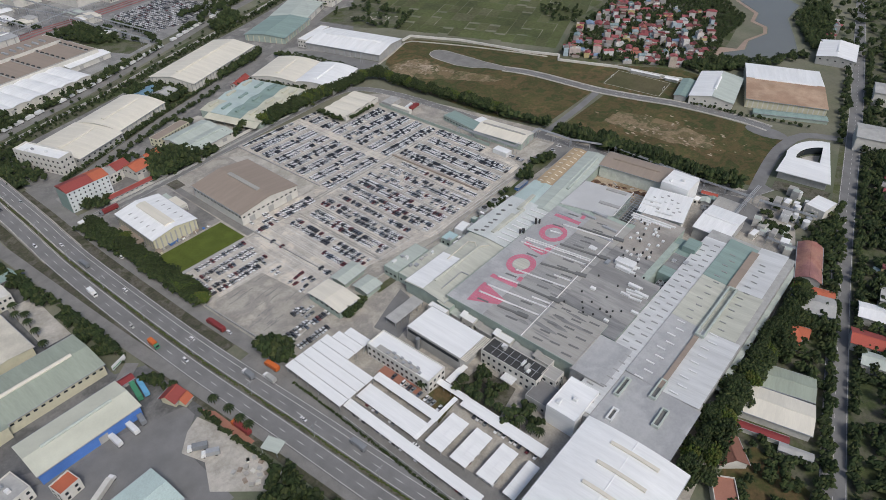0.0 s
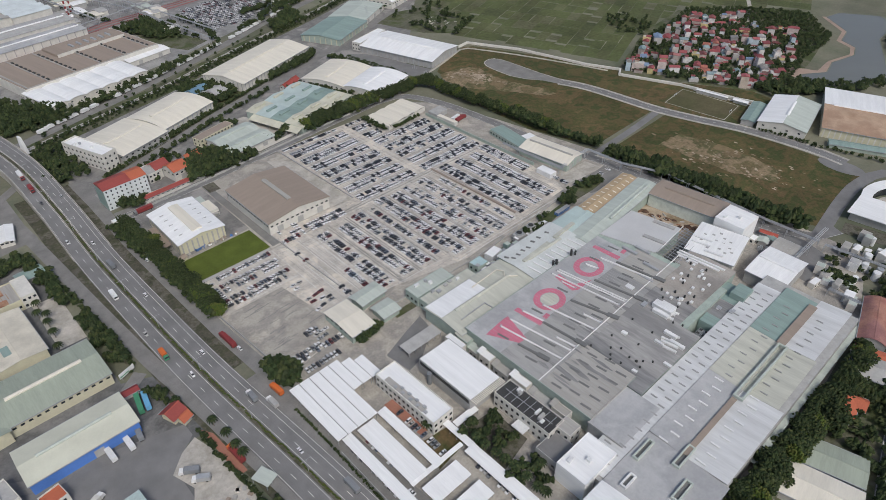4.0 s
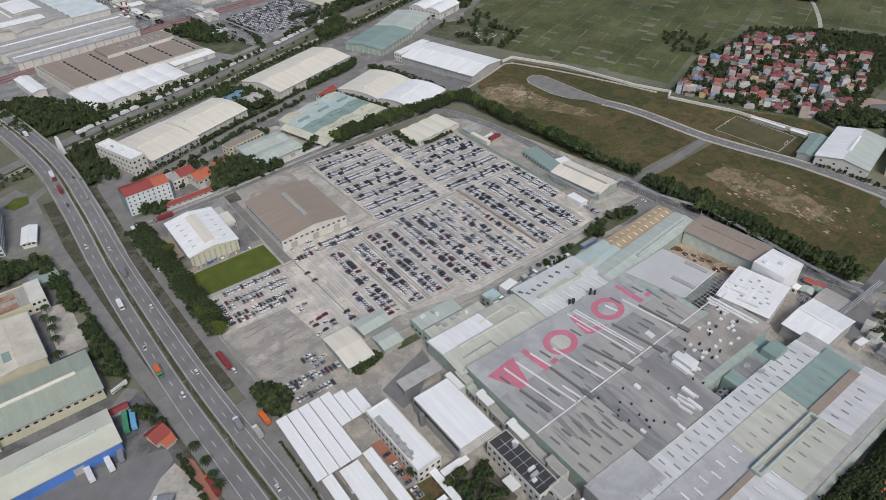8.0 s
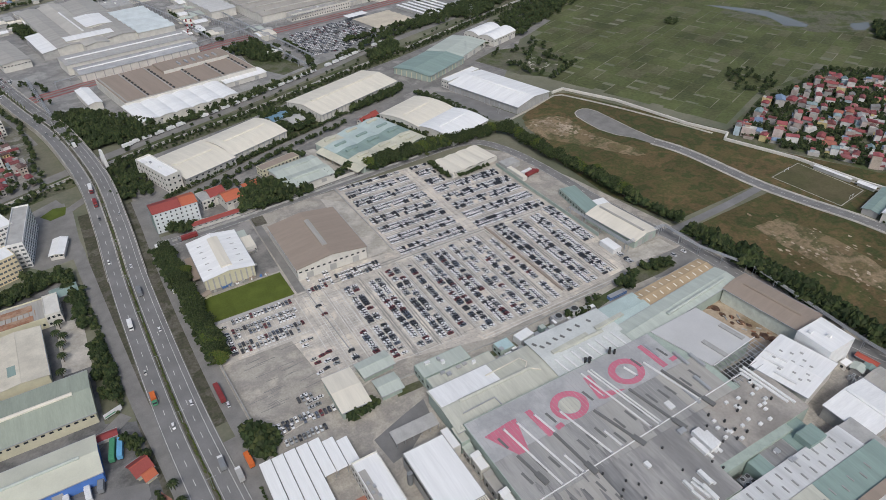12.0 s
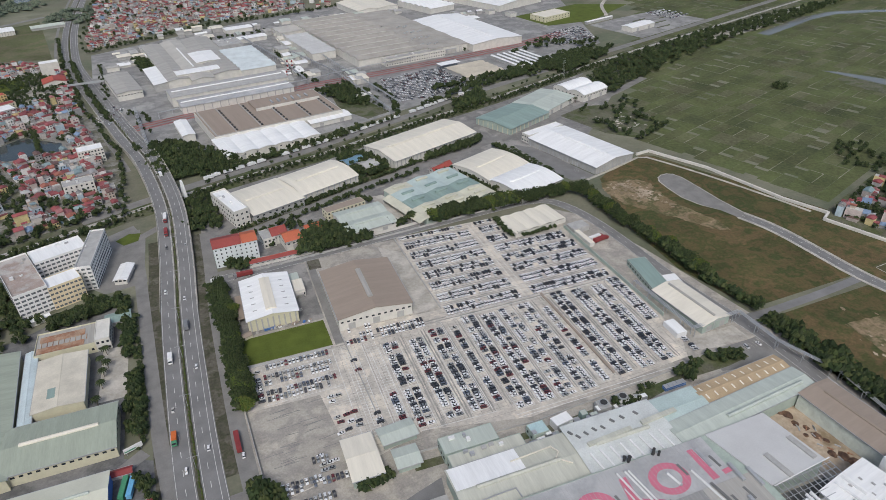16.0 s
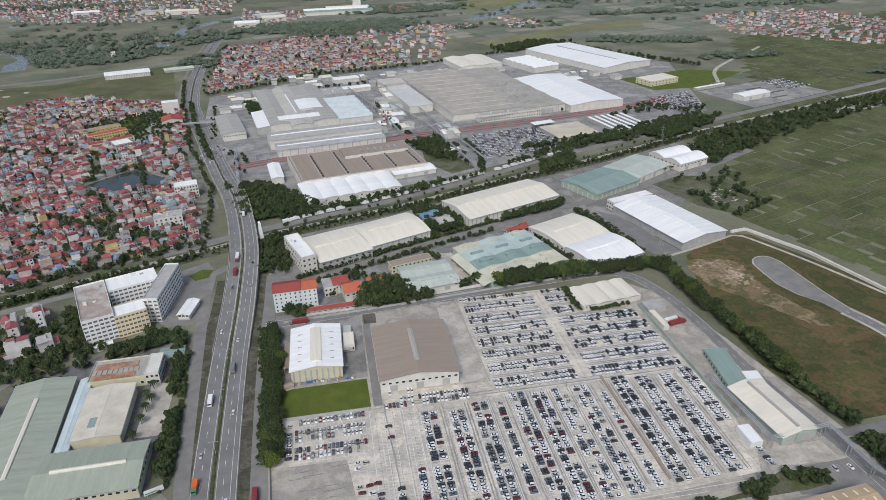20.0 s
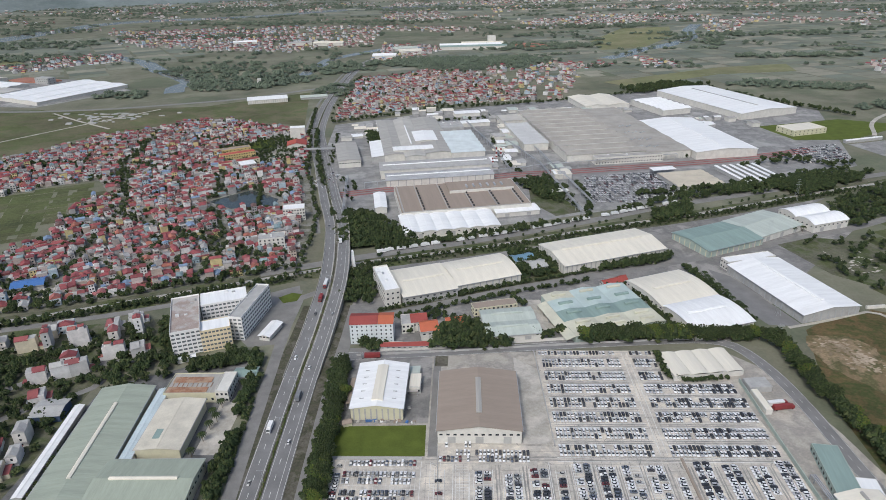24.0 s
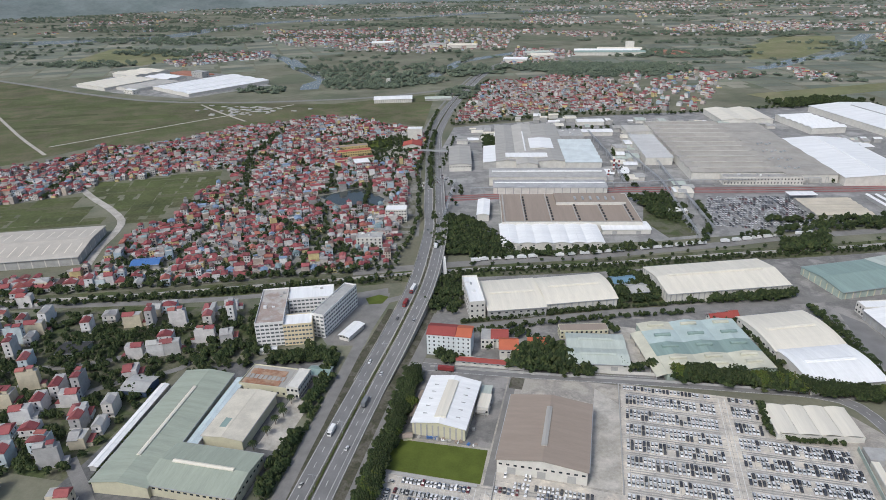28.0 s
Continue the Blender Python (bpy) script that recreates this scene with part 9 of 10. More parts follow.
def tree_line(pts, step, jit, s=1.0):
    for x, y in line_points(pts, step, jit):
        spots_t.append((rt.randrange(5), x, y, 0, rt.uniform(0, 360), s * rt.uniform(0.75, 1.3), s * rt.uniform(0.75, 1.3), s * rt.uniform(0.7, 1.3)))


grove([(-186, 752), (-178, 716), (-160, 660), (-146, 640), (-140, 660), (-156, 712)], 7, 0.6, 0.8)
tree_line([(20, 920), (20, 850), (30, 790), (44, 738)], 5, 4, 0.8)
tree_line([(48, 725), (66, 690), (90, 625)], 4, 5, 0.85)
tree_line([(-196, 780), (-206, 850), (-214, 940)], 6, 3, 0.7)
grove([(270, 524), (300, 540), (336, 530), (340, 515), (300, 520)], 7, 0.5, 0.8)
grove([(-142, 522), (-80, 520), (-70, 545), (-95, 575), (-125, 610), (-152, 612)], 4.6, 0.95, 1.2)
grove([(-124, 420), (-96, 412), (-92, 470), (-112, 488), (-122, 470)], 4.6, 0.9)
grove([(40, 470), (84, 470), (60, 492), (20, 486)], 5, 0.7)
grove([(-40, 425), (20, 446), (16, 452), (-44, 432)], 4.5, 0.8, 0.8)
tree_line([(188, 345), (193, 318), (195.5, 270), (200.5, 215), (207, 178)], 4.0, 1.2, 1.45)
tree_line([(170, 452), (178, 420), (184, 384)], 4, 1.5)
tree_line([(-110, 500), (0, 533), (104, 573), (230, 617), (403, 688)], 13, 4.0, 0.6)
tree_line([(-110, 487), (0, 519), (104, 558), (230, 600), (403, 669)], 5, 2.0, 0.75)
tree_line([(-70, 530), (10, 556), (60, 576)], 4, 3, 1.1)
for off in (4, 8, 12):
    tree_line([(q.x + off * 0.36, q.y - off * 0.93) for q in rail if -400 < q.x < 430][::3], 4.6, 1.8, 0.42)
tree_line([(140, 614), (200, 642), (290, 672), (400, 722)], 3.5, 6, 1.2)
grove([(147, 660), (212, 655), (300, 660), (400, 700), (440, 745), (330, 712), (220, 672)], 6, 0.8, 1.2)
grove([(345, 560), (440, 610), (640, 700), (900, 780), (1100, 860), (900, 810), (640, 745), (420, 668), (340, 610)], 7.5, 0.85, 1.3)
grove([(300, 470), (350, 490), (360, 560), (320, 520)], 7, 0.45)
grove([(60, 640), (95, 650), (90, 690), (50, 680)], 6, 0.8, 1.2)
tree_line([(380, 800), (420, 760), (460, 770)], 5, 6, 1.2)
grove([(300, 745), (380, 770), (420, 800), (350, 790)], 8, 0.5, 1.2)
tree_line([(-190, 700), (-232, 860), (-250, 960)], 5, 2)
tree_line([(-160, 610), (-150, 560), (-140, 525)], 4, 3, 1.1)
tree_line([(-240, 1010), (-60, 1110), (100, 1140), (320, 1230)], 5, 4)
tree_line([(330, 1250), (420, 1270), (540, 1090), (600, 1020)], 5, 6, 1.3)
grove([(300, 1210), (420, 1270), (470, 1290), (380, 1310), (280, 1260)], 8, 0.9, 1.5)
tree_line([(-620, 300), (-400, 372), (-280, 415), (-170, 460)], 4, 2.5)
tree_line([(-620, 322), (-400, 396), (-280, 440), (-170, 484)], 4, 3.5)
tree_line([(-168, 470), (-176, 600), (-222, 760), (-262, 960), (-284, 1120)], 9, 2)
tree_line([(-238, 338), (-200, 336), (-168, 336)], 3.6, 3)
tree_line([(-243, 302), (-247.4, 250), (-243.5, 205)], 3.2, 0.7, 0.7)
grove([(-258, 320), (-240, 300), (-232, 318), (-236, 345), (-262, 345)], 5, 0.8)
tree_line([(-4, -101), (58, -87), (180, -60), (342, -28), (556, 16)], 5, 2)
tree_line([(58, -68), (180, -42), (240, -34)], 6, 2)
tree_line([(330, -12), (450, 12), (556, 36)], 6, 2.5)
grove([(-40, -124), (30, -98), (200, -61), (342, -30), (342, -100), (200, -130), (40, -160)], 5.4, 0.75, 1.15)
grove([(342, -30), (620, 24), (700, -60), (342, -120)], 8.5, 0.6, 1.3)
grove([(-40, -170), (40, -160), (200, -130), (200, -200), (0, -240)], 10, 0.6, 1.3)
grove([(-36, -92), (8, -84), (12, -62), (0, -54), (-20, -60), (-34, -50)], 4.6, 0.6, 0.9)
tree_line([(-20, -92), (58, -74), (130, -58), (214, -40)], 3.6, 1.8, 1.0)
tree_line([(98, -44), (104, -66)], 3.4, 2, 1.0)
tree_line([(60, -72), (66, -44)], 3.4, 2, 1.0)
grove([(168, -30), (200, -28), (214, -38), (170, -48)], 4.6, 0.7, 1.0)
grove([(60, -62), (110, -58), (112, -44), (70, -46)], 6, 0.5)
grove([(480, 40), (600, 70), (660, 110), (720, 120), (900, 100), (700, 20), (540, 10)], 10, 0.5, 1.2)
grove([(-137, 60), (-139, 96), (-150, 96), (-172, 80), (-180, 20), (-136, 10)], 4.2, 0.95, 1.2)
tree_line([(-145, 150), (-144.6, 128), (-142, 98)], 1.8, 0.9, 0.5)
tree_line([(-153, 207), (-149.5, 216), (-151.5, 262), (-155.5, 300)], 2.4, 0.8, 0.5)
grove([(-104, -62), (-104, 0), (-107, 0), (-107, -62)], 3, 0.8, 0.6)
tree_line([(-106.2, 0), (-105.2, 100), (-105.6, 132)], 1.2, 0.25, 0.26)
tree_line([(325, 110), (330, 66), (344, 14)], 3.4, 0.8, 0.55)

# belts of trees west of the highway, and round the estate
grove([(-170, 352), (-159.5, 342), (-156.5, 300), (-155, 278), (-160, 281), (-168, 338)], 3.6, 0.95, 1.05)
grove([(-160, 268), (-152.5, 265), (-150, 218), (-152, 212), (-158, 218)], 3.5, 0.95, 1.0)
grove([(-209, 325), (-195, 326), (-167, 339), (-178, 353), (-200, 336)], 3.8, 0.9, 1.1)
grove([(-112, 339), (-101, 332), (-94.5, 216), (-106, 214)], 3.3, 0.9, 0.95)
grove([(-250, 394), (-239, 389), (-215, 318), (-223, 319)], 4, 0.85, 0.9)
grove([(-268, 330), (-235, 329), (-226, 313), (-252, 292)], 4.5, 0.5, 0.6)
grove([(-46, 352), (-47, 373), (-26, 388), (5, 365), (5, 354)], 3.9, 0.95, 1.35)
grove([(-98, 350), (-102, 362), (-78, 362), (-73, 354)], 4.2, 0.8, 1.0)
grove([(-66, 368), (-62, 398), (-40, 404), (-36, 392), (-58, 392)], 4.2, 0.6, 0.9)
grove([(13, 513), (43, 513), (59, 468), (19, 455)], 4.2, 0.8, 1.1)
grove([(90, 471), (93, 477), (150, 500), (160, 497), (128, 481)], 3.4, 0.95, 1.15)
grove([(54, 362), (56, 369), (100, 371), (122, 370), (134, 367), (179, 369), (184, 364), (119, 363.5)], 3.4, 0.98, 1.5)
tree_line([(108, 438), (118, 408), (125, 381)], 3, 1.8, 0.95)
tree_line([(164, 479), (168, 450), (172, 420)], 3.2, 1.8, 1.0)
tree_line([(-90, 405), (-40, 425.5), (18, 449.5), (88, 473)], 2.6, 0.8, 0.6)
tree_line([(-92, 390), (-38, 412), (14, 433), (80, 456)], 2.8, 1.2, 0.7)
tree_line([(88, 438), (107, 446)], 3, 3, 0.8)
tree_line([(13, 420), (20, 412)], 3, 2, 1.0)
grove([(22, 366), (44, 366), (44, 374), (26, 374)], 4, 0.9, 1.1)
grove([(36, 700), (78, 716), (80, 680), (66, 648), (46, 684)], 5, 0.9, 1.3)
grove([(-175, 950), (-158, 955), (-140, 880), (-158, 872)], 5, 0.9, 1.1)
tree_line([(-150, 1000), (-60, 1016), (20, 1024)], 6, 5, 1.0)
grove([(166, 598), (214, 632), (206, 596), (167, 579)], 4.6, 0.95, 1.3)
tree_line([(102, 600), (112, 640), (106, 700)], 5, 2, 1.0)
tree_line([(-106, 514), (0, 548), (104, 590)], 8, 1.5, 1.0)
grove([(320, 680), (420, 720), (470, 740), (430, 700), (340, 650)], 5, 0.9, 1.2)
tree_line([(230, 1000), (250, 940), (262, 800)], 8, 3, 0.9)
tree_line([(286, 496), (300, 440), (345, 460), (330, 498)], 5, 4, 1.0)
grove([(200, 172), (209, 170), (215, 118), (215, 60), (218, 24), (207, 24), (205, 60), (203, 115)], 3.8, 0.95, 1.6)
grove([(-104, 161), (-92, 158), (-91, 146), (-103, 143)], 3.2, 1.0, 1.45)
grove([(-153, 190), (-146, 187), (-145, 172), (-150, 176)], 3.2, 0.9, 1.0)
grove([(-57, 147), (-43, 147), (-42, 143), (-56, 142)], 3.2, 0.9, 1.1)
grove([(176, 2), (183, 0), (182, -12), (172, -24), (168, -20)], 4.4, 0.7, 0.9)
grove([(186, 6), (214, 10), (216, -24), (170, -34), (166, -20)], 7.5, 0.55, 0.75)
grove([(120, 152), (138, 158), (142, 153), (124, 146)], 3.6, 0.9, 1.1)
grove([(80, 148), (96, 149), (96, 145), (82, 144)], 3.4, 0.9, 0.9)
grove([(-62, 70), (-42, 66), (-40, 48), (-56, 46)], 4.2, 0.7, 0.9)
grove([(-60, 40), (-44, 40), (-42, 24), (-58, 20)], 4.2, 0.6, 0.9)

grove([(149, 161.5), (160, 160), (171, 155.5), (171, 151.5), (156, 150), (148, 157)], 3.4, 0.85, 0.75)
grove([(98, 152), (108, 153), (108, 149.6), (98, 149.6)], 3.2, 0.9, 0.8)
tree_line([(105, 322), (116, 317.5), (128, 318.5), (143, 320.5)], 1.7, 0.7, 0.55)
tree_line([(104, 350), (104.5, 322)], 2.6, 0.8, 0.8)

# plantings in the highway median
med = []
for i, q in enumerate(hw):
    if -200 < q.y < 1100 and not (440 < q.y < 640):
        for k in range(5):
            med.append((rt.randrange(5), q.x + rt.uniform(-0.3, 0.3), q.y + k * 2.2, q.z + 0.35, rt.uniform(-12, 12), 0.17, 0.42, 0.11))
shrub = crown(rt, 2.7, 4.6, 1.2, 9, 1.7)
bulk("median_shrubs", [(shrub.v, shrub.f)], [(0, *p[1:]) for p in med], m_leaf2, "low yellow-green shrubs along the median", "shrubs")

# distant woods, thinner in detail
far_wood = []
for i in range(4):
    c = crown(rt, 7, 9, 1.0, 12, 3.4)
    far_wood.append((c.v, c.f))
spots_f = []


def far_grove(cx, cy, rx, ry, n, s=1.0):
    for i in range(n):
        a, q = rt.uniform(0, 6.28), math.sqrt(rt.random())
        spots_f.append((rt.randrange(4), cx + rx * q * math.cos(a), cy + ry * q * math.sin(a), 0, rt.uniform(0, 360), s * rt.uniform(0.7, 1.5), s * rt.uniform(0.7, 1.5), s * rt.uniform(0.5, 1.0)))


for args in ((-480, 1400, 130, 90, 95), (-560, 1560, 180, 120, 110), (-330, 1560, 60, 90, 60), (-700, 1250, 60, 30, 30), (-280, 1280, 40, 60, 30), (-150, 1620, 120, 60, 120), (60, 1640, 160, 60, 130), (150, 1900, 240, 80, 150), (-1400, 1560, 160, 60, 80), (-1250, 1800, 260, 70, 130),
             (-1500, 2100, 320, 90, 160), (-900, 2250, 300, 60, 130), (-1900, 2500, 500, 120, 230), (-700, 2700, 500, 80, 180), (300, 2400, 400, 60, 120), (900, 2100, 300, 50, 100), (1200, 1700, 200, 40, 60), (800, 1650, 160, 30, 50), (-2600, 3000, 700, 200, 260), (-1200, 3500, 900, 120, 260), (200, 3300, 700, 100, 200), (1500, 3000, 600, 120, 180),
             (-400, 4200, 1500, 160, 320), (-3000, 4200, 1200, 200, 280), (1800, 3900, 1000, 160, 220), (700, 1080, 90, 20, 30), (980, 900, 160, 20, 40), (-2300, 1900, 400, 100, 120)):
    far_grove(*args)
for i in range(760):
    far_grove(rt.uniform(-3400, 2600), rt.uniform(1500, 4700), rt.uniform(20, 130), rt.uniform(6, 26), rt.randrange(4, 12), 0.85)
for poly, gap in (([(-225, 1720), (189, 1690), (182, 1504), (-136, 1540)], 15), ([(-812, 1577), (-631, 1494), (-560, 1400), (-328, 1423), (-457, 1300), (-574, 1285), (-640, 1440)], 15), ([(480, 1290), (560, 1340), (760, 1250), (700, 1215)], 13), ([(-1700, 2900), (-1250, 3120), (-500, 3500), (-600, 3900), (-2200, 3700)], 48)):
    for x, y in scatter(poly, gap, gap * 0.5, rt):
        far_grove(x, y, 5, 5, 1, 0.8)
bulk("distant_woods", far_wood, spots_f, m_leaf_far, "tree belts across the distant plain, paled for haze", "trees")

# ---- houses ----
UNIT_BOX = Build().box(-0.5, 0.5, -0.5, 0.5, 0, 1)
UNIT_BOX = (UNIT_BOX.v, UNIT_BOX.f)
GABLE = Build().loft([(-0.55, 0), (0.55, 0), (0.55, 0.12), (0, 1), (-0.55, 0.12)], -0.54, 0.54, "y")
GABLE = (GABLE.v, GABLE.f)
LEAN = Build().loft([(-0.53, 0), (0.53, 0), (0.53, 0.25), (-0.53, 1)], -0.53, 0.53, "y")
LEAN = (LEAN.v, LEAN.f)
HIP = ([(-0.55, -0.54, 0), (0.55, -0.54, 0), (0.55, 0.54, 0), (-0.55, 0.54, 0), (0, -0.2, 1), (0, 0.2, 1)], [(3, 2, 1, 0), (0, 1, 4), (1, 2, 5, 4), (2, 3, 5), (3, 0, 4, 5)])
rh = random.Random(55)


def placed(b, shape, x, y, z, w, d, h):
    return b.add([(x + u * w, y + v * d, z + q * h) for u, v, q in shape[0]], shape[1])


def house_proto(kind):
    """A narrow rendered house: main block, lower rear part, roof, terrace and balcony."""
    w = (6.4, 7.5, 5.2, 9.5, 6.0, 11.0, 5.0, 7.0, 8.5, 5.6)[kind]
    d = (11, 10, 14, 9, 13, 9, 12, 9, 11, 10)[kind]
    f = (3, 2, 3, 2, 3, 2, 4, 1, 3, 2)[kind]
    flat = kind in (2, 6, 8)
    h = f * 3.2
    root = thing("house", "narrow rendered house with " + ("a flat roof terrace and stair hut" if flat else "a dark red pitched roof"), "house", group="houses west of the highway")
    wall = Build().box(-w / 2, w / 2, -d / 2, d / 2, 0, h)
    wall.box(-w * 0.42, w * 0.3, d / 2, d / 2 + 3.2, 0, 3.0)
    if flat:
        for x0, x1, y0, y1 in ((-w / 2, w / 2, -d / 2, -d / 2 + 0.2), (-w / 2, -w / 2 + 0.2, -d / 2 + 0.2, d / 2), (w / 2 - 0.2, w / 2, -d / 2 + 0.2, d / 2)):
            wall.box(x0, x1, y0, y1, h, h + 0.9)
        wall.box(-w * 0.3, w * 0.3, d * 0.05, d * 0.35, h, h + 2.5)
        wall.box(-w / 2 + 0.2, w / 2 - 0.2, -d / 2 + 0.2, -d * 0.08, h, h + 1.6)
    else:
        wall.box(-w * 0.5, w * 0.5, d * 0.12, d * 0.5, h, h + 0.8)
    part("wall", wall, m_hwallo, root)
    if flat:
        part("roof_terrace", Build().box(-w / 2 + 0.2, w / 2 - 0.2, -d / 2 + 0.2, d / 2 - 0.2, h, h + 0.12), m_wallg, root, "grey concrete roof terrace")
        part("roof", placed(Build(), GABLE, 0, -d * 0.28, h + 1.6, w, d * 0.42, 1.3), m_hroofo, root)
        part("hut_roof", placed(Build(), LEAN, 0, d * 0.2, h + 2.5, w * 0.66, d * 0.32, 0.5), m_hroofo, root)
    else:
        ry = -d * 0.17
        part("roof", placed(Build(), HIP if kind == 5 else GABLE, 0, ry if f > 1 else 0, h, w, d * (0.62 if f > 1 else 1.0), 1.9 + 0.08 * w), m_hroofo, root)
        part("roof_terrace", Build().box(-w * 0.46, w * 0.46, d * 0.15, d * 0.48, h + 0.8, h + 0.92), m_wallg, root)
    part("annexe_roof", placed(Build(), LEAN, -w * 0.06, d / 2 + 1.6, 3.0, w * 0.72, 3.2, 0.6), m_hroofo, root)
    wm = Build().box(-0.55, 0.55, -0.05, 0.05, 0, 1.4).mesh("window", m_glass)
    for k in range(f):
        for sx in ((-0.25, 0.25) if w > 6.5 else (0.05,)):
            o = part("window", wm, None, root)
            o.location = (sx * w, -d / 2 - 0.02, 1.0 + k * 3.2)
    part("door", Build().box(-w * 0.42, -w * 0.42 + 1.6, -d / 2 - 0.06, -d / 2 + 0.02, 0, 2.4), m_brown, root, "brown folding door")
    if f > 1:
        bal = part("balcony", Build().box(-w / 2 + 0.1, w / 2 - 0.1, -d / 2 - 1.1, -d / 2, 3.0, 3.15), m_wallg, root)
        part("balustrade", Build().box(-w / 2 + 0.1, w / 2 - 0.1, -d / 2 - 1.1, -d / 2 - 1.0, 3.15, 4.0), m_hwallo, bal)
    return root


protos_h = [[house_proto(k), False] for k in range(10)]
WALLS, ROOFS, WINS, FLATS = [], [], [], []
taken_spots = {}


def occupy(x, y, r):
    for i in range(int((x - r) // 4), int((x + r) // 4) + 1):
        for j in range(int((y - r) // 4), int((y + r) // 4) + 1):
            taken_spots[(i, j)] = True


def stuff_house(x, y, a, scale=1.0, wins=True, tall=False):
    w, d, f = rh.uniform(4.2, 7.2) * scale, rh.uniform(5.6, 9.8) * scale, rh.choice([1, 2, 2, 3, 3, 4] if tall else [1, 1, 1, 1, 2, 2, 2, 3])
    h = f * 2.8
    c, s = math.cos(radians(a)), math.sin(radians(a))

    def at(u, v):
        return x + u * c - v * s, y + u * s + v * c

    WALLS.append((0, x, y, 0, a, w, d, h))
    pick = rh.random()
    if pick < 0.54:
        ROOFS.append((rh.choice([0, 0, 0, 0, 3, 1]), x, y, h, a, w, d, rh.uniform(1.2, 2.0)))
    elif pick < 0.8:
        px_, py_ = at(0, -d * 0.2)
        ROOFS.append((0, px_, py_, h, a, w, d * 0.6, rh.uniform(1.3, 2.0)))
        px_, py_ = at(0, d * 0.28)
        FLATS.append((0, px_, py_, h, a, w * 0.9, d * 0.36, 0.25))
    else:
        FLATS.append((0, x, y, h, a, w * 0.94, d * 0.94, 0.2))
        px_, py_ = at(0, d * 0.15)
        WALLS.append((0, px_, py_, h + 0.2, a, w * 0.5, d * 0.35, 2.3))
        ROOFS.append((rh.choice([0, 1]), px_, py_, h + 2.5, a, w * 0.6, d * 0.42, 0.8))
    if wins and rh.random() < 0.75:
        # low kitchen or shed beside the house
        u, v = rh.choice([(w * 0.5 + 1.6, 0), (0, d * 0.5 + 1.8), (-w * 0.5 - 1.6, -d * 0.1)])
        px_, py_ = at(u, v)
        ww, dd = (3.4, d * 0.7) if abs(u) > 0.1 else (w * 0.7, 3.6)
        WALLS.append((0, px_, py_, 0, a, ww, dd, 2.7))
        ROOFS.append((1 if abs(u) > 0.1 else 0, px_, py_, 2.7, a, ww, dd, rh.uniform(0.5, 1.0)))
    if wins:
        for k in range(f):
            for u, v, sx, sy in ((-0.2 * w, -d / 2, 1.0, 0.1), (0.22 * w, -d / 2, 1.3, 0.1), (w / 2, -0.15 * d, 0.1, 1.2)):
                px_, py_ = at(u, v)
                WINS.append((0, px_, py_, 0.9 + k * 2.8, a, sx, sy, 1.2))


def place_house(x, y, a, k=None):
    k = rh.randrange(10) if k is None else k
    m = pose(x, y, 0.05, 0, 0, a)
    if protos_h[k][1]:
        copy_thing(protos_h[k][0], m)
    else:
        protos_h[k][0].matrix_world = m
        protos_h[k][1] = True


pond = [(-316, 648), (-294, 674), (-272, 694), (-228, 660), (-226, 630), (-278, 620)]
village = [(-262, 950), (-324, 987), (-397, 1029), (-482, 1034), (-519, 978), (-576, 949), (-609, 870), (-662, 805), (-722, 795), (-730, 725), (-774, 665), (-850, 600), (-745, 490), (-665, 558), (-631, 580), (-602, 614), (-605, 656), (-568, 670), (-521, 709), (-476, 730), (-432, 676), (-456, 640), (-438, 560), (-452, 518), (-446, 486), (-430, 428), (-462, 402), (-560, 370), (-540, 345), (-469, 372), (-387, 406), (-280, 442), (-172, 488), (-190, 585), (-214, 690), (-232, 800)]
school_yard = [(-372, 862), (-340, 890), (-300, 935), (-262, 905), (-250, 800), (-330, 775)]
village_lanes = [[(-205, 500), (-300, 560), (-380, 600), (-440, 600)], [(-250, 445), (-262, 560), (-300, 640), (-330, 760)], [(-225, 720), (-330, 740), (-480, 800), (-640, 800)], [(-360, 420), (-380, 520), (-400, 640), (-470, 780), (-500, 960)], [(-640, 610), (-680, 700), (-640, 800)], [(-250, 860), (-380, 900), (-480, 960)], [(-420, 440), (-380, 455), (-365, 440)]]
market_place = [(-432, 430), (-366, 428), (-362, 456), (-420, 462)]


def near_line(x, y, line, d):
    for (x0, y0), (x1, y1) in zip(line, line[1:]):
        L2 = (x1 - x0) ** 2 + (y1 - y0) ** 2
        t = max(0, min(1, ((x - x0) * (x1 - x0) + (y - y0) * (y1 - y0)) / L2))
        if math.hypot(x - x0 - t * (x1 - x0), y - y0 - t * (y1 - y0)) < d:
            return True
    return False


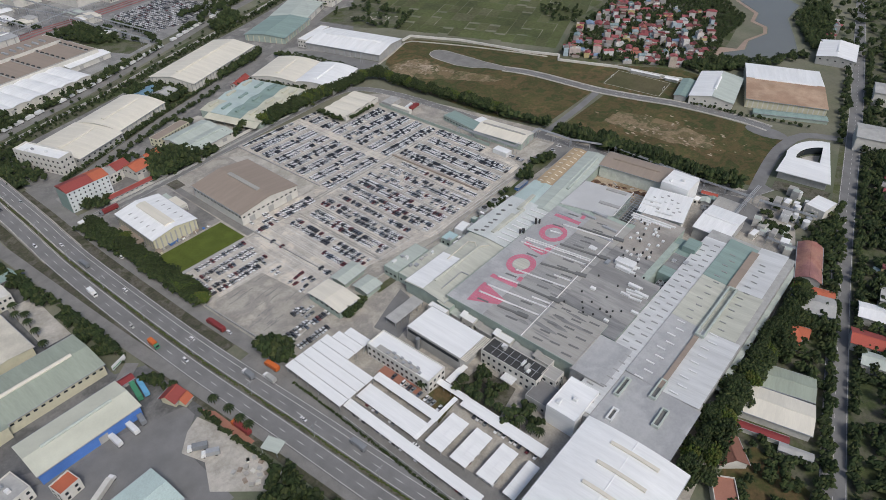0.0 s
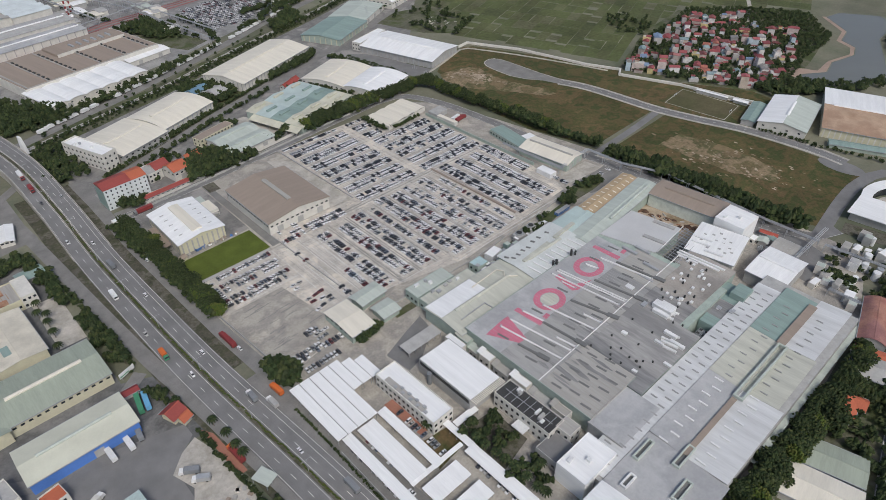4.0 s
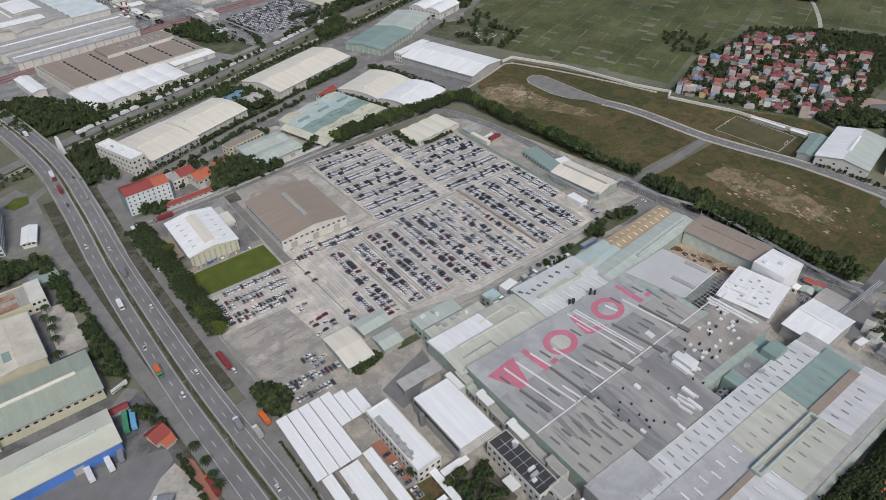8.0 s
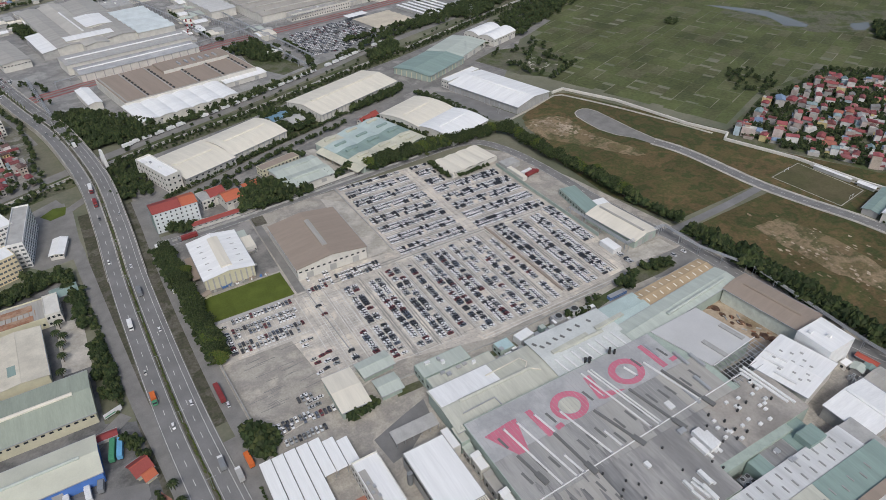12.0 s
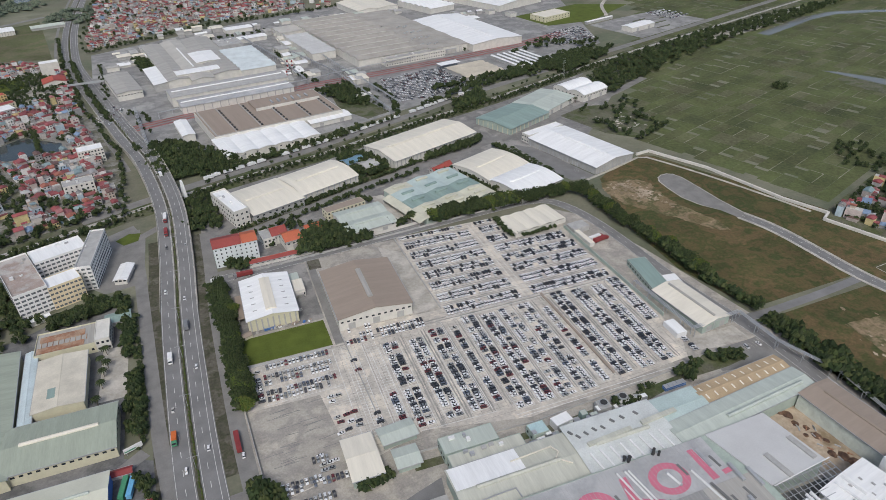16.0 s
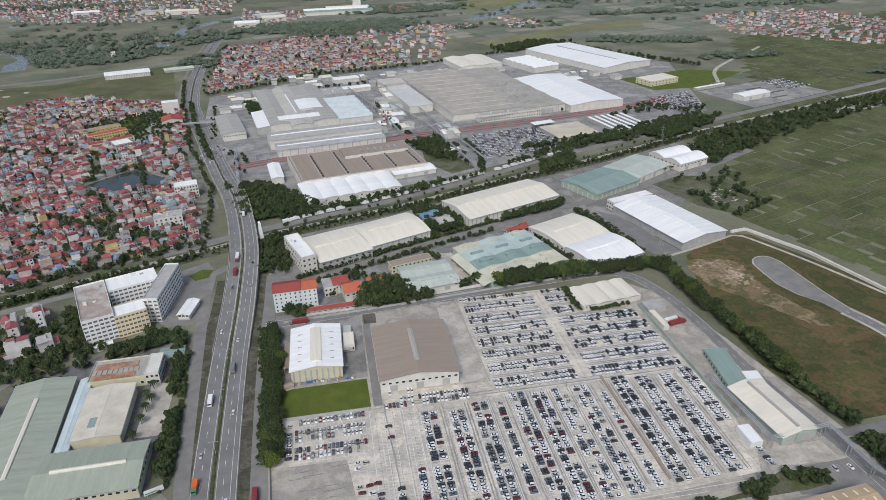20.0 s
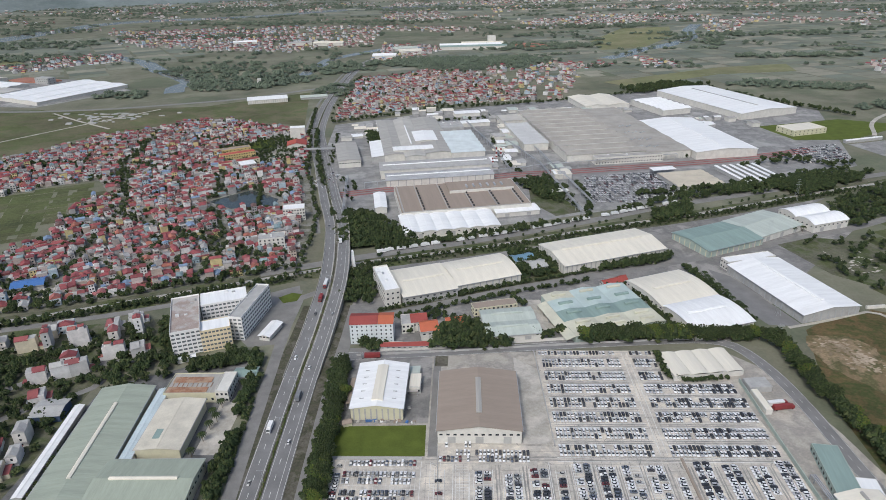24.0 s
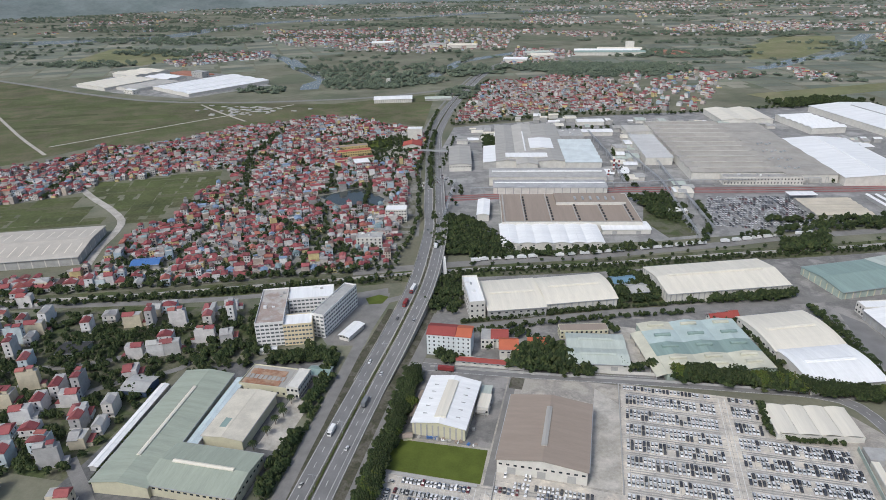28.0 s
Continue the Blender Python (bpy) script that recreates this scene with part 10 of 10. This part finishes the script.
cand = []
for x, y in scatter(village, (8.1, 9.2), 2.3, rh, 24):
    if inside(x, y, pond) or inside(x, y, school_yard) or inside(x, y, market_place) or rh.random() < 0.13:
        continue
    if any(near_line(x, y, ln, 5.5) for ln in village_lanes):
        continue
    cand.append((x, y, 24 + 14 * math.sin(x * 0.013) * math.cos(y * 0.011) + rh.choice([0, 0, 90, 180]) + rh.uniform(-7, 7)))
cand.sort(key=lambda p: p[1] - 0.25 * p[0])
for k in range(22):
    occupy(-254 - (212 + k * 4 - 252) * 0.105, 212 + k * 4, 4)
west_houses = [(-416, 338), (-401, 346), (-359, 340), (-352, 356), (-394, 328), (-398, 314), (-387, 300), (-388, 317), (-330, 353), (-318, 358), (-324, 372), (-317, 379), (-306, 371), (-296, 360), (-283, 381), (-275, 367), (-270, 391), (-262, 378), (-292, 339), (-264, 345), (-250, 350), (-300, 316), (-288, 322), (-279, 326), (-344, 271), (-345, 253), (-321, 270), (-309, 275), (-288, 296), (-305, 262), (-320, 254),
                (-275, 261), (-322, 242), (-291, 252), (-284, 245), (-307, 233), (-270, 245), (-273, 232), (-319, 227), (-289, 222), (-276, 214), (-303, 211), (-247, 190), (-453, 372), (-436, 362), (-365, 290), (-372, 262), (-355, 238), (-338, 222), (-322, 206), (-410, 300), (-425, 320), (-440, 340), (-312, 196), (-290, 186)]
for i, (x, y) in enumerate(west_houses):
    place_house(x, y, 21 + rh.choice([0, 0, 90, -90]) + rh.uniform(-5, 5), rh.choice([0, 2, 4, 6, 8, 0, 0, 4, 9, 3, 5]))
    occupy(x, y, 6)
for i, (x, y, a) in enumerate(cand):
    occupy(x, y, 2.6)
    if i < 44:
        place_house(x, y, a, rh.choice([1, 3, 5, 7, 7, 9, 0, 1]))
    else:
        stuff_house(x, y, a)
for x, y in scatter([(-238, 1030), (-252, 1410), (-110, 1490), (4, 1470), (96, 1170), (-75, 1140), (-190, 1060)], (11, 13), 3.5, rh, 14):
    if rh.random() < 0.14:
        continue
    occupy(x, y, 4)
    stuff_house(x, y, 14 + rh.choice([0, 0, 90]) + rh.uniform(-14, 14))
for x, y in scatter([(350, 258), (410, 278), (455, 288), (470, 276), (545, 304), (590, 258), (545, 230), (582, 194), (500, 155), (417, 134), (394, 145), (370, 196)], (9.6, 10.0), 3.0, rh, 30):
    if rh.random() < 0.36 or near_line(x, y, [(540, 226), (480, 176), (446, 132)], 4) or near_line(x, y, [(362, 205), (400, 225), (470, 240)], 3.5):
        continue
    occupy(x, y, 2.2)
    stuff_house(x, y, 30 + rh.choice([0, 90]) + rh.uniform(-12, 12), rh.uniform(0.85, 1.2), tall=rh.random() < 0.2)
for poly, gap, keep in (([(-1167, 1701), (-957, 1794), (-1000, 1860), (-1200, 1770)], 15, 0.8), ([(-760, 1900), (-543, 1882), (-300, 1960), (-305, 2373), (-25, 2258), (60, 2420), (-600, 2560), (-1269, 2475), (-1000, 2120)], 21, 0.62), ([(-260, 1680), (-150, 1700), (-60, 1900), (-260, 2000)], 16, 0.7),
                        ([(835, 1291), (881, 1539), (1199, 1605), (1300, 1300), (1040, 1098)], 19, 0.7), ([(100, 1500), (230, 1480), (330, 1560), (200, 1600)], 15, 0.7), ([(300, 2560), (900, 2500), (1500, 2350), (1600, 2500), (900, 2680), (300, 2700)], 26, 0.6), ([(-400, 2750), (0, 2760), (60, 2860), (-380, 2880)], 24, 0.6),
                        ([(560, 3200), (1300, 3000), (1400, 3150), (600, 3350)], 30, 0.6), ([(-2400, 2600), (-1900, 2900), (-2000, 3050), (-2500, 2800)], 30, 0.5), ([(-1900, 3500), (-500, 3700), (-500, 3850), (-1900, 3700)], 34, 0.5), ([(-400, 3500), (700, 3700), (700, 3900), (-400, 3700)], 32, 0.5), ([(-3000, 3700), (-2200, 4100), (-2300, 4300), (-3100, 3900)], 36, 0.5), ([(1500, 2700), (2100, 2600), (2100, 2800), (1500, 2900)], 30, 0.5),
                        ([(200, 2570), (560, 2860), (905, 2732), (537, 2448), (190, 2433)], 22, 0.6), ([(827, 2428), (998, 2454), (812, 2138), (748, 2185)], 20, 0.6), ([(22, 4050), (600, 3940), (373, 3200), (115, 3080)], 34, 0.55), ([(-396, 3130), (-142, 3260), (-119, 2706), (-346, 2725)], 26, 0.6), ([(-1201, 1622), (-970, 1800), (-931, 1723), (-1103, 1548)], 14, 0.7), ([(-1352, 2467), (-689, 2429), (-449, 2084), (-495, 1829), (-681, 1891), (-1087, 2032)], 23, 0.5), ([(400, 1671), (480, 1585), (470, 1508), (388, 1507)], 15, 0.6), ([(96, 1170), (4, 1470), (61, 1575), (250, 1500), (160, 1160)], 16, 0.5)):
    for x, y in scatter(poly, gap, gap * 0.3, rh, rh.uniform(0, 40)):
        if rh.random() < keep:
            stuff_house(x, y, rh.uniform(0, 180), 1.2, wins=y < 2000)
for i in range(240):
    x0, y0 = rh.uniform(-3200, 2400), rh.uniform(2300, 4500)
    for k in range(rh.randrange(3, 12)):
        stuff_house(x0 + rh.uniform(-60, 60), y0 + rh.uniform(-25, 25), rh.uniform(0, 180), 1.3, False)
for x, y in line_points([(90, -98), (200, -74), (330, -50)], 14, 4) + line_points([(500, 40), (640, 70)], 14, 4):
    stuff_house(x, y, 12 + rh.uniform(-5, 5))
bulk("village_house_walls", [UNIT_BOX], WALLS, m_hwall, "pale walls of densely packed village houses", "houses")
bulk("village_house_roofs", [GABLE, LEAN, UNIT_BOX, HIP], ROOFS, m_hroof, "dark red, grey and teal roofs of village houses", "house roofs")
bulk("village_house_terraces", [UNIT_BOX], FLATS, m_hflat, "grey concrete roof terraces of village houses", "roof terraces")
bulk("village_house_windows", [UNIT_BOX], WINS, m_glass, "dark windows of village houses", "house windows")


def free_spot(x, y):
    """No house and no pond here."""
    return (int(x // 4), int(y // 4)) not in taken_spots and not inside(x, y, pond)


def garden_trees(poly, gap, keep, s):
    n0 = len(spots_t)
    grove(poly, gap, keep, s)
    spots_t[n0:] = [p for p in spots_t[n0:] if free_spot(p[1], p[2])]


garden_trees(village, 5.0, 0.62, 0.8)
garden_trees([(-262, 205), (-262, 300), (-246, 340), (-240, 392), (-420, 350), (-480, 300), (-400, 190)], 4.4, 0.66, 0.85)
garden_trees([(-250, 1020), (-262, 1410), (-100, 1500), (10, 1480), (100, 1160), (-75, 1130)], 11, 0.5, 1.0)
garden_trees([(350, 259), (440, 290), (500, 296), (556, 308), (606, 262), (640, 200), (579, 150), (500, 146), (440, 134), (396, 146), (372, 194)], 4.0, 0.8, 0.72)
grove([(520, 64), (560, 84), (613, 108), (672, 112), (700, 96), (620, 66), (540, 52)], 5.2, 0.8, 1.2)
grove([(396, 128), (446, 118), (470, 92), (512, 68), (500, 60), (452, 84), (420, 104)], 5, 0.7, 1.1)
grove([(395, 150), (430, 140), (446, 112), (420, 106), (396, 128)], 5, 0.9, 1.2)
grove([(462, 358), (492, 351), (495, 316), (447, 294), (431, 317), (442, 340)], 5.5, 0.55, 0.8)
grove([(735, 366), (768, 345), (700, 310), (686, 332)], 5, 0.9, 1.3)
grove([(544, 518), (552, 507), (538, 495), (528, 505)], 4, 0.8, 0.8)
tree_line([(-250, 636), (-262, 690), (-300, 680)], 4, 3, 0.9)
bulk("woodland", wood, spots_t, m_leaf, "dark green trees of gardens, hedges and railway banks", "trees")

# larger village buildings
block("school", "yellow three-storey school with a red tiled roof", -328, 812, 46, 11, 30, 10, 3, m_yellow, m_tile, 14, 3, parapet=0.3, faces="se")
block("school", "yellow two-storey school wing with a brown roof", -345, 840, 50, 11, 30, 8, 2, m_yellow, m_brown, 10, 0, parapet=0.3, faces="s")
block("school", "cream school wing with a dark red roof", -318, 786, 52, 11, 30, 7, 2, m_wallc, m_tile, 10, 0, parapet=0.3, faces="s")
block("school", "grey office building with a pale roof", -300, 765, 20, 20, 30, 10, 3, m_wallg, m_white, 6, 5, parapet=0.5, faces="se")
sheet("school_court", [(-300, 870), (-268, 880), (-262, 820), (-290, 800)], 0.09, m_pale, "pale paved school court", "pavement")
sheet("school_green", [(-345, 905), (-312, 930), (-292, 872), (-318, 856)], 0.085, m_lawn, "green playing field behind the school", "lawn")
block("village_hall", "white four-storey block beside the highway", -200, 598, 22, 14, 12, 13, 4, m_wall, m_white, 8, 4, parapet=0.6, faces="se")
block("village_hall", "white three-storey block under repair", -205, 530, 24, 14, 12, 10, 3, m_wall, m_wallg, 6, 4, parapet=0.6, units=3, faces="se")
block("village_hall", "white windowless block beside the highway", -270, 915, 22, 14, 12, 18, 6, m_wall, m_white, 0, 0, parapet=0.6)
shed("village_hall", "white hall with a broad dark red roof", -262, 872, 26, 24, 12, 6, m_tile, m_wall, 3, "y", vents=0, doors=0, category="building")
shed("market_roof", "bright blue roofed open market shelter", -388, 447, 24, 15, 22, 4.5, m_bluep, m_wallg, 1.6, "x", vents=0, doors=0)
sheet("market_place", [(-432, 428), (-366, 426), (-364, 446), (-420, 450)], 0.08, m_pale, "pale concrete market place", "pavement")
shed("open_shelter", "dark low open shelter among garden trees", -348, 313, 19, 14, 15, 3.4, m_dark, m_walldg, 1.0, "x", vents=0, doors=0)
shed("large_house", "large house with a grey sheet roof and navy walls", -273, 284, 17, 15, 6, 5, m_wallg, mat("navy_wall", (0.06, 0.09, 0.16), 0.7), 1.2, "x", vents=0, doors=0)

# street lamps along the highway
lamp = thing("street_lamp", "tall grey street lamp in the median", "street lamp", group="street lamps on the highway")
part("pole", Build().tube(0, 0, 0, 9, 0.12, 0.07, 6), m_steel, lamp)
part("arm", Build().box(-2.2, 2.2, -0.05, 0.05, 8.9, 9.0), m_steel, lamp)
for s in (-2.2, 2.2):
    part("lamp_head", Build().box(s - 0.4, s + 0.4, -0.15, 0.15, 8.8, 8.95), m_wallg, lamp)
first = True
last = -999
for q in hw:
    if -100 < q.y < 900 and q.y - last > 34:
        last = q.y
        if first:
            lamp.matrix_world = pose(q.x, q.y, q.z + 0.3)
            first = False
        else:
            copy_thing(lamp, pose(q.x, q.y, q.z + 0.3, 0, 0, 0))
# pylons and masts
for x, y, hh in ((150, 640, 26), (262, 545, 18), (196, 372, 10), (330, 640, 26), (207, 400, 10)):
    r = thing("lattice_mast", "grey lattice power mast", "mast", x, y, 0)
    for sx in (-1, 1):
        for sy in (-1, 1):
            part("mast_leg", Build().add([(sx * 1.4 - 0.1, sy * 1.4 - 0.1, 0), (sx * 1.4 + 0.1, sy * 1.4 - 0.1, 0), (sx * 1.4, sy * 1.4 + 0.1, 0), (sx * 0.2, sy * 0.2, hh)], [(0, 1, 3), (1, 2, 3), (2, 0, 3)]), m_steel, r)
    for k in range(3):
        part("cross_arm", Build().box(-3 + k * 0.6, 3 - k * 0.6, -0.08, 0.08, hh * (0.7 + 0.1 * k), hh * (0.7 + 0.1 * k) + 0.15), m_steel, r)
